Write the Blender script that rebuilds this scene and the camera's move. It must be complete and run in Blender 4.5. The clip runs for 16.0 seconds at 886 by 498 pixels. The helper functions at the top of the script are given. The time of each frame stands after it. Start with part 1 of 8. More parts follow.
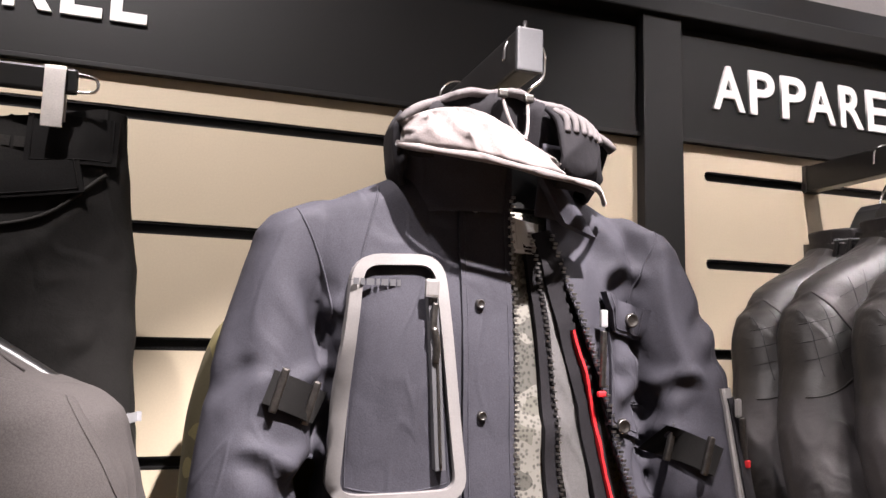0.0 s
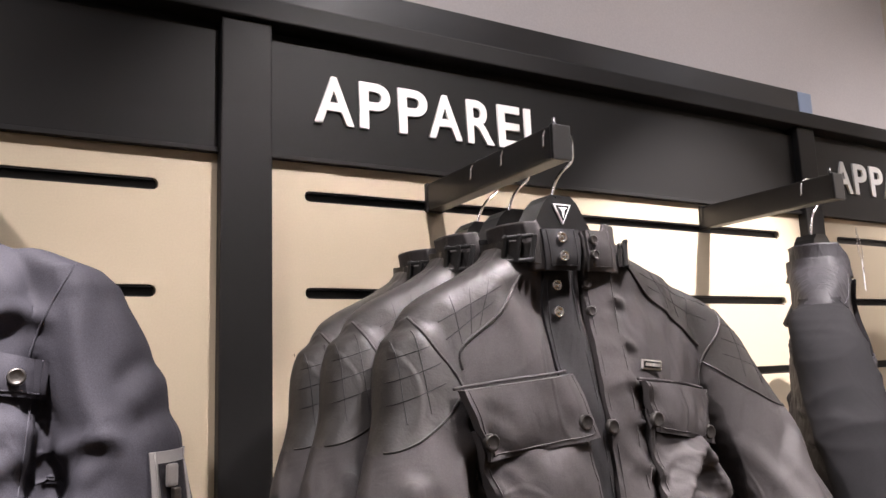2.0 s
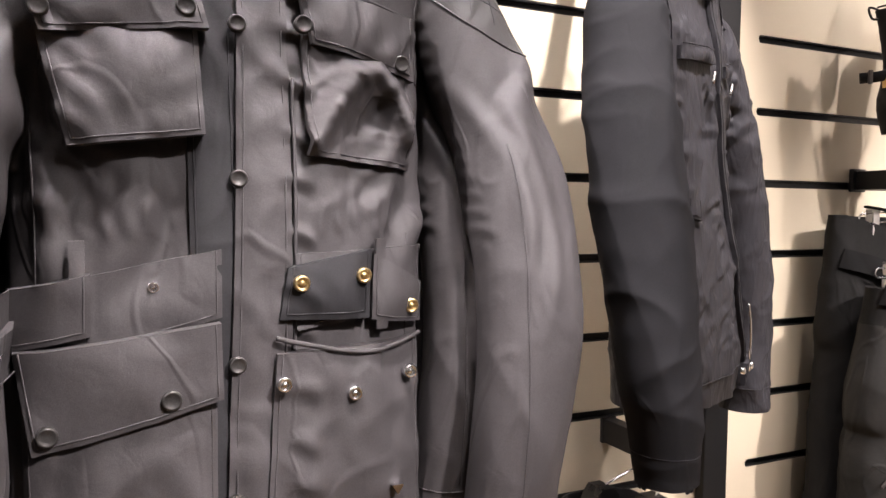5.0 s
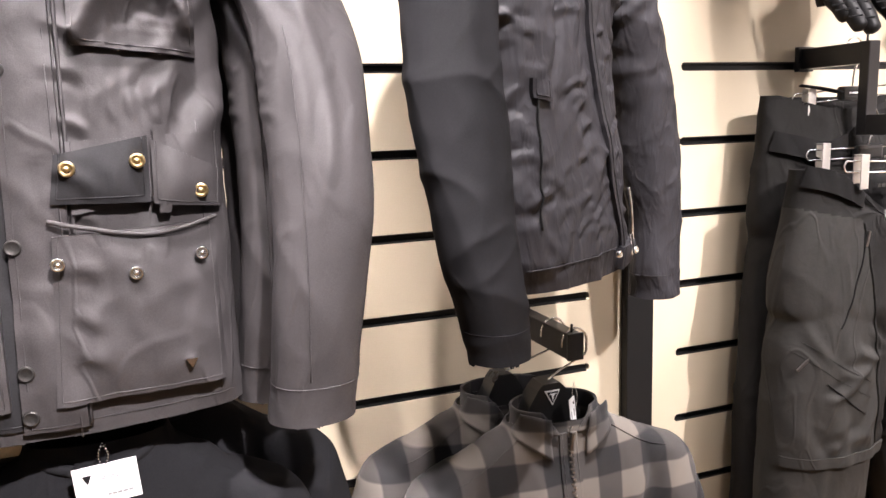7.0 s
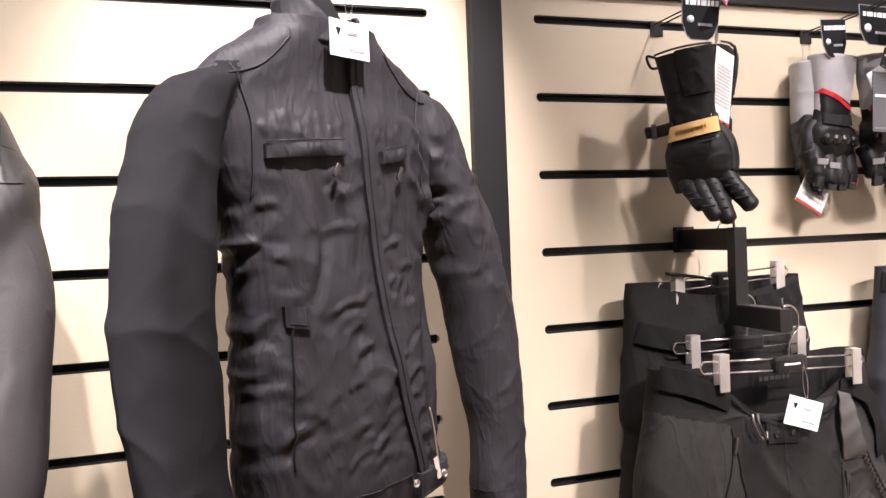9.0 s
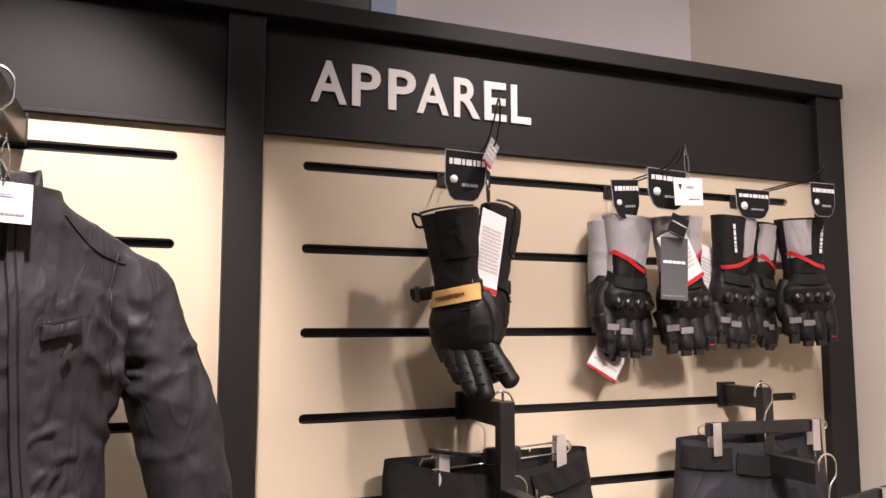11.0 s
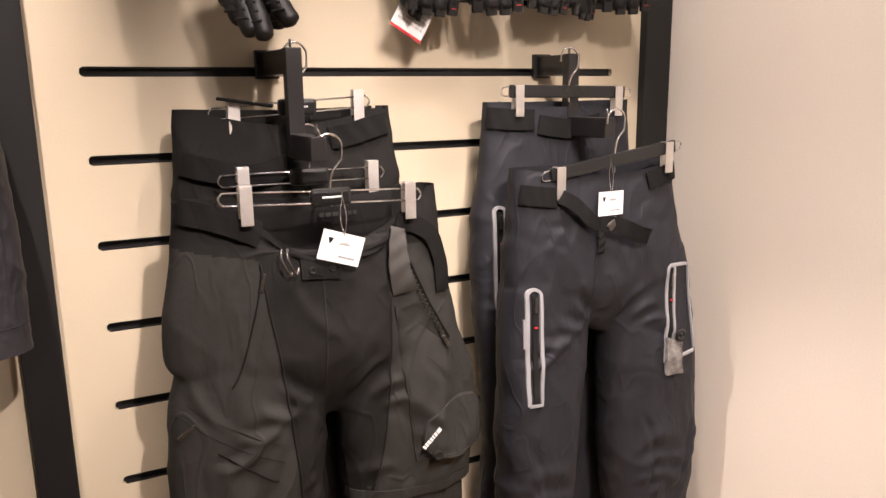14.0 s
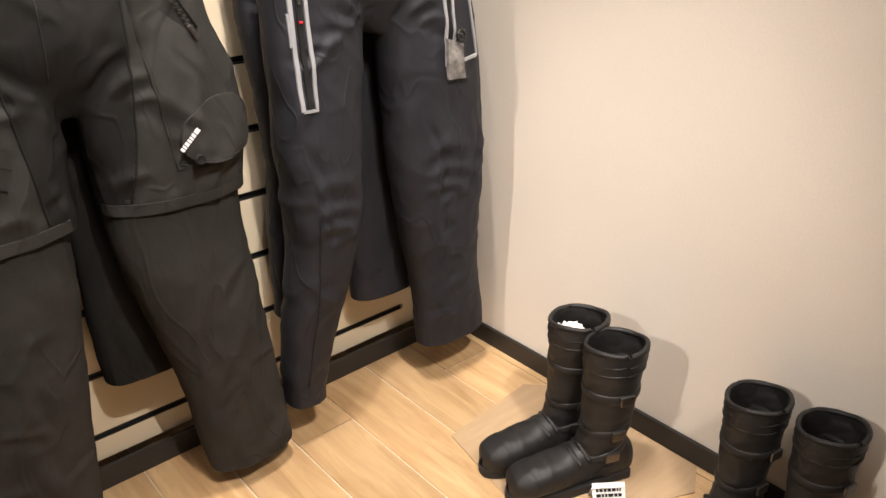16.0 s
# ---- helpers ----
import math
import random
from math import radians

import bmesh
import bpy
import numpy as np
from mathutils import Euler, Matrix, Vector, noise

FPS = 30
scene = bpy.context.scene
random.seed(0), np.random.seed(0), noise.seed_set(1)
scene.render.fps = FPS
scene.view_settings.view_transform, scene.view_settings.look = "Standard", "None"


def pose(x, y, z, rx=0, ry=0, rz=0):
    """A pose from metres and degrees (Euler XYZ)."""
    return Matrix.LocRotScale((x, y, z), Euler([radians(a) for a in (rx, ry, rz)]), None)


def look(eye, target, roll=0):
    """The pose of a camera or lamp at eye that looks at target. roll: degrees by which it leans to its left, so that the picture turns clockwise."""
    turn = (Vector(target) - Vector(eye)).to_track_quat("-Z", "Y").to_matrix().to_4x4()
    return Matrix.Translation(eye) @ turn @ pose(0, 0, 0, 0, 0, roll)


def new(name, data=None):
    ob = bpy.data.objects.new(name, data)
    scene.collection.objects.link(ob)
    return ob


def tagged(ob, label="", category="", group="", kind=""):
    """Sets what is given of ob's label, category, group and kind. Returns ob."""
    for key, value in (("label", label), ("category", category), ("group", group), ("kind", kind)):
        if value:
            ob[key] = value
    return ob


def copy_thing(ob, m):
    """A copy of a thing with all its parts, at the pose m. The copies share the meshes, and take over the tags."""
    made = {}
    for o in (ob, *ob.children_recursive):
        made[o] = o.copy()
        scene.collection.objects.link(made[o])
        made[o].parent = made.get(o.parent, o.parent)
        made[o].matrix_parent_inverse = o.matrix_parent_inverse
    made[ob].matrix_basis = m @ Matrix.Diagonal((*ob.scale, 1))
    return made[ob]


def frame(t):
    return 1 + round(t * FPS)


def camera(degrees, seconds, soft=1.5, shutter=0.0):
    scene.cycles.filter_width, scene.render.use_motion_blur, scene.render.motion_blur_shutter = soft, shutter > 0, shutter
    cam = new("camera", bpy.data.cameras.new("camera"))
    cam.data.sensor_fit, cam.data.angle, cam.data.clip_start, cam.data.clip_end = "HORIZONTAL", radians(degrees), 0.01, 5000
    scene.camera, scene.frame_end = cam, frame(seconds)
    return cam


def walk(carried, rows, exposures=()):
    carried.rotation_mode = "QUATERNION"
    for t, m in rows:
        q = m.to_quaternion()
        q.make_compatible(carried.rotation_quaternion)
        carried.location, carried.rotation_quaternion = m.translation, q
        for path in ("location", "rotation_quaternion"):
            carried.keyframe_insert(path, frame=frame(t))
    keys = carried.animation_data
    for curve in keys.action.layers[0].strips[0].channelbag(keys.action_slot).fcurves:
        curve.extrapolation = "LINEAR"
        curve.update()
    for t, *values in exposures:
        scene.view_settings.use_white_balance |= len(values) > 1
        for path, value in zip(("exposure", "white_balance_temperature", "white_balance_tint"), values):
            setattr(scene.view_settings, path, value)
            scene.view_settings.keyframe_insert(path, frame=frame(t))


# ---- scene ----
cam = camera(61.2, 16.0)
PATH = [
    (0, (-2.157, -1.038, 1.625), (-1.519, 0.841, 1.872), 1.3),
    (0.5, (-2.062, -1.086, 1.629), (-1.298, 0.738, 1.931), 0.2),
    (1, (-1.959, -1.095, 1.625), (-1.003, 0.635, 1.933), -0.8),
    (1.5, (-1.828, -1.083, 1.635), (-0.881, 0.65, 1.95), -0.2),
    (2, (-1.716, -1.08, 1.646), (-0.734, 0.634, 1.959), -2.2),
    (2.5, (-1.619, -1.101, 1.638), (-0.695, 0.649, 1.926), -1.8),
    (3, (-1.538, -1.151, 1.623), (-0.685, 0.646, 1.828), -1.6),
    (3.5, (-1.48, -1.194, 1.592), (-0.606, 0.6, 1.726), -1.8),
    (4, (-1.433, -1.206, 1.554), (-0.507, 0.567, 1.559), -1.3),
    (4.5, (-1.34, -1.17, 1.488), (-0.417, 0.601, 1.379), -1.8),
    (4.7, (-1.307, -1.145, 1.434), (-0.424, 0.646, 1.337), -0.2),
    (6.8, (-1.041, -1.272, 1.363), (-0.362, 0.578, 1.023), -0.7),
    (7, (-1.004, -1.281, 1.368), (-0.315, 0.567, 1.037), -1.9),
    (7.5, (-0.887, -1.282, 1.389), (-0.202, 0.579, 1.128), -1.2),
    (8, (-0.756, -1.279, 1.429), (-0.142, 0.614, 1.233), -1.9),
    (8.2, (-0.722, -1.281, 1.44), (-0.094, 0.61, 1.271), -2.8),
    (10.3, (-0.406, -1.393, 1.61), (0.17, 0.518, 1.752), 0.5),
    (10.5, (-0.355, -1.366, 1.616), (0.235, 0.539, 1.777), 0.8),
    (11, (-0.253, -1.329, 1.633), (0.477, 0.523, 1.829), -0.0),
    (11.5, (-0.18, -1.343, 1.631), (0.649, 0.464, 1.85), -0.2),
    (12, (-0.131, -1.376, 1.611), (0.741, 0.417, 1.767), -0.3),
    (12.5, (-0.106, -1.404, 1.581), (0.776, 0.39, 1.624), -0.7),
    (13, (-0.09, -1.42, 1.534), (0.76, 0.389, 1.469), -0.9),
    (13.5, (-0.077, -1.419, 1.481), (0.754, 0.382, 1.222), -1.0),
    (14, (-0.064, -1.426, 1.424), (0.848, 0.307, 1.014), -0.7),
    (14.5, (-0.05, -1.432, 1.37), (0.928, 0.234, 0.852), -0.2),
    (15, (-0.019, -1.451, 1.306), (1.031, 0.134, 0.684), -1.1),
    (15.5, (0.011, -1.466, 1.261), (1.11, 0.035, 0.525), -1.5),
    (16, (0.04, -1.484, 1.185), (1.204, -0.112, 0.313), -1.2),
]
walk(cam, [(t, look(eye, target, roll)) for t, eye, target, roll in PATH], [(0.0, 0.36, 6500, 17), (4.0, 0.42, 6500, 17), (4.7, 0.55, 6450, 17), (7.0, 1.0, 6350, 17), (8.0, 0.76, 6350, 17), (10.3, 0.05, 6650, 24), (12.5, -0.10, 7150, 22), (14.0, 0.12, 7100, 21), (15.0, 0.20, 6850, 16), (16.0, 0.13, 6850, 12)])

# ---- light ----
world = bpy.data.worlds.new("world")
scene.world = world
world.use_nodes = True
world.node_tree.nodes["Background"].inputs[0].default_value = (0.75, 0.82, 1.0, 1)
world.node_tree.nodes["Background"].inputs[1].default_value = 0.25


def spot(x, y, z, tx, ty, tz, watts, cone, soft=0.035, colour=(1.0, 0.93, 0.84)):
    data = bpy.data.lights.new("track_spot", "SPOT")
    data.energy, data.spot_size, data.spot_blend = watts, radians(cone), 0.65
    data.shadow_soft_size, data.color = soft, colour
    ob = new("track_spot", data)
    ob.matrix_basis = look((x, y, z), (tx, ty, tz))


def fill_light(x, y, z, sx, sy, watts, colour):
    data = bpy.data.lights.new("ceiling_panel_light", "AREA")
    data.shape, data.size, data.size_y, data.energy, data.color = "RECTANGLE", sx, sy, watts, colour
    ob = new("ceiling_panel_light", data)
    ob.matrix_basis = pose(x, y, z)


WARM = (1.0, 0.945, 0.915)
# a row of spots close to the display wall, shining steeply down
spot(-2.45, -0.66, 2.75, -2.20, -0.22, 1.2, 58, 96, 0.018, WARM)
spot(-1.80, -1.06, 2.75, -1.96, -0.36, 1.54, 330, 32, 0.015, WARM)
spot(-1.20, -0.66, 2.75, -1.10, -0.22, 1.2, 60, 84, 0.02, WARM)
spot(-0.92, -0.92, 2.75, -1.08, -0.40, 1.40, 175, 46, 0.02, WARM)
spot(-0.32, -0.86, 2.75, -0.47, -0.10, 1.60, 200, 46, 0.02, WARM)
spot(0.62, -0.85, 2.75, 0.68, -0.1, 1.2, 54, 86, 0.02, WARM)
spot(0.62, -0.62, 2.75, 0.72, -0.34, 0.1, 150, 40, 0.02, WARM)
# unseen spots added to light the low clothes, the boots and the right wall
spot(-0.55, -2.25, 2.75, -1.06, -0.4, 0.92, 440, 24, 0.04, WARM)
spot(0.42, -2.15, 2.75, 0.60, -0.2, 0.48, 265, 48, 0.03, WARM)
spot(-2.70, -0.80, 2.75, 1.08, -0.62, 0.30, 250, 22, 0.025, WARM)
spot(0.10, -0.95, 2.75, 1.15, -0.55, 0.3, 36, 80, 0.03, WARM)
spot(0.10, -2.30, 2.75, 1.3, -0.6, 1.7, 105, 70, 0.05, WARM)
# two more unseen spots, added to brighten the wall above the display
spot(-1.00, -0.60, 2.80, -0.70, 0.52, 2.75, 14, 110, 0.10, (1.0, 0.95, 0.93))
spot(0.55, -0.75, 2.80, 0.85, 0.52, 2.75, 8, 110, 0.10, (1.0, 0.95, 0.93))
# unseen area lamps below the ceiling, added to fill shade and lift the upper wall
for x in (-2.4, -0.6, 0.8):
    fill_light(x, -0.75, 3.06, 0.6, 0.3, 3.5, (0.93, 0.95, 1.0))
fill_light(-1.2, -3.4, 2.95, 2.4, 1.2, 5, (1.0, 0.95, 0.9))

# ---- materials ----


def nodes_of(name):
    mat = bpy.data.materials.new(name)
    mat.use_nodes = True
    tree = mat.node_tree
    return mat, tree, tree.nodes["Principled BSDF"]


def put(tree, kind, **values):
    node = tree.nodes.new(kind)
    for key, value in values.items():
        node.inputs[key.replace("_", " ")].default_value = value
    return node


def surface(name, colour, rough=0.6, metal=0.0, vary=0.12, scale=9.0, bump=0.15, grain=600.0, grain_depth=0.0006, sheen=0.0, rough_vary=0.1, island=0.0, stretch=(1, 1, 1), spec=0.5):
    """A plain surface with two scales of variation: cloudy wear and a fine grain."""
    mat, tree, bsdf = nodes_of(name)
    link = tree.links.new
    coord = put(tree, "ShaderNodeTexCoord")
    mapping = put(tree, "ShaderNodeMapping", Scale=stretch)
    link(coord.outputs["Object"], mapping.inputs[0])
    big = put(tree, "ShaderNodeTexNoise", Scale=scale, Detail=5.0, Roughness=0.6)
    fine = put(tree, "ShaderNodeTexNoise", Scale=grain, Detail=2.0)
    link(mapping.outputs[0], big.inputs["Vector"])
    link(mapping.outputs[0], fine.inputs["Vector"])
    ramp = tree.nodes.new("ShaderNodeMapRange")
    ramp.inputs["From Min"].default_value, ramp.inputs["From Max"].default_value = 0.25, 0.75
    ramp.inputs["To Min"].default_value, ramp.inputs["To Max"].default_value = 1 - vary, 1 + vary
    link(big.outputs[0], ramp.inputs["Value"])
    grain_ramp = tree.nodes.new("ShaderNodeMapRange")
    grain_ramp.inputs["From Min"].default_value, grain_ramp.inputs["From Max"].default_value = 0.3, 0.7
    grain_ramp.inputs["To Min"].default_value, grain_ramp.inputs["To Max"].default_value = 1 - vary * 0.8, 1 + vary * 0.8
    link(fine.outputs[0], grain_ramp.inputs["Value"])
    times = put(tree, "ShaderNodeMath")
    times.operation = "MULTIPLY"
    link(ramp.outputs[0], times.inputs[0])
    link(grain_ramp.outputs[0], times.inputs[1])
    value = times.outputs[0]
    if island:
        info = put(tree, "ShaderNodeObjectInfo")
        spread = tree.nodes.new("ShaderNodeMapRange")
        spread.inputs["To Min"].default_value, spread.inputs["To Max"].default_value = 1 - island, 1 + island
        link(info.outputs["Random"], spread.inputs["Value"])
        more = put(tree, "ShaderNodeMath")
        more.operation = "MULTIPLY"
        link(value, more.inputs[0])
        link(spread.outputs[0], more.inputs[1])
        value = more.outputs[0]
    scaled = tree.nodes.new("ShaderNodeVectorMath")
    scaled.operation = "SCALE"
    scaled.inputs[0].default_value = colour
    link(value, scaled.inputs["Scale"])
    link(scaled.outputs[0], bsdf.inputs["Base Color"])
    rr = tree.nodes.new("ShaderNodeMapRange")
    rr.inputs["To Min"].default_value, rr.inputs["To Max"].default_value = max(0.02, rough - rough_vary), min(1, rough + rough_vary)
    link(big.outputs[0], rr.inputs["Value"])
    link(rr.outputs[0], bsdf.inputs["Roughness"])
    bsdf.inputs["Metallic"].default_value = metal
    bsdf.inputs["Specular IOR Level"].default_value = spec
    bsdf.inputs["Sheen Weight"].default_value = sheen
    if bump:
        relief = put(tree, "ShaderNodeBump", Strength=bump, Distance=grain_depth)
        link(fine.outputs[0], relief.inputs["Height"])
        link(relief.outputs[0], bsdf.inputs["Normal"])
    return mat


def woven(name, colour, rough=0.75, sheen=0.15, thread=0.0011, vary=0.14, crumple=0.5, spec=0.35, crinkle=0.0):
    """Cloth: threads, cloudy fading, soft hanging folds and thin sharp creases; crinkle: how crushed a light nylon is."""
    mat, tree, bsdf = nodes_of(name)
    link = tree.links.new
    coord = put(tree, "ShaderNodeTexCoord")
    cloud = put(tree, "ShaderNodeTexNoise", Scale=7.0, Detail=6.0, Roughness=0.62)
    weave = put(tree, "ShaderNodeTexNoise", Scale=0.9 / thread, Detail=2.0)
    speck = put(tree, "ShaderNodeTexNoise", Scale=900.0, Detail=1.0)
    for node in (cloud, weave, speck):
        link(coord.outputs["Object"], node.inputs["Vector"])

    def fold_noise(scale, turn, stretch, detail, bend):
        mapping = put(tree, "ShaderNodeMapping", Rotation=(0.0, radians(turn), 0.0), Scale=stretch)
        link(coord.outputs["Object"], mapping.inputs[0])
        node = put(tree, "ShaderNodeTexNoise", Scale=scale, Detail=detail, Roughness=0.5, Distortion=bend)
        link(mapping.outputs[0], node.inputs["Vector"])
        return node.outputs[0]

    def ridge(value, sharp):
        """Thin creases where the noise passes its middle."""
        less = put(tree, "ShaderNodeMath")
        less.operation = "SUBTRACT"
        less.inputs[1].default_value = 0.5
        link(value, less.inputs[0])
        size = put(tree, "ShaderNodeMath")
        size.operation = "ABSOLUTE"
        link(less.outputs[0], size.inputs[0])
        out = tree.nodes.new("ShaderNodeMapRange")
        out.interpolation_type = "SMOOTHSTEP"
        out.inputs["From Min"].default_value, out.inputs["From Max"].default_value = 0.0, sharp
        out.inputs["To Min"].default_value, out.inputs["To Max"].default_value = 1.0, 0.0
        link(size.outputs[0], out.inputs["Value"])
        return out.outputs[0]

    ramp = tree.nodes.new("ShaderNodeMapRange")
    ramp.inputs["From Min"].default_value, ramp.inputs["From Max"].default_value = 0.28, 0.72
    ramp.inputs["To Min"].default_value, ramp.inputs["To Max"].default_value = 1 - vary, 1 + vary
    link(cloud.outputs[0], ramp.inputs["Value"])
    dots = tree.nodes.new("ShaderNodeMapRange")
    dots.inputs["From Min"].default_value, dots.inputs["From Max"].default_value = 0.3, 0.7
    dots.inputs["To Min"].default_value, dots.inputs["To Max"].default_value = 0.84, 1.16
    link(speck.outputs[0], dots.inputs["Value"])
    times = put(tree, "ShaderNodeMath")
    times.operation = "MULTIPLY"
    link(ramp.outputs[0], times.inputs[0])
    link(dots.outputs[0], times.inputs[1])
    scaled = tree.nodes.new("ShaderNodeVectorMath")
    scaled.operation = "SCALE"
    scaled.inputs[0].default_value = colour
    link(times.outputs[0], scaled.inputs["Scale"])
    link(scaled.outputs[0], bsdf.inputs["Base Color"])
    last = put(tree, "ShaderNodeBump", Strength=0.4, Distance=0.0004)
    link(weave.outputs[0], last.inputs["Height"])
    layers = [(fold_noise(38.0, 0, (1, 1, 1), 4.0, 1.2), crumple * 0.4, 0.004), (fold_noise(13.0, 0, (1, 1, 0.32), 1.8, 1.4), crumple * 0.6, 0.007),
              (ridge(fold_noise(11.0, 12, (1, 1, 0.45), 1.5, 0.8), 0.05), crumple * 0.9, 0.0022)]
    if crinkle:
        layers += [(ridge(fold_noise(17.0, 40, (1.0, 1, 0.38), 2.0, 1.5), 0.10), crinkle, 0.0045), (ridge(fold_noise(20.0, -52, (1.0, 1, 0.38), 2.0, 1.2), 0.10), crinkle, 0.0040), (fold_noise(30.0, 75, (1, 1, 0.4), 2.0, 1.0), crinkle, 0.008)]
    for value, strength, depth in layers:
        bump = put(tree, "ShaderNodeBump", Strength=min(1.0, strength), Distance=depth)
        link(value, bump.inputs["Height"])
        link(last.outputs[0], bump.inputs["Normal"])
        last = bump
    link(last.outputs[0], bsdf.inputs["Normal"])
    bsdf.inputs["Roughness"].default_value = rough
    bsdf.inputs["Specular IOR Level"].default_value = spec
    bsdf.inputs["Sheen Weight"].default_value = sheen
    bsdf.inputs["Sheen Roughness"].default_value = 0.5
    return mat


def wood_tile(name):
    """Oak-look ceramic plank: long grain, knots and a tint of its own for every plank."""
    mat, tree, bsdf = nodes_of(name)
    link = tree.links.new
    coord = put(tree, "ShaderNodeTexCoord")
    info = put(tree, "ShaderNodeObjectInfo")
    shift = tree.nodes.new("ShaderNodeVectorMath")
    shift.operation = "MULTIPLY_ADD"
    shift.inputs[1].default_value = (1, 1, 1)
    spread = tree.nodes.new("ShaderNodeVectorMath")
    spread.operation = "SCALE"
    spread.inputs[0].default_value = (31, 17, 5)
    link(info.outputs["Random"], spread.inputs["Scale"])
    link(coord.outputs["Object"], shift.inputs[0])
    link(spread.outputs[0], shift.inputs[2])
    mapping = put(tree, "ShaderNodeMapping", Scale=(9, 0.9, 1))
    link(shift.outputs[0], mapping.inputs[0])
    grain = put(tree, "ShaderNodeTexNoise", Scale=3.0, Detail=8.0, Roughness=0.65, Distortion=0.8)
    cloud = put(tree, "ShaderNodeTexNoise", Scale=5.0, Detail=3.0)
    link(mapping.outputs[0], grain.inputs["Vector"])
    link(shift.outputs[0], cloud.inputs["Vector"])
    ramp = tree.nodes.new("ShaderNodeValToRGB")
    ramp.color_ramp.elements[0].position, ramp.color_ramp.elements[0].color = 0.28, (0.40, 0.235, 0.105, 1)
    ramp.color_ramp.elements[1].position, ramp.color_ramp.elements[1].color = 0.74, (0.68, 0.465, 0.25, 1)
    link(grain.outputs[0], ramp.inputs[0])
    tone = tree.nodes.new("ShaderNodeMapRange")
    tone.inputs["To Min"].default_value, tone.inputs["To Max"].default_value = 0.66, 1.22
    mixed = put(tree, "ShaderNodeMath")
    mixed.operation = "MULTIPLY_ADD"
    mixed.inputs[1].default_value = 0.45
    link(info.outputs["Random"], mixed.inputs[0])
    half = put(tree, "ShaderNodeMath")
    half.operation = "MULTIPLY"
    half.inputs[1].default_value = 0.55
    link(cloud.outputs[0], half.inputs[0])
    link(half.outputs[0], mixed.inputs[2])
    link(mixed.outputs[0], tone.inputs["Value"])
    scaled = tree.nodes.new("ShaderNodeVectorMath")
    scaled.operation = "SCALE"
    link(ramp.outputs[0], scaled.inputs[0])
    link(tone.outputs[0], scaled.inputs["Scale"])
    link(scaled.outputs[0], bsdf.inputs["Base Color"])
    bsdf.inputs["Roughness"].default_value = 0.42
    relief = put(tree, "ShaderNodeBump", Strength=0.25, Distance=0.0008)
    link(grain.outputs[0], relief.inputs["Height"])
    link(relief.outputs[0], bsdf.inputs["Normal"])
    return mat


def checked(name):
    """Flannel check of black, grey and off-white squares on the shirt's own axes."""
    mat, tree, bsdf = nodes_of(name)
    link = tree.links.new
    coord = put(tree, "ShaderNodeTexCoord")
    split = put(tree, "ShaderNodeSeparateXYZ")
    wobble = put(tree, "ShaderNodeTexNoise", Scale=6.0, Detail=2.0)
    link(coord.outputs["Object"], wobble.inputs["Vector"])
    link(coord.outputs["Object"], split.inputs[0])
    bands = []
    for axis in ("X", "Z"):
        off = put(tree, "ShaderNodeMath")
        off.operation = "MULTIPLY_ADD"
        off.inputs[1].default_value = 0.02
        link(wobble.outputs[0], off.inputs[0])
        link(split.outputs[axis], off.inputs[2])
        freq = put(tree, "ShaderNodeMath")
        freq.operation = "MULTIPLY"
        freq.inputs[1].default_value = 2 * math.pi / 0.096
        link(off.outputs[0], freq.inputs[0])
        sine = put(tree, "ShaderNodeMath")
        sine.operation = "SINE"
        link(freq.outputs[0], sine.inputs[0])
        step = tree.nodes.new("ShaderNodeMapRange")
        step.inputs["From Min"].default_value, step.inputs["From Max"].default_value = -0.12, 0.12
        link(sine.outputs[0], step.inputs["Value"])
        bands.append(step)
    total = put(tree, "ShaderNodeMath")
    total.operation = "ADD"
    link(bands[0].outputs[0], total.inputs[0])
    link(bands[1].outputs[0], total.inputs[1])
    half = put(tree, "ShaderNodeMath")
    half.operation = "MULTIPLY"
    half.inputs[1].default_value = 0.5
    link(total.outputs[0], half.inputs[0])
    ramp = tree.nodes.new("ShaderNodeValToRGB")
    ramp.color_ramp.elements[0].position, ramp.color_ramp.elements[0].color = 0.0, (0.011, 0.0105, 0.0115, 1)
    ramp.color_ramp.elements[1].position, ramp.color_ramp.elements[1].color = 1.0, (0.150, 0.132, 0.113, 1)
    middle = ramp.color_ramp.elements.new(0.5)
    middle.color = (0.048, 0.043, 0.040, 1)
    link(half.outputs[0], ramp.inputs[0])
    link(ramp.outputs[0], bsdf.inputs["Base Color"])
    fuzz = put(tree, "ShaderNodeTexNoise", Scale=700.0, Detail=2.0)
    link(coord.outputs["Object"], fuzz.inputs["Vector"])
    relief = put(tree, "ShaderNodeBump", Strength=0.3, Distance=0.0008)
    link(fuzz.outputs[0], relief.inputs["Height"])
    link(relief.outputs[0], bsdf.inputs["Normal"])
    bsdf.inputs["Roughness"].default_value = 0.9
    bsdf.inputs["Sheen Weight"].default_value = 0.06
    return mat


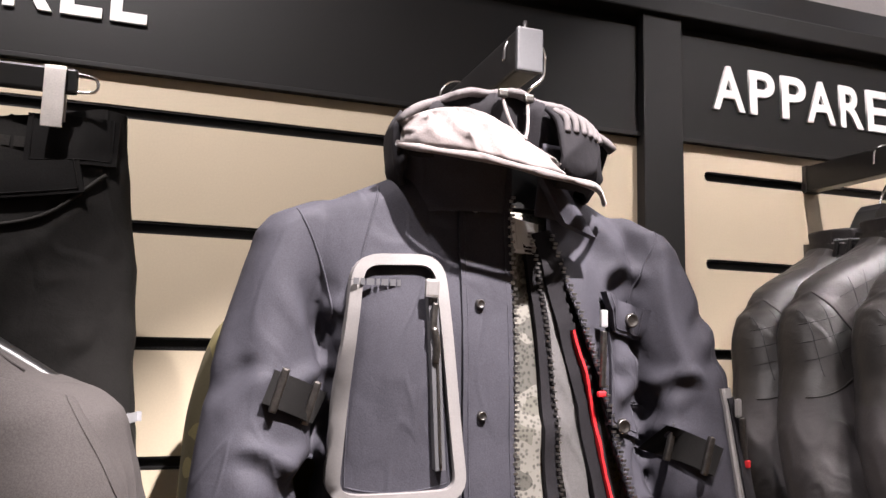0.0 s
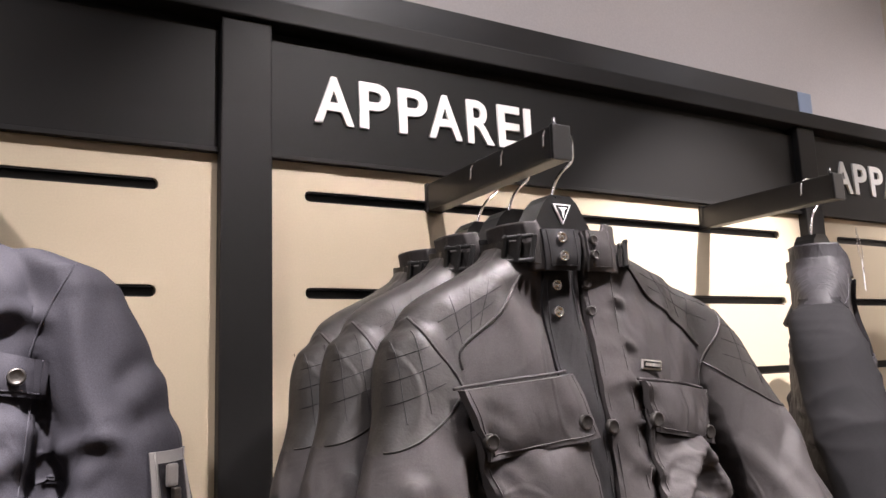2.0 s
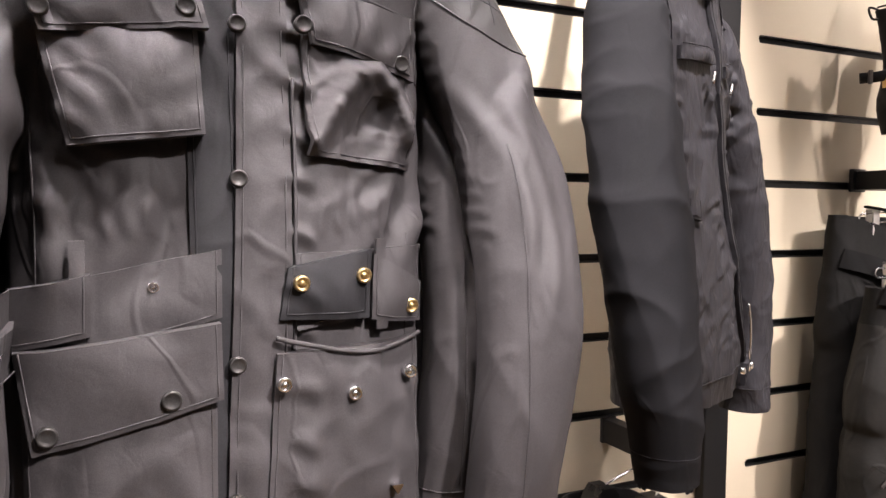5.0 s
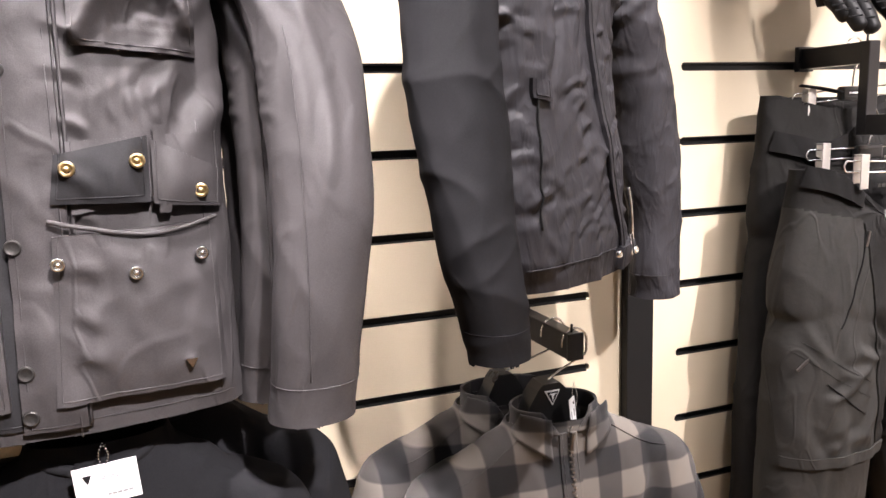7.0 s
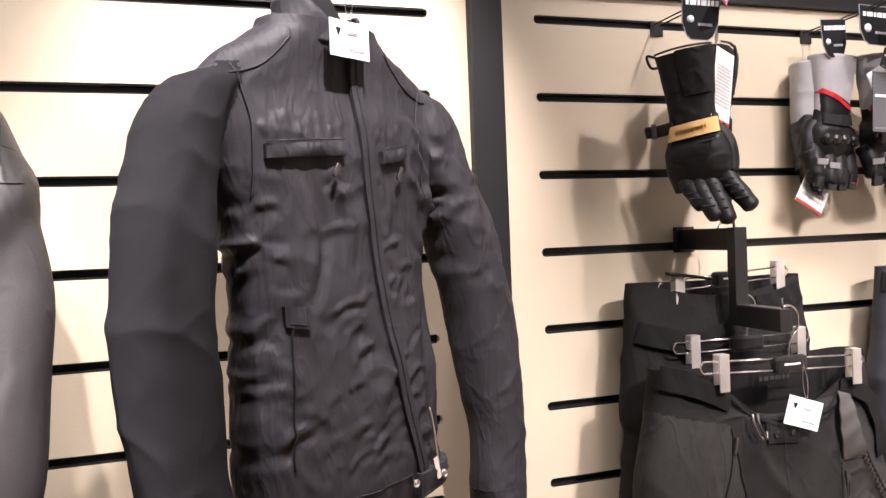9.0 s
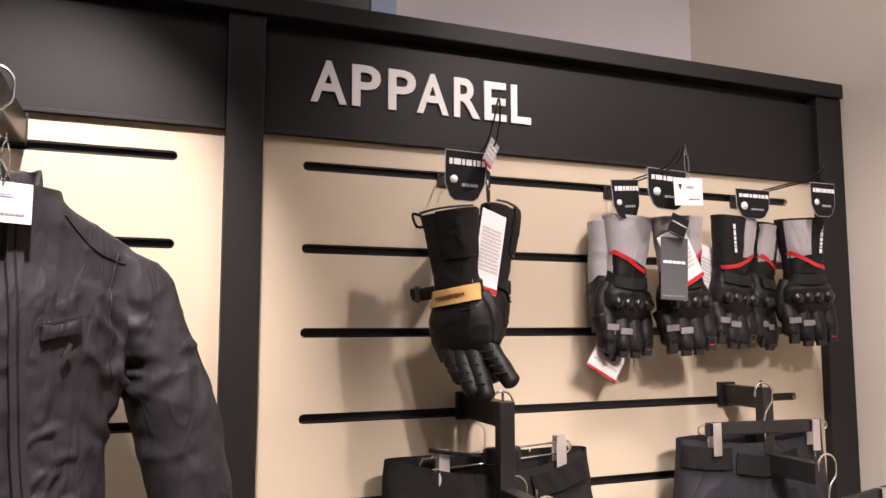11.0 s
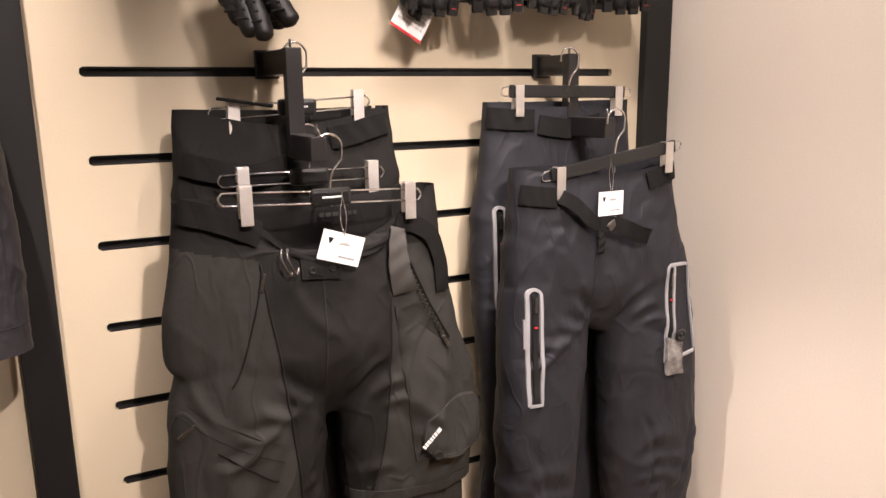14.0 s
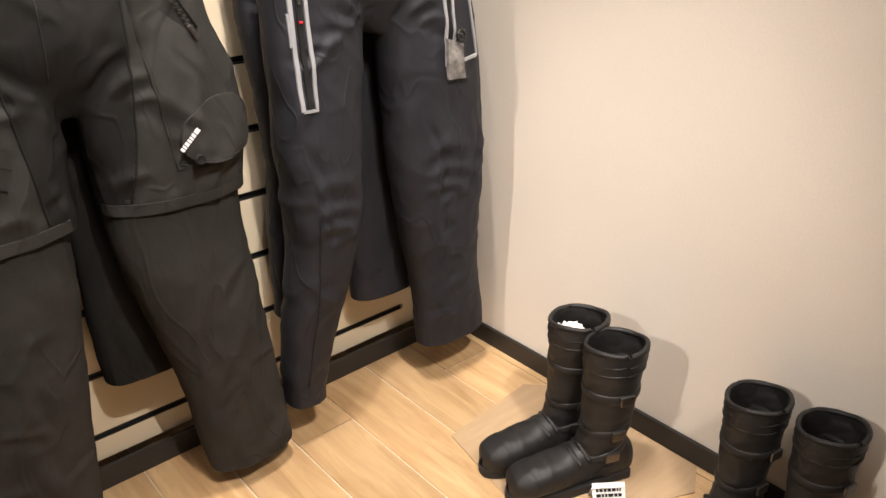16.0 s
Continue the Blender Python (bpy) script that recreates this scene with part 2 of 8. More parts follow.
def camouflage(name, size, tints, mesh):
    """Blotches of four tints; mesh: with the small holes of an airy knit."""
    mat, tree, bsdf = nodes_of(name)
    link = tree.links.new
    coord = put(tree, "ShaderNodeTexCoord")
    patches = put(tree, "ShaderNodeTexNoise", Scale=size, Detail=2.0)
    holes = put(tree, "ShaderNodeTexVoronoi", Scale=230.0)
    link(coord.outputs["Object"], patches.inputs["Vector"])
    link(coord.outputs["Object"], holes.inputs["Vector"])
    ramp = tree.nodes.new("ShaderNodeValToRGB")
    ramp.color_ramp.interpolation = "CONSTANT"
    ramp.color_ramp.elements[0].position, ramp.color_ramp.elements[0].color = 0.0, (*tints[0], 1)
    ramp.color_ramp.elements[1].position, ramp.color_ramp.elements[1].color = 0.44, (*tints[1], 1)
    for place, tint in ((0.56, tints[2]), (0.66, tints[3])):
        ramp.color_ramp.elements.new(place).color = (*tint, 1)
    link(patches.outputs[0], ramp.inputs[0])
    dark = tree.nodes.new("ShaderNodeMapRange")
    dark.inputs["To Min"].default_value, dark.inputs["To Max"].default_value = (0.35 if mesh else 0.9), 1.0
    dark.inputs["From Min"].default_value, dark.inputs["From Max"].default_value = 0.2, 0.5
    link(holes.outputs[0], dark.inputs["Value"])
    scaled = tree.nodes.new("ShaderNodeVectorMath")
    scaled.operation = "SCALE"
    link(ramp.outputs[0], scaled.inputs[0])
    link(dark.outputs[0], scaled.inputs["Scale"])
    link(scaled.outputs[0], bsdf.inputs["Base Color"])
    bsdf.inputs["Roughness"].default_value = 0.8
    return mat


M_CREAM = surface("cream_laminate", (0.58, 0.495, 0.36), 0.5, vary=0.035, scale=3, bump=0.1, grain=400, grain_depth=0.0003)
M_FRAME = surface("black_powder_coat", (0.012, 0.0115, 0.0115), 0.55, vary=0.15, scale=4, bump=0.15, grain=1200, grain_depth=0.0002, spec=0.3)
M_HEADER = surface("charcoal_board", (0.0095, 0.0092, 0.009), 0.5, vary=0.1, scale=2.5, bump=0.1, grain=900, grain_depth=0.0002, spec=0.3)
M_SLOT = surface("black_slot_plastic", (0.008, 0.008, 0.008), 0.4, vary=0.2)
M_LETTER = surface("white_acrylic", (0.82, 0.81, 0.78), 0.35, vary=0.03)
M_PLASTER = surface("painted_plaster", (0.72, 0.655, 0.565), 0.85, vary=0.03, scale=2.2, bump=0.05, grain=220, grain_depth=0.0005)
M_GREYWALL = surface("grey_painted_wall", (0.70, 0.67, 0.675), 0.85, vary=0.05, scale=1.5, bump=0.3, grain=160, grain_depth=0.0008)
M_CEIL = surface("white_ceiling_paint", (0.6, 0.59, 0.57), 0.9, vary=0.04, scale=1.5)
M_BASE = surface("black_skirting", (0.016, 0.015, 0.014), 0.45, vary=0.2)
M_GROUT = surface("beige_grout", (0.66, 0.56, 0.42), 0.9, vary=0.12, scale=30)
M_TILE = wood_tile("oak_look_tile")
M_CARD = surface("brown_cardboard", (0.42, 0.29, 0.17), 0.85, vary=0.1, scale=8, bump=0.3, grain=300, stretch=(1, 8, 1))
M_STEEL = surface("chromed_steel", (0.92, 0.92, 0.92), 0.14, metal=1.0, vary=0.05, bump=0)
M_BRUSHED = surface("brushed_nickel", (0.78, 0.75, 0.71), 0.48, metal=1.0, vary=0.08, scale=40, bump=0.1)
M_BRASS = surface("aged_brass", (0.62, 0.47, 0.24), 0.3, metal=1.0, vary=0.2, scale=300, bump=0)
M_GUN = surface("gunmetal", (0.16, 0.15, 0.14), 0.38, metal=1.0, vary=0.2, scale=200, bump=0)
M_STUD = surface("dark_press_stud", (0.045, 0.042, 0.040), 0.42, metal=0.7, vary=0.2, scale=200, bump=0)
M_HANGER = surface("satin_black_plastic", (0.012, 0.012, 0.012), 0.3, vary=0.15, bump=0.1)
M_RAIL = surface("black_steel_rail", (0.011, 0.010, 0.010), 0.4, vary=0.2)
M_TAG = surface("white_card", (0.82, 0.81, 0.80), 0.6, vary=0.03)
M_PRINT = surface("black_print", (0.012, 0.012, 0.013), 0.7, vary=0.1, spec=0.12)
M_FAINT = surface("faint_grey_print", (0.56, 0.55, 0.54), 0.6, vary=0.05)
M_WPRINT = surface("white_print", (0.8, 0.8, 0.79), 0.55, vary=0.04)
M_RED = surface("red_trim", (0.55, 0.02, 0.025), 0.5, vary=0.1)
M_WAX = woven("waxed_cotton", (0.038, 0.0345, 0.0350), 0.60, 0.0, 0.0008, 0.26, 0.42, 0.22)
M_WAXDARK = woven("waxed_cotton_inside", (0.016, 0.0155, 0.0165), 0.7, 0.0, 0.0008, 0.2, 0.3, 0.15)
M_LEATHER = woven("quilted_leather", (0.024, 0.0220, 0.0210), 0.50, 0.0, 0.0022, 0.3, 0.45, 0.36)
M_SOFT = woven("blue_grey_softshell", (0.0430, 0.0420, 0.0515), 0.70, 0.0, 0.0011, 0.12, 0.34, 0.16)
M_SOFTDARK = woven("black_softshell", (0.017, 0.016, 0.018), 0.8, 0.0, 0.0011, 0.1, 0.3, 0.10)
M_FLEECE = woven("pale_grey_fleece", (0.17, 0.145, 0.14), 0.95, 0.5, 0.002, 0.12, 0.6, 0.2)
M_REFL = surface("grey_reflective_tape", (0.20, 0.19, 0.185), 0.4, vary=0.06, scale=20)
M_GREYREFL = surface("silver_reflective_tape", (0.30, 0.30, 0.31), 0.4, vary=0.08, scale=20)
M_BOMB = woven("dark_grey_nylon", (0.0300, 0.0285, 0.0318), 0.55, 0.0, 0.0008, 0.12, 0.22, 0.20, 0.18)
M_BOMBSLEEVE = woven("darker_sleeve_nylon", (0.0150, 0.0147, 0.0158), 0.85, 0.0, 0.0008, 0.08, 0.14, 0.06)
M_CORDURA = woven("black_cordura", (0.0160, 0.0152, 0.0143), 0.8, 0.0, 0.0013, 0.20, 0.55, 0.08)
# coarser panel cloth, lighter than the seat to paint the light on the legs
M_CORDURA2 = woven("lit_black_cordura_panel", (0.0300, 0.0286, 0.0264), 0.78, 0.0, 0.0018, 0.22, 0.60, 0.10)
M_NAVY = woven("navy_laminate_cloth", (0.0190, 0.0192, 0.0232), 0.58, 0.0, 0.0009, 0.16, 0.50, 0.20)
M_JERSEY = woven("black_jersey", (0.014, 0.014, 0.0155), 0.9, 0.0, 0.0012, 0.12, 0.3, 0.06)
M_GREYJ = woven("grey_textile_ripstop", (0.062, 0.056, 0.054), 0.85, 0.0, 0.0024, 0.1, 0.3, 0.15)
M_WEB = woven("black_webbing", (0.0110, 0.0105, 0.0102), 0.85, 0.0, 0.0018, 0.1, 0.2, 0.08)
M_GREYWEB = woven("grey_webbing", (0.050, 0.047, 0.043), 0.75, 0.05, 0.0018, 0.12, 0.2, 0.2)
M_GLOVE = woven("black_glove_leather", (0.0075, 0.007, 0.007), 0.50, 0.0, 0.0016, 0.2, 0.5, 0.28)
M_GLOVETEX = woven("black_glove_textile", (0.009, 0.0086, 0.009), 0.75, 0.02, 0.0012, 0.15, 0.4, 0.25)
M_GLOVEGREY = woven("grey_glove_textile", (0.36, 0.35, 0.35), 0.8, 0.2, 0.0012, 0.08, 0.35, 0.3)
M_SHELL = surface("glossy_black_armour", (0.012, 0.012, 0.012), 0.2, vary=0.1, bump=0)
M_BOOT = surface("black_boot_leather", (0.014, 0.013, 0.0125), 0.5, vary=0.25, scale=14, bump=0.5, grain=260, grain_depth=0.0007, spec=0.35)
M_SOLE = surface("black_rubber", (0.012, 0.011, 0.011), 0.7, vary=0.2, bump=0.3)
M_PAPER = surface("crumpled_white_paper", (0.72, 0.70, 0.66), 0.8, vary=0.1, scale=60, bump=0.5, grain=90, grain_depth=0.004)
M_ORANGE = surface("orange_paper_band", (0.72, 0.44, 0.16), 0.6, vary=0.05)
M_GREYCARD = surface("dark_grey_card", (0.075, 0.075, 0.08), 0.5, vary=0.06)
M_OLIVE = camouflage("olive_camouflage_cloth", 7.0, ((0.035, 0.032, 0.020), (0.125, 0.105, 0.042), (0.060, 0.050, 0.024), (0.15, 0.125, 0.055)), False)
M_CHECK = checked("flannel_check")
M_CAMO = camouflage("camouflage_mesh", 22.0, ((0.090, 0.087, 0.074), (0.20, 0.19, 0.165), (0.13, 0.125, 0.103), (0.16, 0.15, 0.05)), True)
M_HOODBAND = woven("taupe_hood_binding", (0.105, 0.095, 0.096), 0.75, 0.0, 0.0011, 0.12, 0.5, 0.14)
M_LINING = woven("grey_satin_lining", (0.115, 0.111, 0.110), 0.45, 0.0, 0.0008, 0.08, 0.4, 0.4)
M_BLUE = surface("daylight_tint_blue", (0.36, 0.45, 0.62), 0.6, vary=0.05)
M_ZIP = surface("zip_teeth_metal", (0.35, 0.34, 0.33), 0.35, metal=1.0, vary=0.2, scale=400, bump=0)
M_BLACKZIP = surface("black_zip_coil", (0.012, 0.012, 0.012), 0.6, vary=0.2, spec=0.2)
M_FILM = surface("clear_grey_polybag", (0.16, 0.15, 0.14), 0.15, vary=0.3, scale=60, bump=0.3, grain=60, grain_depth=0.002)

# ---- mesh helpers ----
from mathutils.bvhtree import BVHTree


def thing(name, x, y, z, label, category, group=""):
    ob = new(name)
    ob.matrix_basis = pose(x, y, z)
    ob.empty_display_size = 0.05
    return tagged(ob, label, category, group)


def attach(ob, parent):
    if parent is not None:
        ob.parent = parent
        base = parent.matrix_basis.inverted() if parent.type == "EMPTY" else Matrix()
        ob.matrix_parent_inverse = base
    return ob


def raw(name, verts, faces, mat, parent=None, label="", smooth=True):
    data = bpy.data.meshes.new(name)
    data.from_pydata([tuple(v) for v in verts], [], faces)
    data.materials.append(mat)
    if smooth:
        data.polygons.foreach_set("use_smooth", [True] * len(data.polygons))
    data.update()
    ob = attach(new(name, data), parent)
    return tagged(ob, label)


def part(name, bm, mat, parent=None, label="", smooth=False):
    bmesh.ops.recalc_face_normals(bm, faces=bm.faces)
    data = bpy.data.meshes.new(name)
    bm.to_mesh(data)
    bm.free()
    data.materials.append(mat)
    if smooth:
        data.polygons.foreach_set("use_smooth", [True] * len(data.polygons))
    ob = attach(new(name, data), parent)
    return tagged(ob, label)


def add_box(bm, x0, x1, y0, y1, z0, z1, bevel=0.0):
    m = Matrix.LocRotScale(((x0 + x1) / 2, (y0 + y1) / 2, (z0 + z1) / 2), None, (x1 - x0, y1 - y0, z1 - z0))
    made = bmesh.ops.create_cube(bm, size=1, matrix=m)["verts"]
    if bevel:
        edges = list({e for v in made for e in v.link_edges})
        bmesh.ops.bevel(bm, geom=edges, offset=bevel, segments=2, affect="EDGES", profile=0.6)
    return bm


def box(name, x0, x1, y0, y1, z0, z1, mat, parent=None, bevel=0.002, label=""):
    return part(name, add_box(bmesh.new(), x0, x1, y0, y1, z0, z1, bevel), mat, parent, label)


def slab(name, m, sx, sy, sz, mat, parent=None, bevel=0.001, label=""):
    """A bevelled block of that size, turned and placed by m."""
    bm = add_box(bmesh.new(), -sx / 2, sx / 2, -sy / 2, sy / 2, -sz / 2, sz / 2, bevel)
    bm.transform(m)
    return part(name, bm, mat, parent, label)


def prism(name, points, y0, y1, mat, parent=None, label=""):
    """An outline in x and z, thick from y0 to y1."""
    n = len(points)
    verts = [(x, y0, z) for x, z in points] + [(x, y1, z) for x, z in points]
    faces = [tuple(range(n)), tuple(range(2 * n - 1, n - 1, -1))] + [(i, i + n, (i + 1) % n + n, (i + 1) % n) for i in range(n)]
    bm = bmesh.new()
    made = [bm.verts.new(v) for v in verts]
    for f in faces:
        bm.faces.new([made[i] for i in f])
    return part(name, bm, mat, parent, label)


def sweep(points, radii, sides=10, flat=1.0, ref=(0, 1, 0), caps=True, closed=False):
    """Vertices and faces of a tube along points; radii: one or one each; flat: depth by width."""
    pts = [Vector(p) for p in points]
    n = len(pts)
    radii = [radii] * n if isinstance(radii, (int, float)) else list(radii)
    verts, faces = [], []
    for i, p in enumerate(pts):
        a, b = pts[max(i - 1, 0)], pts[min(i + 1, n - 1)]
        if closed:
            a, b = pts[i - 1], pts[(i + 1) % n]
        t = (b - a).normalized()
        side = t.cross(Vector(ref))
        if side.length < 0.05:
            side = t.cross(Vector((1, 0.1, 0.2)))
        side.normalize()
        up = side.cross(t).normalized()
        for k in range(sides):
            ang = 2 * math.pi * k / sides
            verts.append(p + side * (math.cos(ang) * radii[i]) + up * (math.sin(ang) * radii[i] * flat))
    rows = n if closed else n - 1
    for i in range(rows):
        for k in range(sides):
            a, b = i * sides + k, i * sides + (k + 1) % sides
            c, d = ((i + 1) % n) * sides + (k + 1) % sides, ((i + 1) % n) * sides + k
            faces.append((a, b, c, d))
    if caps and not closed:
        faces += [tuple(range(sides - 1, -1, -1)), tuple(range((n - 1) * sides, n * sides))]
    return verts, faces


def tube(name, points, radii, mat, parent=None, sides=10, flat=1.0, ref=(0, 1, 0), label="", closed=False):
    return raw(name, *sweep(points, radii, sides, flat, ref, closed=closed), mat, parent, label)


def smooth_line(points, steps=8):
    """A soft curve through the points."""
    pts = [Vector(p) for p in points]
    out = []
    for i in range(len(pts) - 1):
        p0, p1, p2, p3 = pts[max(i - 1, 0)], pts[i], pts[i + 1], pts[min(i + 2, len(pts) - 1)]
        for k in range(steps):
            t = k / steps
            out.append(0.5 * ((2 * p1) + (p2 - p0) * t + (2 * p0 - 5 * p1 + 4 * p2 - p3) * t * t + (3 * p1 - p0 - 3 * p2 + p3) * t ** 3))
    return out + [pts[-1]]


def ridged(x, y, z):
    n = abs(noise.noise((x, y, z)))
    return (1 - min(1, n * 2.6)) ** 2


def cloth(seed, big=0.006, crease=0.005, fine=0.0008, fx=6.0, fz=2.6, lean=0.6):
    """How far a cloth stands out at a place: wide soft folds, sharper creases and a fine crumple."""
    def out(x, y, z):
        s = seed * 7.31
        v = big * noise.noise((x * fx + s, y * 4, z * fz + s))
        v += crease * (ridged(x * fx * 1.3 + z * lean * 4 + s, y * 3 + s, z * fz * 1.9) - 0.25)
        v += crease * 0.5 * (ridged(x * fx * 2.6 - z * 3 + s, y * 5, z * fz * 4.2 + s) - 0.25)
        return v + fine * noise.noise((x * 45, y * 45, z * 45 + s))
    return out


def ripples(seed, amp=0.004, fz=22.0, fx=5.0):
    """Cross folds, as on a pushed-up sleeve or a bent knee."""
    def out(x, y, z):
        s = seed * 3.77
        bend = noise.noise((x * 4 + s, y * 4, z * 2)) * 0.08
        v = amp * (ridged(x * fx + s, y * fx, (z + bend) * fz) - 0.25)
        return v + amp * 0.9 * noise.noise((x * fx * 1.4 + s, y * fx, z * fz * 0.5)) + 0.0006 * noise.noise((x * 45, y * 45, z * 45 + s))
    return out


class Shell:
    """A hollow cloth form: level sections (z, cx, cy, half width, half depth) with a soft run between them."""

    def __init__(self, rows, power=2.4, out=None, lean=0.0, lean_from=0.0):
        self.rows = sorted([tuple(r) for r in rows])
        self.z = np.array([r[0] for r in self.rows])
        self.v = np.array([r[1:] for r in self.rows])
        self.power, self.out, self.lean, self.lean_from = power, out, lean, lean_from
        slope = np.gradient(self.v, self.z, axis=0) if len(self.rows) > 2 else np.zeros_like(self.v) + (self.v[-1] - self.v[0]) / (self.z[-1] - self.z[0])
        if len(self.rows) > 2:
            step = np.diff(self.v, axis=0) / np.diff(self.z)[:, None]
            for i in range(len(self.rows)):
                a, b = step[max(i - 1, 0)], step[min(i, len(step) - 1)]
                limit = 3 * np.minimum(np.abs(a), np.abs(b))
                slope[i] = np.where(a * b <= 0, 0.0, np.clip(slope[i], -limit, limit))
        self.m = slope

    def at(self, z):
        z = min(max(z, self.z[0]), self.z[-1])
        i = min(max(int(np.searchsorted(self.z, z)) - 1, 0), len(self.z) - 2)
        h = self.z[i + 1] - self.z[i]
        t = (z - self.z[i]) / h
        a, b = 2 * t ** 3 - 3 * t ** 2 + 1, t ** 3 - 2 * t ** 2 + t
        c, d = -2 * t ** 3 + 3 * t ** 2, t ** 3 - t ** 2
        return a * self.v[i] + b * h * self.m[i] + c * self.v[i + 1] + d * h * self.m[i + 1]

    def shift(self, x, y, z):
        return self.out(x, y, z) if self.out else 0.0

    def rise(self, x, z):
        """How much one shoulder stands higher than the other."""
        if not self.lean:
            return 0.0
        k = min(1, max(0, (z - self.lean_from) / max(1e-6, self.z[-1] - 0.09 - self.lean_from)))
        return self.lean * k * max(-0.25, min(0.25, x - self.rows[0][1]))

    def on(self, x, z):
        return True

    def front(self, x, z):
        z = z - self.rise(x, z)
        cx, cy, w, d = self.at(z)
        f = min(abs(x - cx) / max(w, 1e-4), 0.999)
        y = cy - d * (1 - f ** self.power) ** (1 / self.power)
        return y - self.shift(x, y, z)

    def mesh(self, around=72, up=80, gap=None, top=None, bottom=None, z_cut=None):
        """gap: from z to the two front edges of an open front; top, bottom: from x to a height that moves the rim."""
        lo, hi = self.z[0], self.z[-1]
        verts, faces = [], []
        power = 2 / self.power
        for j in range(up + 1):
            z = lo + (hi - lo) * j / up
            cx, cy, w, d = self.at(z)
            w, d = max(w, 0.003), max(d, 0.003)
            start, stop = -math.pi / 2, 1.5 * math.pi
            if gap:
                xl, xr = gap(z)
                def turn(x):
                    f = max(-0.98, min(0.98, (x - cx) / w))
                    return math.asin(math.copysign(abs(f) ** (self.power / 2), f))
                start, stop = -math.pi / 2 + turn(xr), 1.5 * math.pi + turn(xl)
            for i in range(around + (1 if gap else 0)):
                a = start + (stop - start) * i / around
                c, s = math.cos(a), math.sin(a)
                x = cx + w * math.copysign(abs(c) ** power, c)
                y = cy + d * math.copysign(abs(s) ** power, s)
                o = self.shift(x, y, z)
                zz = z + self.rise(x, z)
                if top:
                    zz += (top(x) if s < 0 else top(x) * 0.2) * max(0, (z - lo) / (hi - lo) * 3 - 2)
                if bottom:
                    zz += bottom(x) * max(0, 1 - (z - lo) / (hi - lo) * 4)
                verts.append((x + c * o * 0.5, y + s * o, zz))
        n = around + (1 if gap else 0)
        for j in range(up):
            for i in range(n - (1 if gap else 0)):
                a, b = j * n + i, j * n + (i + 1) % n
                faces.append((a, b, b + n, a + n))
        return verts, faces

    def build(self, name, mat, parent, label="", thick=0.003, **how):
        ob = raw(name, *self.mesh(**how), mat, parent, label)
        if thick:
            mod = ob.modifiers.new("cloth_thickness", "SOLIDIFY")
            mod.thickness, mod.offset = thick, -1
        return ob


def creases(seed, n, bounds, lean=0.0, spread=25.0, length=(0.08, 0.25), width=(0.008, 0.018), height=(0.003, 0.006)):
    """Random fold lines over a stretch (x0, x1, z0, z1): start, end, width and height of each; lean: degrees from upright."""
    rng = random.Random(seed)
    out = []
    for _ in range(n):
        x, z = rng.uniform(bounds[0], bounds[1]), rng.uniform(bounds[2], bounds[3])
        a = radians(lean + rng.gauss(0, spread))
        l = rng.uniform(*length) / 2
        out.append((x - l * math.sin(a), z - l * math.cos(a), x + l * math.sin(a), z + l * math.cos(a), rng.uniform(*width), rng.uniform(*height) * rng.choice((1, 1, -0.7))))
    return out


def fold_relief(v, folds):
    """The height of all folds at every vertex."""
    total = np.zeros(len(v))
    for x0, z0, x1, z1, w, hgt in folds:
        dx, dz = x1 - x0, z1 - z0
        ln = math.hypot(dx, dz)
        px, pz = v[:, 0] - x0, v[:, 2] - z0
        s = (px * dx + pz * dz) / ln
        d = (px * dz - pz * dx) / ln
        bow = 0.12 * ln * np.sin(np.clip(s / ln, 0, 1) * np.pi)
        d = d + bow
        taper = np.clip(np.minimum(s, ln - s) / (0.35 * ln) + 0.15, 0, 1)
        taper = taper * taper * (3 - 2 * taper)
        total += hgt * taper * (np.exp(-(d / w) ** 2) - 0.55 * np.exp(-((d - 2.0 * w) / (1.1 * w)) ** 2))
    return total


class Cast:
    """The front of a finished cloth, found by looking at it along y."""

    def __init__(self, verts, faces, spare):
        self.tree = BVHTree.FromPolygons([tuple(p) for p in verts], faces)
        self.spare = spare

    def on(self, x, z):
        return self.tree.ray_cast(Vector((x, -3, z)), Vector((0, 1, 0)))[0] is not None

    def front(self, x, z):
        hit = self.tree.ray_cast(Vector((x, -3, z)), Vector((0, 1, 0)))
        if hit[0] is None:
            near = self.tree.find_nearest(Vector((x, self.spare, z)))
            return near[0].y
        return hit[0].y

    def ring(self, cx, cy, z, n=44, off=0.001):
        out = []
        for k in range(n):
            a = 2 * math.pi * k / n
            way = Vector((math.cos(a), math.sin(a), 0))
            hit = self.tree.ray_cast(Vector((cx, cy, z)), way)
            out.append((hit[0] if hit[0] else Vector((cx, cy, z)) + way * 0.05) + way * off)
        return out


class Soft:
    """A calmer reading of a cloth's front, for stiff tapes that bridge its creases."""

    def __init__(self, cast, reach=0.014):
        self.cast, self.reach = cast, reach

    def on(self, x, z):
        return self.cast.on(x, z)

    def front(self, x, z):
        r = self.reach
        ys = [self.cast.front(x + dx * r, z + dz * r) for dx, dz in ((0, 0), (1, 0), (-1, 0), (0, 1), (0, -1), (0, 2), (0, -2))]
        ys.sort()
        return sum(ys[:5]) / 5


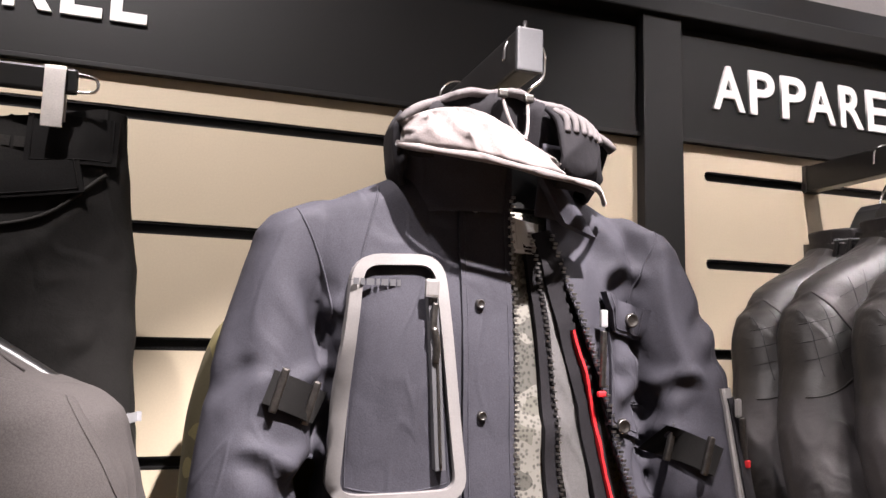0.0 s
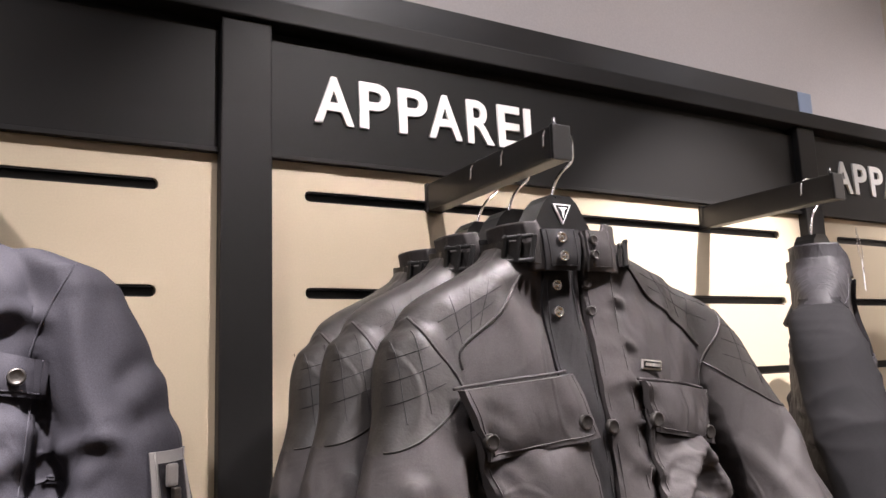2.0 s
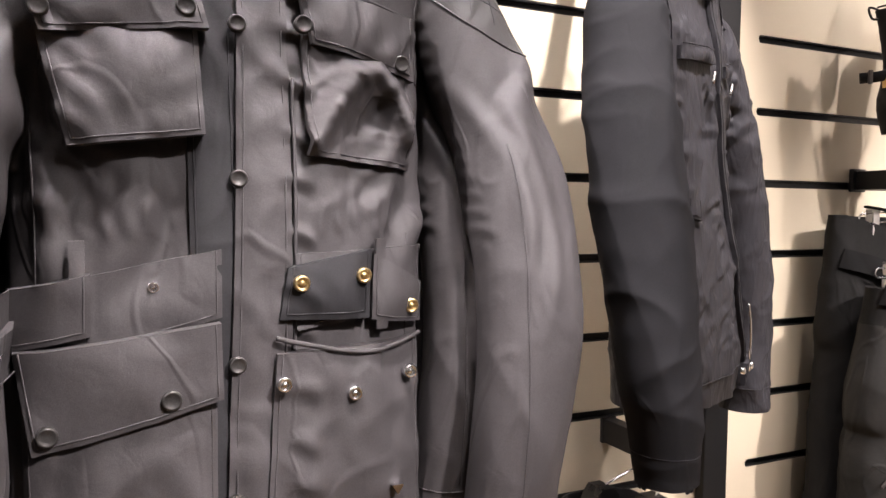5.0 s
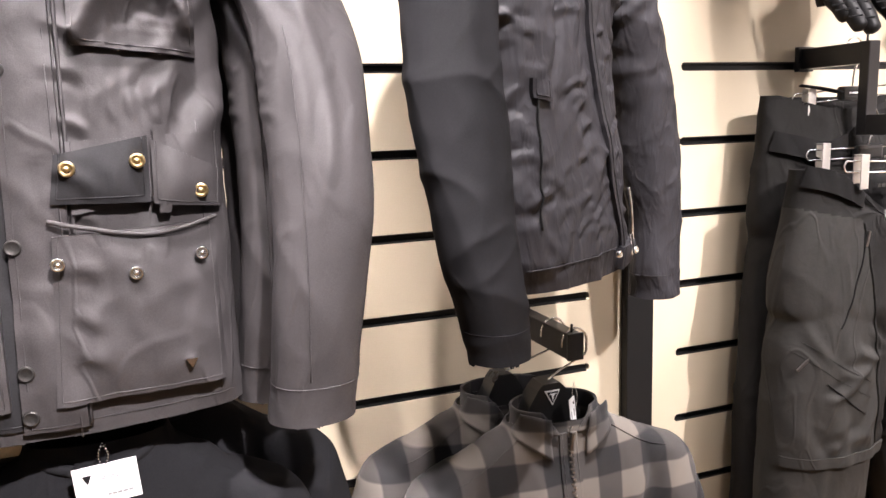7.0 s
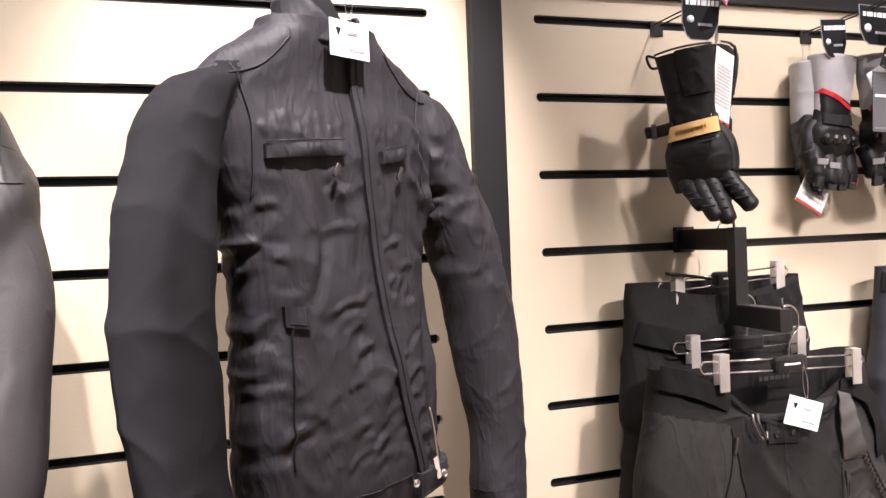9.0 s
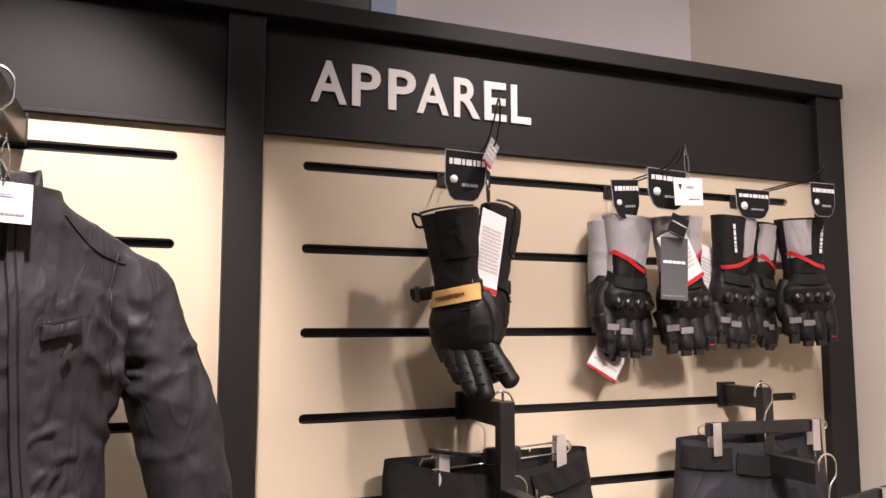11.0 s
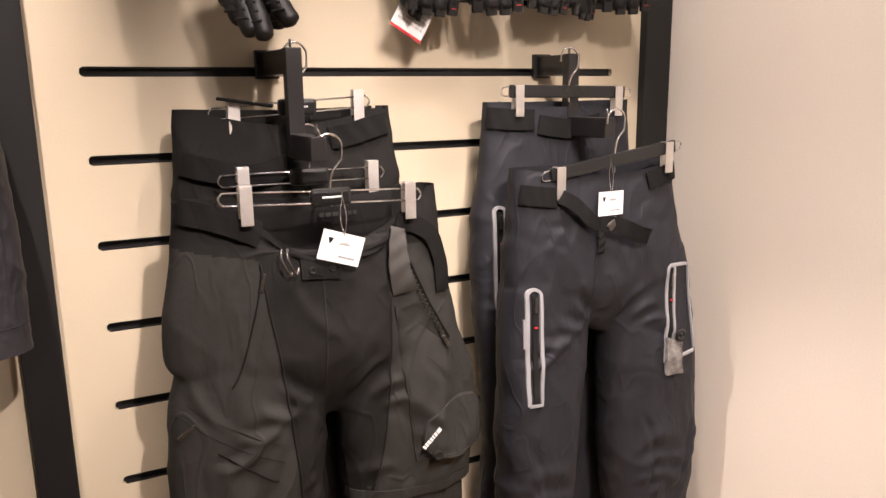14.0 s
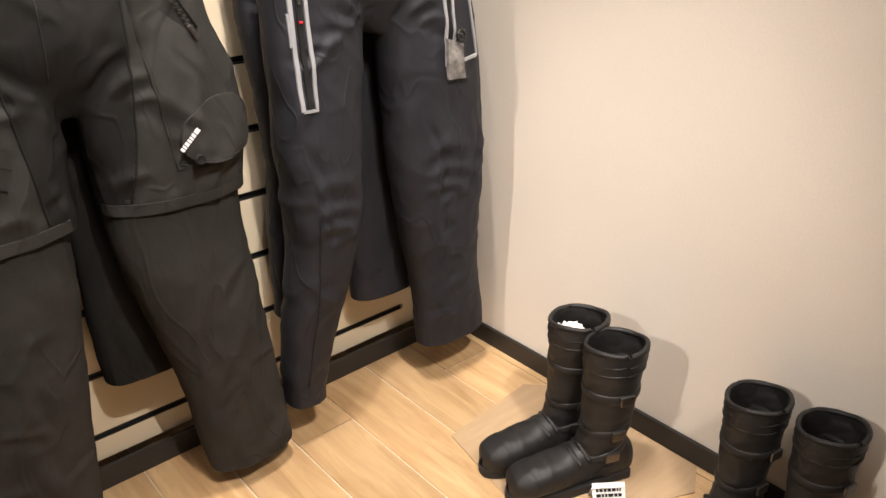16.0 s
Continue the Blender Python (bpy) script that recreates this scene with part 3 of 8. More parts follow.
def knit(t, shells, voxel=0.0048, rounds=5, out=None, folds=(), gap=None, thick=0.003, open_ends=(), top=None, regions=()):
    """Joins closed forms into one soft cloth, lays folds on it and cuts it into named parts.
    shells: (name, form, material, label); open_ends: (z, cx, cy, radius, +1 up or -1 down); top: (z from, shift of the rim by x);
    regions: (name, material, label, outline in x and z) cut out of the front as parts of their own."""
    verts, faces = [], []
    hems = {z for z, _, _, _, sign in open_ends if sign < 0}
    tops = {z for z, _, _, _, sign in open_ends if sign > 0}
    for name, s, mat, label in shells:
        keep, s.out = s.out, None
        v, f = s.mesh(around=40, up=44)
        s.out = keep
        if s.z[0] in hems:
            v = [(x, y, z - 0.024) if i < 40 else (x, y, z) for i, (x, y, z) in enumerate(v)]
        if s.z[-1] in tops:
            v = [(x, y, z + 0.024) if i >= 44 * 40 else (x, y, z) for i, (x, y, z) in enumerate(v)]
        base = len(verts)
        verts += v
        faces += [tuple(i + base for i in q) for q in f]
        faces += [tuple(base + i for i in range(39, -1, -1)), tuple(base + 44 * 40 + i for i in range(40))]
    data = bpy.data.meshes.new("cloth_temp")
    data.from_pydata(verts, [], faces)
    temp = new("cloth_temp", data)
    remesh = temp.modifiers.new("join", "REMESH")
    remesh.mode, remesh.voxel_size = "VOXEL", voxel
    soft = temp.modifiers.new("soften", "SMOOTH")
    soft.factor, soft.iterations = 0.5, rounds
    done = bpy.data.meshes.new_from_object(temp.evaluated_get(bpy.context.evaluated_depsgraph_get()))
    bpy.data.objects.remove(temp)
    n = len(done.vertices)
    v = np.empty(n * 3)
    done.vertices.foreach_get("co", v)
    v = v.reshape(-1, 3)
    nrm = np.empty(n * 3)
    done.vertices.foreach_get("normal", nrm)
    nrm = nrm.reshape(-1, 3)
    polys = [tuple(p.vertices) for p in done.polygons]
    rise = fold_relief(v, folds) if folds else np.zeros(n)
    if out:
        rise = rise + np.array([out(*p) for p in v])
    moved = v + nrm * rise[:, None]
    if top:
        k = np.clip((v[:, 2] - top[0]) / (max(tops) - top[0] if tops else 0.09), 0, 1)
        moved[:, 2] += k * np.array([top[1](x) for x in v[:, 0]]) * np.where(nrm[:, 1] < 0.2, 1.0, 0.15)
    cast = Cast(moved, polys, float(v[:, 1].mean()))
    mids = np.array([v[list(p)].mean(axis=0) for p in polys])
    facing = np.array([nrm[list(p)].mean(axis=0) for p in polys])
    best, pick = np.full(len(polys), 1e9), np.zeros(len(polys), int)
    for k, (name, s, mat, label) in enumerate(shells):
        grid = np.linspace(s.z[0], s.z[-1], 60)
        table = np.array([s.at(z) for z in grid])
        cols = [np.interp(mids[:, 2], grid, table[:, c]) for c in range(4)]
        f = ((mids[:, 0] - cols[0]) / np.maximum(cols[2], 0.01)) ** 2 + ((mids[:, 1] - cols[1]) / np.maximum(cols[3], 0.01)) ** 2
        lo, hi = s.z[0] - (0.034 if s.z[0] in hems else 0.006), s.z[-1] + (0.034 if s.z[-1] in tops else 0.006)
        f += np.where((mids[:, 2] < lo) | (mids[:, 2] > hi), 1e6, 0)
        better = f < best
        best[better], pick[better] = f[better], k
    drop = np.zeros(len(polys), bool)
    for k, (name, s, mat, label) in enumerate(shells):
        if s.z[0] in hems:
            drop |= (pick == k) & (mids[:, 2] < s.z[0])
        if s.z[-1] in tops:
            drop |= (pick == k) & (mids[:, 2] > s.z[-1])
    if regions:
        front = facing[:, 1] < 0.55
        for j, (name, mat, label, line) in enumerate(regions):
            inside = np.zeros(len(polys), bool)
            for (xa, za), (xb, zb) in zip(line, line[1:] + line[:1]):
                if za != zb:
                    inside ^= ((za > mids[:, 2]) != (zb > mids[:, 2])) & (mids[:, 0] < (xb - xa) * (mids[:, 2] - za) / (zb - za) + xa)
            pick[inside & front] = len(shells) + j
    if gap:
        cut = np.zeros(len(polys), bool)
        for i, (x, y, z) in enumerate(mids):
            if facing[i, 1] < -0.1:
                a, b = gap(z)
                cut[i] = a < x < b
        drop |= cut
        lost = {i for p, c in zip(polys, cut) if c for i in p}
        border = lost & {i for p, d in zip(polys, drop) if not d for i in p}
        for i in border:
            a, b = gap(v[i, 2])
            moved[i, 0] = a if abs(v[i, 0] - a) < abs(v[i, 0] - b) else b
    kept = [p for i, p in enumerate(polys) if not drop[i]]
    whole = bpy.data.meshes.new("cloth_whole")
    whole.from_pydata(moved.tolist(), [], kept)
    way = np.empty(n * 3)
    whole.vertices.foreach_get("normal", way)
    way = way.reshape(-1, 3)
    bpy.data.meshes.remove(whole)
    seen = {}
    for p in kept:
        for a, b in zip(p, p[1:] + p[:1]):
            key = (a, b) if a < b else (b, a)
            seen[key] = seen.get(key, 0) + 1
    made = []
    for k, (name, s, mat, label) in enumerate(list(shells) + [(a, None, b, c) for a, b, c, d in regions]):
        use = [p for i, p in enumerate(polys) if pick[i] == k and not drop[i]]
        ids = sorted({i for p in use for i in p})
        at = {i: j for j, i in enumerate(ids)}
        m = len(ids)
        faces = [tuple(at[i] for i in p) for p in use] + [tuple(at[i] + m for i in reversed(p)) for p in use]
        for p in use:
            for a, b in zip(p, p[1:] + p[:1]):
                if seen[(a, b) if a < b else (b, a)] == 1:
                    faces.append((at[b], at[a], at[a] + m, at[b] + m))
        ob = raw(name, np.vstack((moved[ids], moved[ids] - way[ids] * thick)).tolist(), faces, mat, t, label)
        ob.data.normals_split_custom_set_from_vertices(np.vstack((way[ids], -way[ids])).tolist())
        made.append(ob)
    bpy.data.meshes.remove(done)
    return cast, made


def patch(name, shell, corners, mat, parent, off=0.004, bulge=0.0, nx=14, nz=14, label="", wave=None, round_=0.0, skirt=0.006, fold=0.0, stitch=0.005):
    """A sewn-on piece: four corners (x, z) from top left clockwise, laid on the front of a shell, topstitched inside its edge."""
    (ax, az), (bx, bz), (cx, cz), (dx, dz) = corners
    verts, faces = [], []
    def place(u, v, extra):
        if round_:
            ku, kv = 2 * u - 1, 2 * v - 1
            r = round_ * (ku * ku) * (kv * kv)
            u, v = 0.5 + ku * (1 - r) / 2, 0.5 + kv * (1 - r) / 2
        x = (ax * (1 - u) + bx * u) * (1 - v) + (dx * (1 - u) + cx * u) * v
        z = (az * (1 - u) + bz * u) * (1 - v) + (dz * (1 - u) + cz * u) * v
        o = extra + bulge * max(0, math.sin(math.pi * u)) ** 0.9 * max(0, math.sin(math.pi * v)) ** 0.9 + fold * v
        if wave:
            o += 0.6 * wave(x, 0, z)
        return (x, shell.front(x, z) - o, z)
    for j in range(nz + 1):
        for i in range(nx + 1):
            verts.append(place(i / nx, j / nz, off))
    n = nx + 1
    for j in range(nz):
        for i in range(nx):
            a = j * n + i
            faces.append((a, a + n, a + n + 1, a + 1))
    rim = [i for i in range(n)] + [j * n + nx for j in range(1, nz + 1)] + [nz * n + i for i in range(nx - 1, -1, -1)] + [j * n for j in range(nz - 1, 0, -1)]
    base, m = len(verts), len(rim)
    for r in rim:
        i, j = r % n, r // n
        verts.append(place(i / nx, j / nz, off - skirt))
    for k in range(m):
        k2 = (k + 1) % m
        faces.append((rim[k], rim[k2], base + k2, base + k))
    ob = raw(name, verts, faces, mat, parent, label)
    ob.data.set_sharp_from_angle(angle=radians(48))
    wide, tall = math.hypot(bx - ax, bz - az), math.hypot(dx - ax, dz - az)
    if stitch and min(wide, tall) > 0.026 and parent is not None and not parent.name.startswith("riding_glove"):
        du, dv = stitch / wide, stitch / tall
        way = [(du, v / 16 * (1 - dv)) for v in range(17)] + [(du + u / 16 * (1 - 2 * du), 1 - dv) for u in range(1, 16)] + [(1 - du, v / 16 * (1 - dv)) for v in range(16, -1, -1)]
        seam = [place(u, v, off + 0.0001) for u, v in way]
        tube("stitching", seam, 0.0008, mat, parent if parent.parent else ob, 5)
    return ob


def ribbon(name, shell, line, width, mat, parent, off=0.003, label="", steps=6):
    """A narrow strip laid along a line of (x, z) on the front of a shell."""
    pts = smooth_line([(x, 0, z) for x, z in line], steps) if steps > 1 else [Vector((x, 0, z)) for x, z in line]
    verts, faces = [], []
    for i, p in enumerate(pts):
        t = (pts[min(i + 1, len(pts) - 1)] - pts[max(i - 1, 0)]).normalized()
        n = Vector((-t.z, 0, t.x)) * width / 2
        for q, o in ((p + n, -0.001), (p + n, off), (p - n, off), (p - n, -0.001)):
            verts.append((q.x, shell.front(q.x, q.z) - o, q.z))
    for i in range(len(pts) - 1):
        for k in range(3):
            a = i * 4 + k
            faces.append((a, a + 1, a + 5, a + 4))
    ob = raw(name, verts, faces, mat, parent, label)
    ob.data.set_sharp_from_angle(angle=radians(48))
    return ob


def webbing(name, shell, line, width, mat, parent, off=0.004, label="", lift=0.0, wide_end=1.0, curl=0.0):
    """A belt lying along a line of (x, z): a woven band with thickness, lifting off the cloth between its ends."""
    pts = smooth_line([(x, 0, z) for x, z in line], 9)
    n, across, verts, faces = len(pts), 6, [], []
    for back in (0, 1):
        for i, p in enumerate(pts):
            t = (pts[min(i + 1, n - 1)] - pts[max(i - 1, 0)]).normalized()
            f = i / (n - 1)
            half = width / 2 * (1 + (wide_end - 1) * f)
            for k in range(across + 1):
                v = 2 * k / across - 1
                x, z = p.x - t.z * half * v, p.z + t.x * half * v
                base = 0.5 * shell.front(x, z) + 0.5 * shell.front(p.x, p.z)
                out = off + lift * math.sin(math.pi * f) ** 0.8 + curl * v * f + 0.0012 * math.sin(23 * f + 2 * v)
                verts.append((x, base - out + (0.0026 if back else 0), z))
    m, size = across + 1, n * (across + 1)
    for i in range(n - 1):
        for k in range(across):
            a = i * m + k
            faces += [(a, a + 1, a + m + 1, a + m), (size + a, size + a + m, size + a + m + 1, size + a + 1)]
        for k in (0, across):
            a = i * m + k
            faces.append((a, a + m, size + a + m, size + a))
    for i in (0, n - 1):
        for k in range(across):
            a = i * m + k
            faces.append((a, a + 1, size + a + 1, size + a))
    ob = raw(name, verts, faces, mat, parent, label)
    ob.data.set_sharp_from_angle(angle=radians(50))
    return ob


def unbroken(pts, jump=0.008):
    """The longest run of a line that lies on the cloth without leaping over an edge."""
    runs = [[pts[0]]]
    for a, b in zip(pts, pts[1:]):
        if abs(b[1] - a[1]) > jump:
            runs.append([])
        runs[-1].append(b)
    best = max(runs, key=len)
    return best if len(best) > 2 else pts[:3]


def cord(name, shell, line, radius, mat, parent, off=0.001, steps=10, label=""):
    pts = smooth_line([(x, 0, z) for x, z in line], steps) if steps > 1 else [Vector((x, 0, z)) for x, z in line]
    pts = [p for p in pts if shell.on(p.x, p.z)] or pts[:3]
    return tube(name, unbroken([(p.x, shell.front(p.x, p.z) - off, p.z) for p in pts]), radius * 0.7, mat, parent, 6, label=label)


def quilting(cast, quad, nu, nv, mat, parent, radius=0.0010):
    """Stitched lines across a four-cornered patch of cloth."""
    (ax, az), (bx, bz), (cx, cz), (dx, dz) = quad
    def at(u, v):
        return ((ax * (1 - u) + bx * u) * (1 - v) + (dx * (1 - u) + cx * u) * v, (az * (1 - u) + bz * u) * (1 - v) + (dz * (1 - u) + cz * u) * v)
    for k in range(1, nv):
        cord("stitch_line", cast, [at(i / 4, k / nv) for i in range(5)], radius, mat, parent, 0.0001)
    for k in range(1, nu):
        cord("stitch_line", cast, [at(k / nu, i / 4) for i in range(5)], radius, mat, parent, 0.0001)


def zip_teeth(name, shell, line, mat, parent, pitch=0.0045, width=0.005, off=0.004):
    """Two staggered rows of small teeth along a line."""
    pts = smooth_line([(x, 0, z) for x, z in line], 70)
    bm = bmesh.new()
    run, k = 0.0, 0
    for a, b in zip(pts, pts[1:]):
        run += (b - a).length
        if run >= pitch:
            run, k = 0.0, k + 1
            x = a.x + (0.3 if k % 2 else -0.3) * width
            y = shell.front(a.x, a.z) - off
            add_box(bm, x - width / 2, x + width / 2, y - 0.0012, y + 0.0015, a.z - pitch * 0.3, a.z + pitch * 0.3)
    return part(name, bm, mat, parent)


def lathe(profile, sides=16, m=None):
    """A turned form from (radius, height) pairs, axis along -y."""
    verts, faces = [], []
    m = m or Matrix()
    for r, h in profile:
        for k in range(sides):
            a = 2 * math.pi * k / sides
            verts.append(m @ Vector((r * math.cos(a), -h, r * math.sin(a))))
    for j in range(len(profile) - 1):
        for k in range(sides):
            a, b = j * sides + k, j * sides + (k + 1) % sides
            faces.append((a, b, b + sides, a + sides))
    faces.append(tuple(range((len(profile) - 1) * sides, len(profile) * sides)))
    return verts, faces


def snap(name, shell, x, z, mat, parent, r=0.0085, ring=False, off=0.004, label=""):
    y = shell.front(x, z) - off
    prof = [(r, -0.004), (r, 0.001), (r * 0.93, 0.0020), (r * 0.80, 0.0026), (r * 0.70, 0.0018), (r * 0.05, 0.0024)]
    if ring:
        prof = [(r, -0.004), (r, 0.001), (r * 0.85, 0.0028), (r * 0.6, 0.002), (r * 0.5, -0.001), (r * 0.42, -0.001), (r * 0.38, 0.0022), (r * 0.05, 0.0025)]
    return raw(name, *lathe(prof, 16, pose(x, y, z)), mat, parent, label)


def bars(name, m, width, height, mat, parent, rows=2, seed=1):
    """Unreadable print: short bars in lines, on the plane that m places."""
    rng = random.Random(seed)
    bm = bmesh.new()
    for r in range(rows):
        z = height * (0.5 - (r + 0.5) / rows)
        x = -width / 2
        while x < width / 2 - width * 0.06:
            w = min(width * rng.uniform(0.06, 0.2), width / 2 - x)
            add_box(bm, x, x + w, -0.0006, 0.0002, z - height / rows * 0.3, z + height / rows * 0.3)
            x += w + width * 0.035
    bm.transform(m)
    return part(name, bm, mat, parent)


def price_tag(x, y, z, lean=0.0, w=0.052, h=0.036, turn=0.0, hang=0.05):
    """White swing ticket on a bead chain; x, y, z is the middle of the card."""
    t = thing("price_tag", x, y, z, "small white printed price tag hanging on a bead chain", "price tag", "price tags")
    m = pose(x, y, z, 0, lean, turn)
    slab("card", m, w, 0.0012, h, M_TAG, t, 0.0004)
    bars("printed_text", m @ pose(w * 0.06, -0.0008, h * 0.16), w * 0.26, h * 0.11, M_GREYREFL, t, 2, 3)
    bars("price_line", m @ pose(w * 0.18, -0.0008, -h * 0.28), w * 0.40, h * 0.10, M_GREYREFL, t, 1, 5)
    mark = [(-0.36 * w, 0.28 * h), (-0.22 * w, 0.28 * h), (-0.29 * w, 0.06 * h)]
    prism("printed_mark", mark, -0.0013, -0.0005, M_PRINT, t).data.transform(m)
    top = m @ Vector((0, -0.001, h * 0.42))
    chain = bmesh.new()
    for side in (-1, 1):
        for k in range(int(hang / 0.0032)):
            f = k / max(1, hang / 0.0032)
            p = top + Vector((side * 0.005 * math.sin(math.pi * min(1, f * 1.2)), 0.006 * f, hang * f))
            bmesh.ops.create_icosphere(chain, subdivisions=1, radius=0.0013, matrix=Matrix.Translation(p))
    part("bead_chain", chain, M_STEEL, t, smooth=True)
    return t


def hook_curve(x, y, z, r=0.022, stem=0.05):
    """A hanger's hook in the plane x, z: its crown at z, passing down beside the arm to the stem below."""
    pts = [(x, y, z - r * 2 - stem), (x, y, z - r * 2 - stem * 0.5), (x + r * 0.25, y, z - r * 2.7), (x + r * 0.9, y, z - r * 1.9)]
    pts += [(x + r * math.cos(radians(a)), y, z - r + r * math.sin(radians(a))) for a in range(-10, 185, 15)] + [(x - r * 1.02, y, z - r * 1.35)]
    return smooth_line(pts, 4)


def coat_hanger(x, y, z, half, drop, neck=0.06, badge=True, crown=None, arm=None):
    """Broad black plastic hanger; z: the top of its head; crown: the height where its hook hangs on the rail."""
    t = thing("coat_hanger", x, y, z, "broad satin black plastic coat hanger with a steel hook", "coat hanger", "coat hangers")
    crown = crown or z + 0.09
    line, rad = [], []
    for k in range(-12, 13):
        f = k / 12
        line.append((x + f * half, y, z - 0.072 - drop * abs(f) ** 1.15))
        rad.append(0.016 - 0.008 * abs(f))
    tube("shoulder_bar", line, rad, M_HANGER, t, 12, 0.9, (0, 1, 0))
    outline = [(x - neck * 0.95, z - 0.085), (x - neck * 0.85, z - 0.05), (x - neck * 0.42, z - 0.006), (x - neck * 0.25, z + 0.004), (x + neck * 0.25, z + 0.004), (x + neck * 0.42, z - 0.006), (x + neck * 0.85, z - 0.05), (x + neck * 0.95, z - 0.085)]
    prism("head", outline, y - 0.020, y + 0.02, M_HANGER, t)
    if badge:
        tri = [(x - 0.014, z - 0.008), (x + 0.014, z - 0.008), (x, z - 0.034)]
        prism("badge_rim", tri, y - 0.0225, y - 0.019, M_WPRINT, t)
        tri = [(x - 0.0108, z - 0.0098), (x + 0.0108, z - 0.0098), (x, z - 0.0305)]
        prism("badge_field", tri, y - 0.0235, y - 0.0200, M_PRINT, t)
        prism("badge_bar", [(x - 0.007, z - 0.0125), (x + 0.007, z - 0.0125), (x + 0.002, z - 0.016), (x, z - 0.026), (x - 0.002, z - 0.016)], y - 0.0243, y - 0.02, M_WPRINT, t)
    over = x if arm is None else arm + 0.007
    curve = hook_curve(over, y, crown, 0.024, max(0.02, crown - z - 0.03))
    line = [(px + (x - over) * max(0, min(1, (crown - 0.05 - pz) / max(0.02, crown - 0.05 - z))), py, pz) for px, py, pz in curve]
    tube("hook", line, 0.0021, M_STEEL, t, 8)
    return t


def rail_arm(x, z, reach, h=0.046, w=0.028, label="black steel display arm fixed in a wall slot", cap=None):
    t = thing("display_arm", x, 0, z, label, "display arm", "display arms")
    box("bar", x - w / 2, x + w / 2, -reach, -0.006, z - h / 2, z + h / 2, M_RAIL, t, 0.003)
    box("wall_bracket", x - w * 0.56, x + w * 0.56, -0.009, 0.004, z - h * 0.54, z + h * 0.54, M_RAIL, t, 0.002)
    box("end_cap", x - w / 2 - 0.001, x + w / 2 + 0.001, -reach - 0.003, -reach + 0.004, z - h / 2 - 0.001, z + h / 2 + 0.001, cap or M_HANGER, t, 0.002)
    tube("stop_pin", [(x, -reach + 0.012, z + h / 2 - 0.004), (x, -reach + 0.012, z + h / 2 + 0.014)], 0.0025, M_RAIL, t, 8)
    return t

# ---- the display wall ----
SLOT_TOP, PITCH, SLOT_H = 1.915, 0.15, 0.017
FLOOR_PANEL, PANEL_TOP = 0.055, 1.967
SIDE = 1.318
SLOT_Z = [SLOT_TOP - PITCH * k for k in range(13)]


def slat_bay(tag, x0, x1, s0, s1):
    """One cream board with thirteen routed slots; x0, x1: its edges, s0, s1: the slots' ends."""
    bm = bmesh.new()
    r = SLOT_H / 2
    front, back = 0.0, 0.018
    def face(points):
        a = [bm.verts.new((x, front, z)) for x, z in points]
        b = [bm.verts.new((x, back, z)) for x, z in points]
        n = len(points)
        bm.faces.new(a)
        bm.faces.new(b[::-1])
        for i in range(n):
            bm.faces.new((a[i], a[(i + 1) % n], b[(i + 1) % n], b[i]))
    levels = [PANEL_TOP] + [v for z in SLOT_Z for v in (z + r, z - r)] + [FLOOR_PANEL]
    for hi, lo in zip(levels[0::2], levels[1::2]):
        face([(x0, lo), (x1, lo), (x1, hi), (x0, hi)])
    for z in SLOT_Z:
        curve = [(s0 + r - r * math.sin(radians(a)), z + r * math.cos(radians(a))) for a in range(0, 181, 20)]
        face([(x0, z - r), (x0, z + r)] + curve)
        curve = [(s1 - r + r * math.sin(radians(a)), z + r * math.cos(radians(a))) for a in range(0, 181, 20)]
        face(([(x1, z - r), (x1, z + r)] + curve)[::-1])
    board = tagged(part("wall_panel_" + tag, bm, M_CREAM), "cream laminated display board with routed black slots", "wall panel", "", "structure")
    for z in SLOT_Z:
        lip = bmesh.new()
        add_box(lip, s0 + 0.002, s1 - 0.002, 0.010, 0.030, z - r - 0.004, z + r + 0.004)
        add_box(lip, s0 + 0.006, s1 - 0.006, 0.0015, 0.0105, z - r, z - r + 0.003)
        add_box(lip, s0 + 0.006, s1 - 0.006, 0.0015, 0.0105, z + r - 0.003, z + r)
        part("slot_channel", lip, M_SLOT, board)
    return board


POSTS = [-2.80, -1.4335, -0.106, 1.268]
slat_bay("1", -2.762, -1.4715, -2.68, -1.552)
slat_bay("2", -1.3955, -0.138, -1.339, -0.214)
slat_bay("3", -0.074, 1.228, 0.0, 1.145)

for x, half in zip(POSTS, (0.038, 0.038, 0.032, 0.040)):
    tagged(box("post", x - half, x + half, -0.022, 0.05, 0.0, 2.175, M_FRAME, None, 0.003), "matt black upright between the display boards", "post", "wall posts", "structure")
tagged(box("top_rail", -2.84, 1.308, -0.030, 0.05, 2.1765, 2.212, M_FRAME, None, 0.003), "matt black top rail of the display wall", "rail", "", "structure")
for tag, x0, x1 in (("1", -2.762, -1.4715), ("2", -1.3955, -0.138), ("3", -0.074, 1.228)):
    tagged(box("header_board_" + tag, x0, x1, -0.006, 0.03, 1.975, 2.158, M_HEADER, None, 0.002), "charcoal header board above the display wall", "header board", "", "structure")
    tagged(box("header_trim_" + tag, x0, x1, -0.012, 0.03, 1.9672, 1.9745, M_FRAME, None, 0.001), "thin black trim under the header", "trim", "", "structure")
    # near-black strip set back under the rail paints the gap's shade
    tagged(box("header_gap_" + tag, x0, x1, 0.012, 0.03, 2.158, 2.1765, M_SLOT, None, 0.0), "dark shadow gap over the header", "trim", "", "structure")


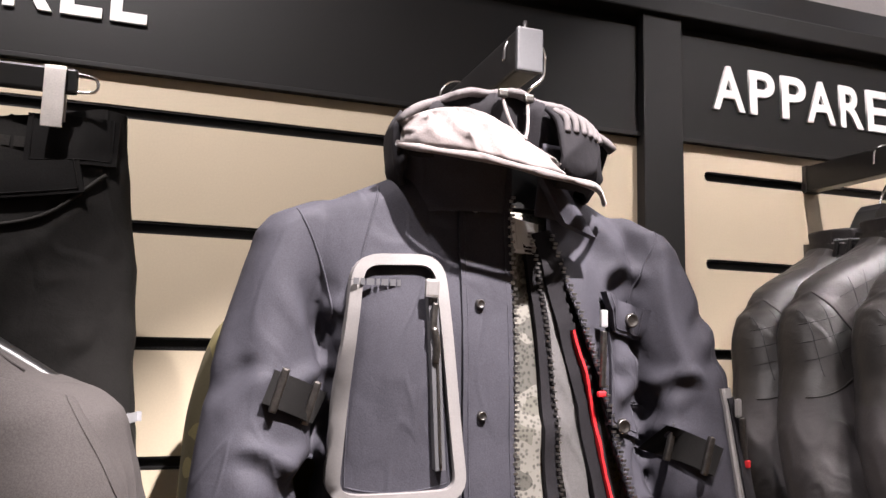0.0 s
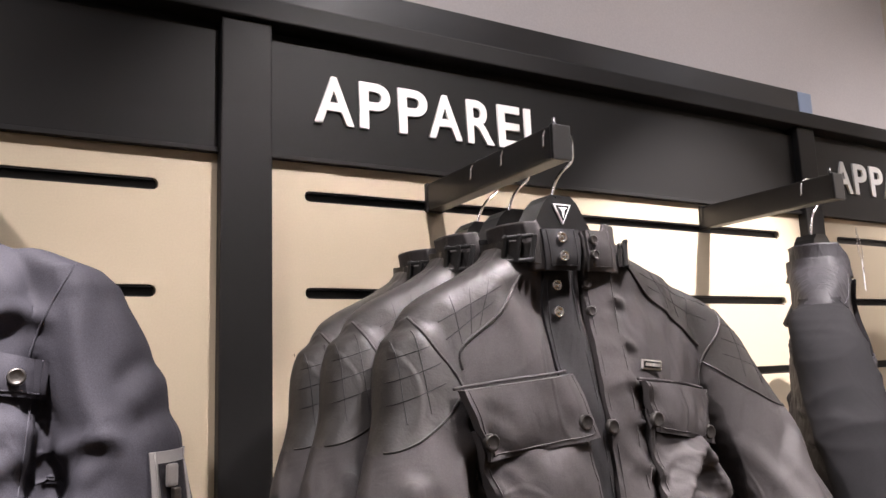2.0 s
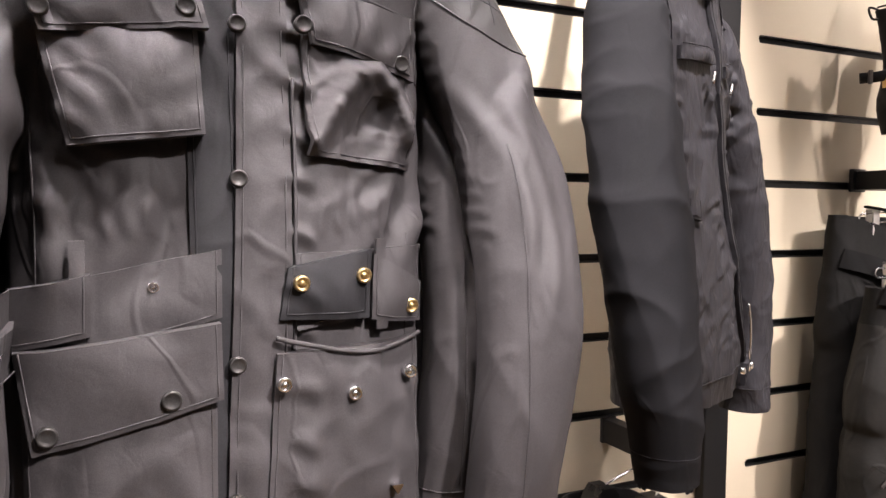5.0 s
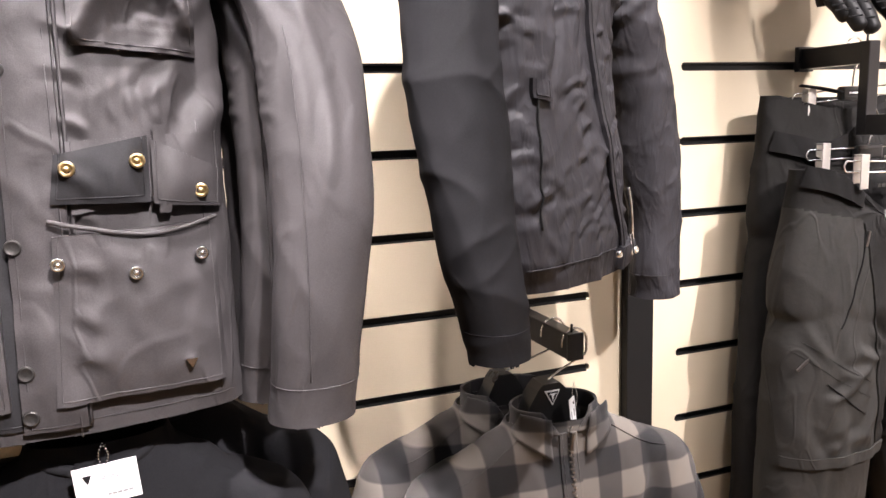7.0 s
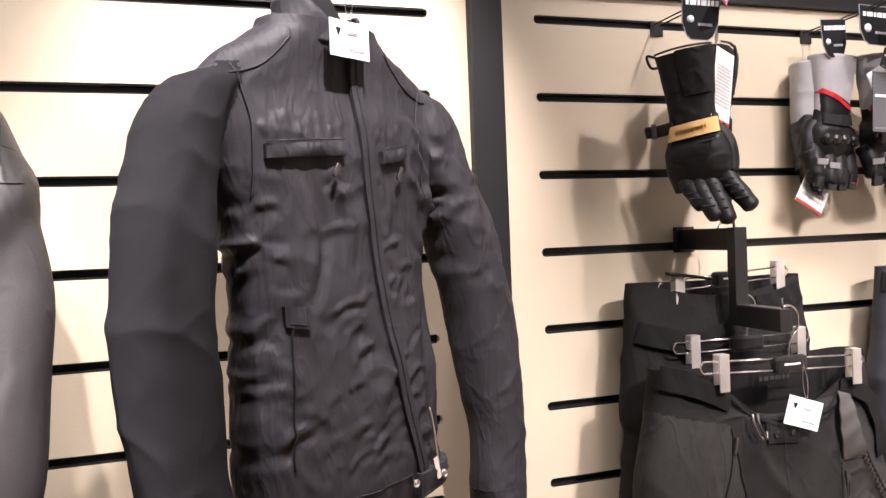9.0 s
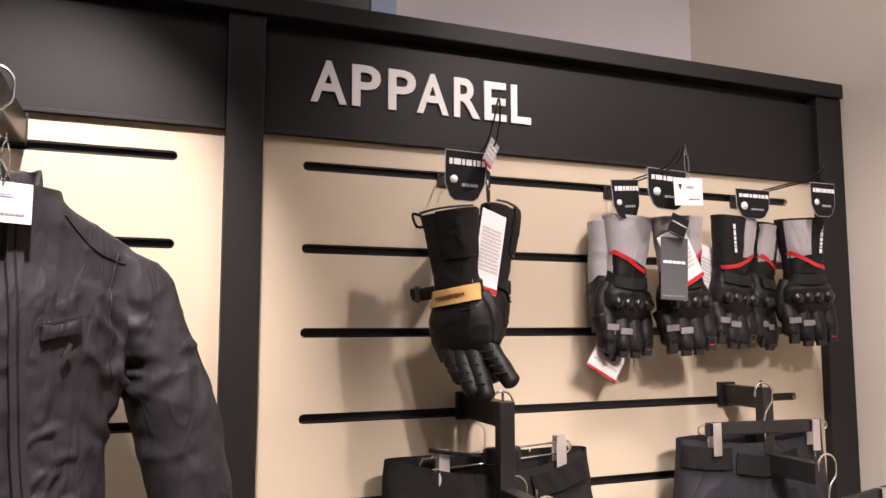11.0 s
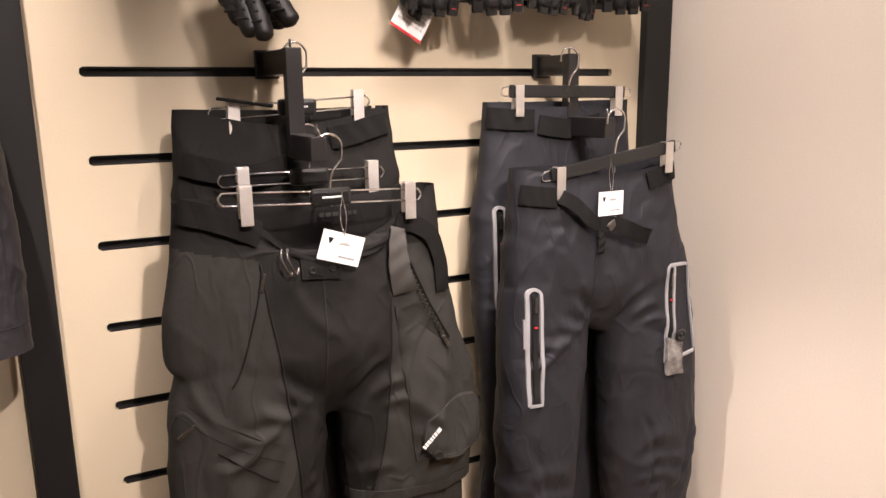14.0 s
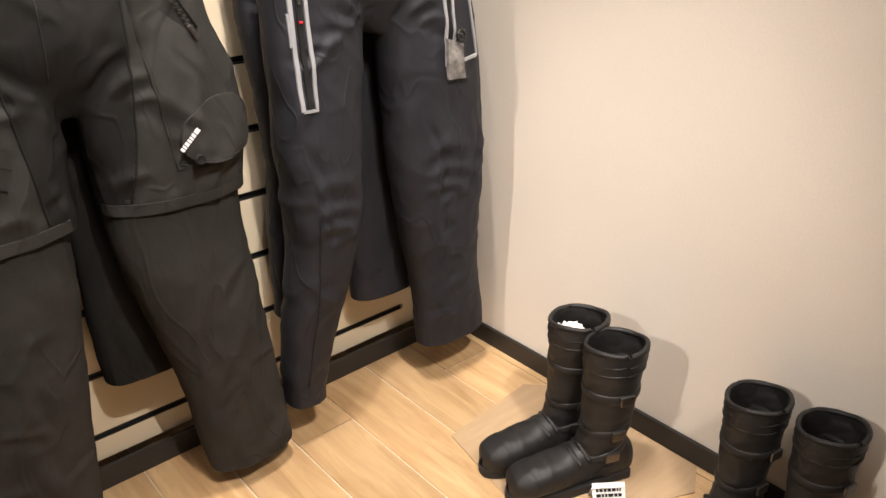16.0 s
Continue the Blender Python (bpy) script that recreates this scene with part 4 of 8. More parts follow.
def lettering(x0):
    sign = thing("sign_lettering", x0, -0.006, 2.033, "white raised capital letters on the charcoal header", "sign lettering", "header signs")
    text = "APPAREL"
    starts = (0.0, 0.0770, 0.1470, 0.2040, 0.2810, 0.3460, 0.4050)
    widths = (0.067, 0.055, 0.055, 0.066, 0.056, 0.049, 0.045)
    for ch, dx, w in zip(text, starts, widths):
        curve = bpy.data.curves.new("letter", "FONT")
        curve.body, curve.size, curve.extrude, curve.offset, curve.bevel_depth = ch, 0.1, 0.0022, 0.0020, 0.0
        temp = new("letter_temp", curve)
        data = bpy.data.meshes.new_from_object(temp.evaluated_get(bpy.context.evaluated_depsgraph_get()))
        bpy.data.objects.remove(temp)
        xs = [v.co.x for v in data.vertices]
        ys = [v.co.y for v in data.vertices]
        lo, hi, b, t = min(xs), max(xs), min(ys), max(ys)
        for v in data.vertices:
            x, y, z = v.co
            v.co = (x0 + dx + (x - lo) / (hi - lo) * w, -0.0082 - z, 2.033 + (y - b) / (t - b) * 0.079)
        data.materials.append(M_LETTER)
        attach(new("letter", data), sign)
    return sign


for x0 in (0.009, -1.325, -2.680):
    lettering(x0)

# ---- room ----
tagged(box("wall_right", SIDE, SIDE + 0.1, -6.0, 0.62, 0.0, 3.1, M_PLASTER, None, 0.0), "smooth off-white plastered wall", "wall", "", "structure")
tagged(box("wall_back", -4.5, SIDE, 0.52, 0.62, 0.0, 3.1, M_GREYWALL, None, 0.0), "pale grey painted wall above the display", "wall", "", "structure")
# the next two walls are unseen, added to close the room off
tagged(box("wall_left", -4.6, -4.5, -6.0, 0.62, 0.0, 3.1, M_GREYWALL, None, 0.0), "plain grey wall added out of view to close the shop", "wall", "", "structure")
tagged(box("wall_front", -4.6, SIDE + 0.1, -6.1, -6.0, 0.0, 3.1, M_GREYWALL, None, 0.0), "plain grey wall added out of view to close the shop", "wall", "", "structure")
tagged(box("ceiling", -4.6, SIDE + 0.1, -6.1, 0.62, 3.1, 3.2, M_CEIL, None, 0.0), "white painted ceiling", "ceiling", "", "structure")
tagged(box("bulkhead", -4.49, 0.17, 0.17, 0.515, 2.0, 2.378, M_RAIL, None, 0.003), "black boxed bulkhead behind the display wall", "bulkhead", "", "structure")
# strip added here in pale blue: a daylight tint put into the colour
tagged(box("bulkhead_end", 0.172, 0.230, 0.17, 0.514, 2.0, 2.378, M_BLUE, None, 0.003), "pale blue strip painting daylight at the bulkhead end", "trim", "", "structure")
tagged(box("filler_strip", 1.309, SIDE - 0.001, -0.01, 0.515, 0.0, 2.2, M_FRAME, None, 0.0), "narrow black filler beside the end post", "trim", "", "structure")
tagged(box("baseboard_back", -2.80, 1.306, -0.034, -0.0225, 0.0, 0.056, M_BASE, None, 0.002), "black baseboard under the display wall", "baseboard", "", "structure")
tagged(box("baseboard_right", SIDE - 0.011, SIDE - 0.001, -5.9, -0.036, 0.0, 0.056, M_BASE, None, 0.002), "black baseboard along the plastered wall", "baseboard", "", "structure")

# ---- hanging clothes ----


def sleeve_form(rows):
    return Shell(rows, 2.15)


def coat(t, body, arms, mat, arm_mats=None, out=None, folds=(), gap=None, cuff=0.045, voxel=0.0048, rounds=5, thick=0.003, regions=()):
    """Body and two sleeves as one cloth in three parts, with open neck, hem and cuffs and stitched cuff bands."""
    arm_mats = arm_mats or (mat, mat)
    ends = [(body.z[0], body.v[0][0], body.v[0][1], 0.4, -1), (body.z[-1], body.v[-1][0], body.v[-1][1], 0.12, 1)]
    forms = [("body", body, mat, "")]
    for arm, m in zip(arms, arm_mats):
        ends.append((arm.z[0], arm.v[0][0], arm.v[0][1], 0.09, -1))
        forms.append(("sleeve", arm, m, ""))
    cast, made = knit(t, forms, voxel, rounds, out, folds, gap, thick, ends, None, regions)
    for arm, m, ob in zip(arms, arm_mats, made[1:]):
        cx, cy, w, d = arm.at(arm.z[0] + cuff)
        tube("cuff_seam", cast.ring(cx, cy, arm.z[0] + cuff, 44, 0.0002), 0.0007, m, ob, 6, closed=True)
    return cast


def arm_folds(seed, rows, n=9, cross=8, tall=0.005):
    """Long folds down a sleeve and short ones across its elbow."""
    z0, z1 = rows[-1][0], rows[0][0]
    mid = rows[len(rows) // 2]
    xs = [r[1] for r in rows]
    x0, x1 = min(xs) - 0.04, max(xs) + 0.04
    long_ones = creases(seed, n, (x0, x1, z0 + 0.05, z1 - 0.1), 0, 9, (0.16, 0.36), (0.010, 0.020), (tall * 0.5, tall))
    short = creases(seed + 1, cross, (x0 + 0.02, x1 - 0.02, mid[0] - 0.12, mid[0] + 0.10), 62, 28, (0.04, 0.09), (0.007, 0.013), (tall * 0.5, tall))
    return long_ones + short


def waxed_jacket():
    cx = -1.135
    t = thing("waxed_jacket", cx, -0.35, 1.045, "dark grey waxed cotton jacket with quilted leather shoulders on a hanger", "jacket", "waxed jackets")
    wave = cloth(3, 0.006, 0.005, 0.0006, 5.5, 2.2)
    body = Shell([(1.058, cx, -0.360, 0.208, 0.088), (1.12, cx, -0.362, 0.207, 0.090), (1.22, cx, -0.360, 0.204, 0.088), (1.32, cx, -0.356, 0.202, 0.094), (1.40, cx, -0.354, 0.200, 0.090),
                  (1.50, cx, -0.348, 0.198, 0.082), (1.60, cx, -0.342, 0.204, 0.072), (1.664, cx, -0.340, 0.220, 0.062), (1.702, cx, -0.338, 0.220, 0.054), (1.728, cx, -0.337, 0.203, 0.050),
                  (1.749, cx, -0.336, 0.163, 0.051), (1.767, cx, -0.336, 0.120, 0.052), (1.782, cx, -0.336, 0.088, 0.053), (1.792, cx, -0.336, 0.074, 0.052)], 2.7, wave, 0.05, 1.55)
    rows = [(1.736, -0.954, -0.338, 0.022, 0.030), (1.722, -0.932, -0.338, 0.036, 0.040), (1.690, -0.906, -0.342, 0.050, 0.048), (1.63, -0.880, -0.352, 0.059, 0.055), (1.53, -0.853, -0.384, 0.061, 0.058),
            (1.43, -0.838, -0.428, 0.060, 0.060), (1.32, -0.838, -0.464, 0.056, 0.057), (1.20, -0.850, -0.474, 0.053, 0.052), (1.12, -0.860, -0.470, 0.051, 0.048), (1.046, -0.868, -0.464, 0.050, 0.044)]
    left = [(z - 0.030 * max(0, min(1, (z - 1.4) * 4)), 2 * cx - x + 0.060 * min(1, (1.76 - z) * 8) - 0.040 * max(0, 1.66 - z), y, w * 0.92, d * 0.92) for z, x, y, w, d in rows]
    folds = creases(301, 22, (cx - 0.19, cx + 0.19, 1.08, 1.62), 0, 22, (0.08, 0.26), (0.008, 0.018), (0.002, 0.004))
    folds += arm_folds(303, rows, 7, 2, 0.005) + arm_folds(307, left, 7, 2, 0.005)
    folds += [(cx - 0.080, 1.745, cx - 0.048, 1.610, 0.020, -0.010), (cx - 0.060, 1.45, cx - 0.115, 1.31, 0.016, -0.008), (cx + 0.200, 1.60, cx + 0.140, 1.46, 0.012, 0.007), (cx - 0.196, 1.60, cx - 0.150, 1.44, 0.012, 0.007),
              (cx + 0.190, 1.52, cx + 0.165, 1.34, 0.014, 0.008), (cx - 0.188, 1.50, cx - 0.172, 1.30, 0.014, 0.008), (cx + 0.09, 1.74, cx + 0.12, 1.64, 0.014, -0.005)]
    # tension folds from the armholes, the collar and the belt
    for side in (1, -1):
        for q in range(5):
            folds.append((cx + side * (0.188 - 0.006 * q), 1.60 - 0.035 * q, cx + side * (0.130 - 0.006 * q), 1.555 - 0.040 * q, 0.007, 0.0032))
            folds.append((cx + side * (0.075 + 0.020 * q), 1.375, cx + side * (0.080 + 0.017 * q), 1.415 + 0.012 * (q % 3), 0.006, 0.0030))
        for q in range(13):
            x, z = 0.196 + 0.0034 * q, 1.610 - 0.019 * q
            if side > 0:
                folds.append((cx + x - 0.010, z + 0.004, cx + x + 0.014, z - 0.002, 0.0050, 0.0012))
            folds.append((cx + 0.030 + 0.004 * (q % 2), 1.72 - 0.048 * q, cx + 0.070, 1.712 - 0.048 * q - 0.008 * (q % 3), 0.006, 0.0022))
        for q in range(3):
            folds.append((cx + side * (0.222 + 0.016 * q), 1.555 - 0.02 * (q % 2), cx + side * (0.240 + 0.018 * q), 1.36 - 0.05 * (q % 3), 0.009, 0.0035))
    quilt = []
    for side in (1, -1):
        k = 1.0 if side > 0 else 0.85
        yoke = [(0.070, 1.830), (0.080, 1.775), (0.118, 1.730), (0.164, 1.694), (0.196 * k, 1.668), (0.230 * k, 1.694), (0.250 * k, 1.730), (0.26, 1.80), (0.10, 1.84)]
        arm = [(0.196 * k, 1.662), (0.236 * k, 1.690), (0.252 * k, 1.730), (0.40 * k, 1.75), (0.42 * k, 1.60), (0.352 * k, 1.588), (0.318 * k, 1.580), (0.284 * k, 1.586), (0.238 * k, 1.612), (0.206 * k, 1.640)]
        low = 0.0 if side > 0 else 0.020
        quilt.append(("shoulder_patch", M_LEATHER, "quilted dark leather shoulder patch", [(cx + side * x, z - low) for x, z in yoke]))
        quilt.append(("arm_patch", M_LEATHER, "quilted dark leather arm patch", [(cx + side * x, z - low) for x, z in arm]))
    body = arm_r = arm_l = coat(t, body, (sleeve_form(rows), sleeve_form(left)), M_WAX, None, cloth(3, 0.004, 0.0022, 0.0003, 5.5, 2.2), folds, voxel=0.0038, rounds=2, regions=quilt)
    for side in (1, -1):
        k = 1.0 if side > 0 else 0.85
        low = 0.0 if side > 0 else 0.020
        at = lambda pts: [(cx + side * x, z - low * min(1, max(0, (z - 1.5) * 10))) for x, z in pts]
        cord("piping", body, at([(0.080, 1.768), (0.118, 1.722), (0.164, 1.688), (0.198 * k, 1.663)]), 0.0026, M_LEATHER, t, 0.001)
        cord("armhole_seam", body, at([(0.252 * k, 1.726), (0.234 * k, 1.690), (0.204 * k, 1.652), (0.194 * k, 1.60), (0.196 * k, 1.54)]), 0.0024, M_WAX, t, 0.0005)
        cord("patch_seam", body, at([(0.200 * k, 1.642), (0.238 * k, 1.612), (0.284 * k, 1.587), (0.318 * k, 1.580), (0.346 * k, 1.588)]), 0.0018, M_LEATHER, t, 0.0005)
        quilting(body, at([(0.096, 1.772), (0.225 * k, 1.734), (0.206 * k, 1.676), (0.128, 1.722)]), 4, 3, M_WAXDARK, t, 0.0007)
        quilting(body, at([(0.232 * k, 1.712), (0.318 * k, 1.690), (0.335 * k, 1.590), (0.222 * k, 1.630)]), 4, 4, M_WAXDARK, t, 0.0007)
        cord("side_seam", body, at([(0.178, 1.50), (0.172, 1.36), (0.176, 1.08)]), 0.0014, M_WAX, t, 0.0005)
        cord("sleeve_seam", body, at([(0.246, 1.570), (0.264, 1.46), (0.266, 1.30), (0.262, 1.10)] if side > 0 else [(0.214, 1.570), (0.226, 1.42), (0.222, 1.10)]), 0.0014, M_WAX, t, 0.0004)
    # stand collar with throat straps and ladder buckles at its sides
    collar = Shell([(1.752, cx, -0.338, 0.088, 0.066), (1.768, cx, -0.340, 0.083, 0.067), (1.790, cx, -0.340, 0.081, 0.065), (1.812, cx, -0.338, 0.083, 0.063)], 2.3, cloth(21, 0.002, 0.002, 0.0003, 9, 5))
    collar.build("collar", M_WAX, t, around=84, up=20, gap=lambda z: (cx - 0.012, cx - 0.004), top=lambda x: -0.012 if abs(x - cx + 0.01) < 0.045 else 0.0, thick=0.005)
    Shell([(1.735, cx, -0.325, 0.074, 0.050), (1.80, cx, -0.325, 0.076, 0.050)], 2.2, cloth(4, 0.003, 0.002)).build("lining", M_WAXDARK, t, around=40, up=8, label="black quilted neck lining")
    def round_neck(deg, z, off):
        a = radians(deg)
        c, k = math.cos(a), math.sin(a)
        w, d = 0.083 + off, 0.066 + off
        return Vector((cx + w * math.copysign(abs(c) ** 0.87, c), -0.340 + d * math.copysign(abs(k) ** 0.87, k), z))
    for side in (-1, 1):
        turn = lambda f: -90 + side * f
        verts, faces = [], []
        n = 16
        for i in range(n + 1):
            f = 40 + 86 * i / n
            z = 1.772 + 0.012 * i / n
            verts += [round_neck(turn(f), z - 0.012, 0.004), round_neck(turn(f), z - 0.012, 0.0075), round_neck(turn(f), z + 0.012, 0.0075), round_neck(turn(f), z + 0.012, 0.004)]
        for i in range(n):
            for k in range(4):
                faces.append((i * 4 + k, i * 4 + (k + 1) % 4, i * 4 + 4 + (k + 1) % 4, i * 4 + 4 + k))
        faces += [(0, 1, 2, 3), (n * 4 + 3, n * 4 + 2, n * 4 + 1, n * 4)]
        strap = raw("collar_strap", verts, faces, M_LEATHER, t, "dark leather throat strap", smooth=False)
        for q in range(3):
            f = 46 + 13 * q
            p, way = round_neck(turn(f), 1.777 + 0.001 * q, 0.011), round_neck(turn(f + 3), 1.777, 0.011) - round_neck(turn(f - 3), 1.777, 0.011)
            slab("buckle_bar", Matrix.Translation(p) @ pose(0, 0, 0, 0, side * 10, math.degrees(math.atan2(way.y, way.x))), 0.006, 0.006, 0.034, M_HANGER, strap, 0.0015, "black plastic ladder buckle")
        for dz in (-0.014, 0.014):
            p, way = round_neck(turn(59), 1.778 + dz, 0.010), round_neck(turn(70), 1.778, 0.010) - round_neck(turn(48), 1.778, 0.010)
            slab("buckle_rail", Matrix.Translation(p) @ pose(0, 0, 0, 0, 0, math.degrees(math.atan2(way.y, way.x))), way.length * 1.35, 0.005, 0.005, M_HANGER, strap, 0.0015)
    # placket, storm flap and snaps
    facing = patch("collar_placket", collar, [(cx - 0.056, 1.801), (cx - 0.013, 1.800), (cx - 0.012, 1.752), (cx - 0.054, 1.752)], M_WAXDARK, t, 0.003, 0.001, 10, 10, "dark collar strip with press studs", skirt=0.004)
    for z in (1.790, 1.768):
        snap("stud", collar, cx - 0.036, z, M_STEEL, facing, 0.0066, True, 0.0045)
    guard = patch("collar_flap", collar, [(cx - 0.002, 1.800), (cx + 0.042, 1.802), (cx + 0.044, 1.752), (cx + 0.000, 1.752)], M_WAX, t, 0.004, 0.002, 10, 10, "storm flap end on the collar", skirt=0.006)
    for z in (1.788, 1.770):
        snap("stud", collar, cx + 0.006, z, M_STUD, guard, 0.0058, False, 0.007)
    under = patch("under_placket", body, [(cx - 0.052, 1.778), (cx - 0.008, 1.780), (cx - 0.004, 1.074), (cx - 0.046, 1.074)], M_WAXDARK, t, 0.004, 0.002, 8, 60, "dark inner placket with press studs", wave=cloth(8, 0.002, 0.002, 0.0003, 9, 5))
    for z in (1.736, 1.705):
        snap("stud", body, cx - 0.036, z, M_STEEL, under, 0.0068, True, 0.0055)
    storm = patch("storm_flap", body, [(cx + 0.002, 1.772), (cx + 0.044, 1.765), (cx + 0.040, 1.070), (cx - 0.020, 1.070)], M_WAX, t, 0.010, 0.003, 12, 110, "front storm flap puckered along its stitching", wave=ripples(14, 0.004, 24, 14), skirt=0.010)
    cord("stitch_line", body, [(cx + 0.034, 1.75), (cx + 0.036, 1.40), (cx + 0.033, 1.06)], 0.0012, M_WAX, storm, 0.0115)
    for z in (1.738, 1.705):
        snap("stud", body, cx + 0.004, z, M_STUD, storm, 0.0062, False, 0.012)
    for z in (1.575, 1.432, 1.262, 1.135, 1.088):
        snap("press_stud", body, cx - 0.004 - (1.6 - z) * 0.015, z, M_STUD, storm, 0.0082, False, 0.0125)
    zipline = [(cx + 0.052, 1.76), (cx + 0.048, 1.60), (cx + 0.047, 1.40), (cx + 0.042, 1.07)]
    cord("front_edge", body, zipline, 0.0028, M_WAX, t, 0.004)
    # chest pockets
    pocket_l = patch("chest_pocket", body, [(cx - 0.176, 1.58), (cx - 0.040, 1.588), (cx - 0.036, 1.470), (cx - 0.146, 1.456)], M_WAX, t, 0.012, 0.012, 22, 18, "bellows chest pocket", wave=cloth(33, 0.005, 0.006, 0.0004, 11, 7), skirt=0.030, fold=0.014)
    patch("flap", body, [(cx - 0.186, 1.622), (cx - 0.046, 1.634), (cx - 0.030, 1.566), (cx - 0.166, 1.552)], M_WAX, pocket_l, 0.024, 0.005, 20, 10, wave=cloth(35, 0.003, 0.004, 0.0004, 12, 6), skirt=0.014)
    cord("welt", body, [(cx - 0.190, 1.624), (cx - 0.110, 1.632), (cx - 0.044, 1.637)], 0.0026, M_WAX, pocket_l, 0.010)
    snap("press_stud", body, cx - 0.166, 1.571, M_STUD, pocket_l, 0.0088, False, 0.028)
    snap("press_stud", body, cx - 0.050, 1.583, M_STUD, pocket_l, 0.0088, False, 0.028)
    arch = [(cx + 0.064, 1.470), (cx + 0.082, 1.498), (cx + 0.108, 1.536), (cx + 0.136, 1.542), (cx + 0.160, 1.516), (cx + 0.176, 1.470)]
    slack = cloth(37, 0.003, 0.005, 0.0003, 18, 14, -1.0)
    def sagging(x, y, z):
        """A fold that hangs over in an arch, a hollow inside it and small creases."""
        near = min(math.hypot(x - (ax + (bx - ax) * k / 6), z - (az + (bz - az) * k / 6)) for (ax, az), (bx, bz) in zip(arch, arch[1:]) for k in range(6))
        hollow = math.exp(-((x - cx - 0.124) / 0.026) ** 2 - ((z - 1.496) / 0.022) ** 2)
        return 0.034 * math.exp(-(near / 0.0125) ** 2) - 0.020 * hollow + slack(x, y, z)
    pocket_r = patch("chest_pocket", body, [(cx + 0.058, 1.590), (cx + 0.180, 1.575), (cx + 0.178, 1.446), (cx + 0.060, 1.456)], M_WAX, t, 0.009, 0.004, 44, 44, "collapsed bellows chest pocket", wave=sagging, skirt=0.012)
    patch("flap", body, [(cx + 0.054, 1.622), (cx + 0.186, 1.606), (cx + 0.184, 1.540), (cx + 0.066, 1.564)], M_WAX, pocket_r, 0.017, 0.005, 20, 10, wave=cloth(39, 0.004, 0.005, 0.0004, 12, 6), skirt=0.012)
    cord("welt", body, [(cx + 0.050, 1.625), (cx + 0.120, 1.618), (cx + 0.190, 1.608)], 0.0026, M_WAX, pocket_r, 0.008)
    snap("press_stud", body, cx + 0.056, 1.579, M_STUD, pocket_r, 0.0088, False, 0.022)
    snap("press_stud", body, cx + 0.166, 1.556, M_STUD, pocket_r, 0.0088, False, 0.022)
    badge = slab("metal_badge", pose(cx + 0.083, body.front(cx + 0.083, 1.640) - 0.003, 1.640, 0, 6, 0), 0.031, 0.003, 0.012, M_BRUSHED, t, 0.001, "small engraved metal badge")
    slab("badge_field", pose(cx + 0.083, body.front(cx + 0.083, 1.640) - 0.0048, 1.640, 0, 6, 0), 0.027, 0.001, 0.008, M_PRINT, badge, 0.0003)
    bars("badge_print", pose(cx + 0.083, body.front(cx + 0.083, 1.640) - 0.0056, 1.640, 0, 6, 0), 0.023, 0.006, M_BRUSHED, badge, 1, 2)
    # belt, its loops and the lower pockets
    for side, x0, x1, dz in ((-1, cx - 0.200, cx - 0.022, -0.006), (1, cx + 0.046, cx + 0.196, 0.0)):
        tilt = -0.030 if side < 0 else 0.0
        belt = patch("waist_belt", body, [(x0, 1.362 + tilt), (x1, 1.368), (x1, 1.306), (x0, 1.290 + tilt)], M_WAX, t, 0.007, 0.001, 20, 8, "wide waist belt", wave=cloth(41 + side, 0.002, 0.003, 0.0003, 10, 8), skirt=0.009)
        xl = x0 + 0.06 if side < 0 else x0 + 0.088
        patch("belt_loop", body, [(xl - 0.006, 1.376), (xl + 0.006, 1.376), (xl + 0.006, 1.286), (xl - 0.006, 1.286)], M_WAX, belt, 0.014, 0.002, 4, 12)
        snap("eyelet", body, x0 + (0.12 if side < 0 else 0.020), 1.335, M_STEEL, belt, 0.005, True, 0.009)
    tab = patch("belt_tab", body, [(cx + 0.036, 1.350), (cx + 0.122, 1.366), (cx + 0.120, 1.298), (cx + 0.028, 1.302)], M_WAXDARK, t, 0.016, 0.004, 16, 10, "folded-back dark belt end with brass studs", wave=cloth(47, 0.003, 0.003, 0.0003, 10, 6), skirt=0.013)
    tip = patch("belt_tip", body, [(cx + 0.125, 1.362), (cx + 0.196, 1.326), (cx + 0.192, 1.286), (cx + 0.123, 1.296)], M_WAX, t, 0.015, 0.003, 14, 10, skirt=0.012)
    for x, z in ((cx + 0.047, 1.336), (cx + 0.111, 1.341)):
        snap("brass_stud", body, x, z, M_BRASS, tab, 0.0078, True, 0.021)
    snap("brass_stud", body, cx + 0.171, 1.306, M_BRASS, tip, 0.0078, True, 0.020)
    patch("belt_end", body, [(cx - 0.208, 1.330), (cx - 0.130, 1.348), (cx - 0.130, 1.296), (cx - 0.218, 1.276)], M_WAX, t, 0.020, 0.002, 10, 8, "loose pointed belt end", skirt=0.018)
    lower = patch("hip_pocket", body, [(cx + 0.026, 1.270), (cx + 0.182, 1.272), (cx + 0.182, 1.096), (cx + 0.014, 1.098)], M_WAX, t, 0.016, 0.010, 26, 26, "large unbuttoned bellows hip pocket", wave=cloth(51, 0.006, 0.007, 0.0004, 8, 6), skirt=0.022)
    cord("pocket_rim", body, [(cx + 0.024, 1.286), (cx + 0.06, 1.276), (cx + 0.12, 1.266), (cx + 0.184, 1.276)], 0.0035, M_WAX, lower, 0.020)
    for x, z in ((cx + 0.030, 1.244), (cx + 0.100, 1.228), (cx + 0.166, 1.240)):
        snap("stud", body, x, z, M_STEEL, lower, 0.0072, True, 0.029)
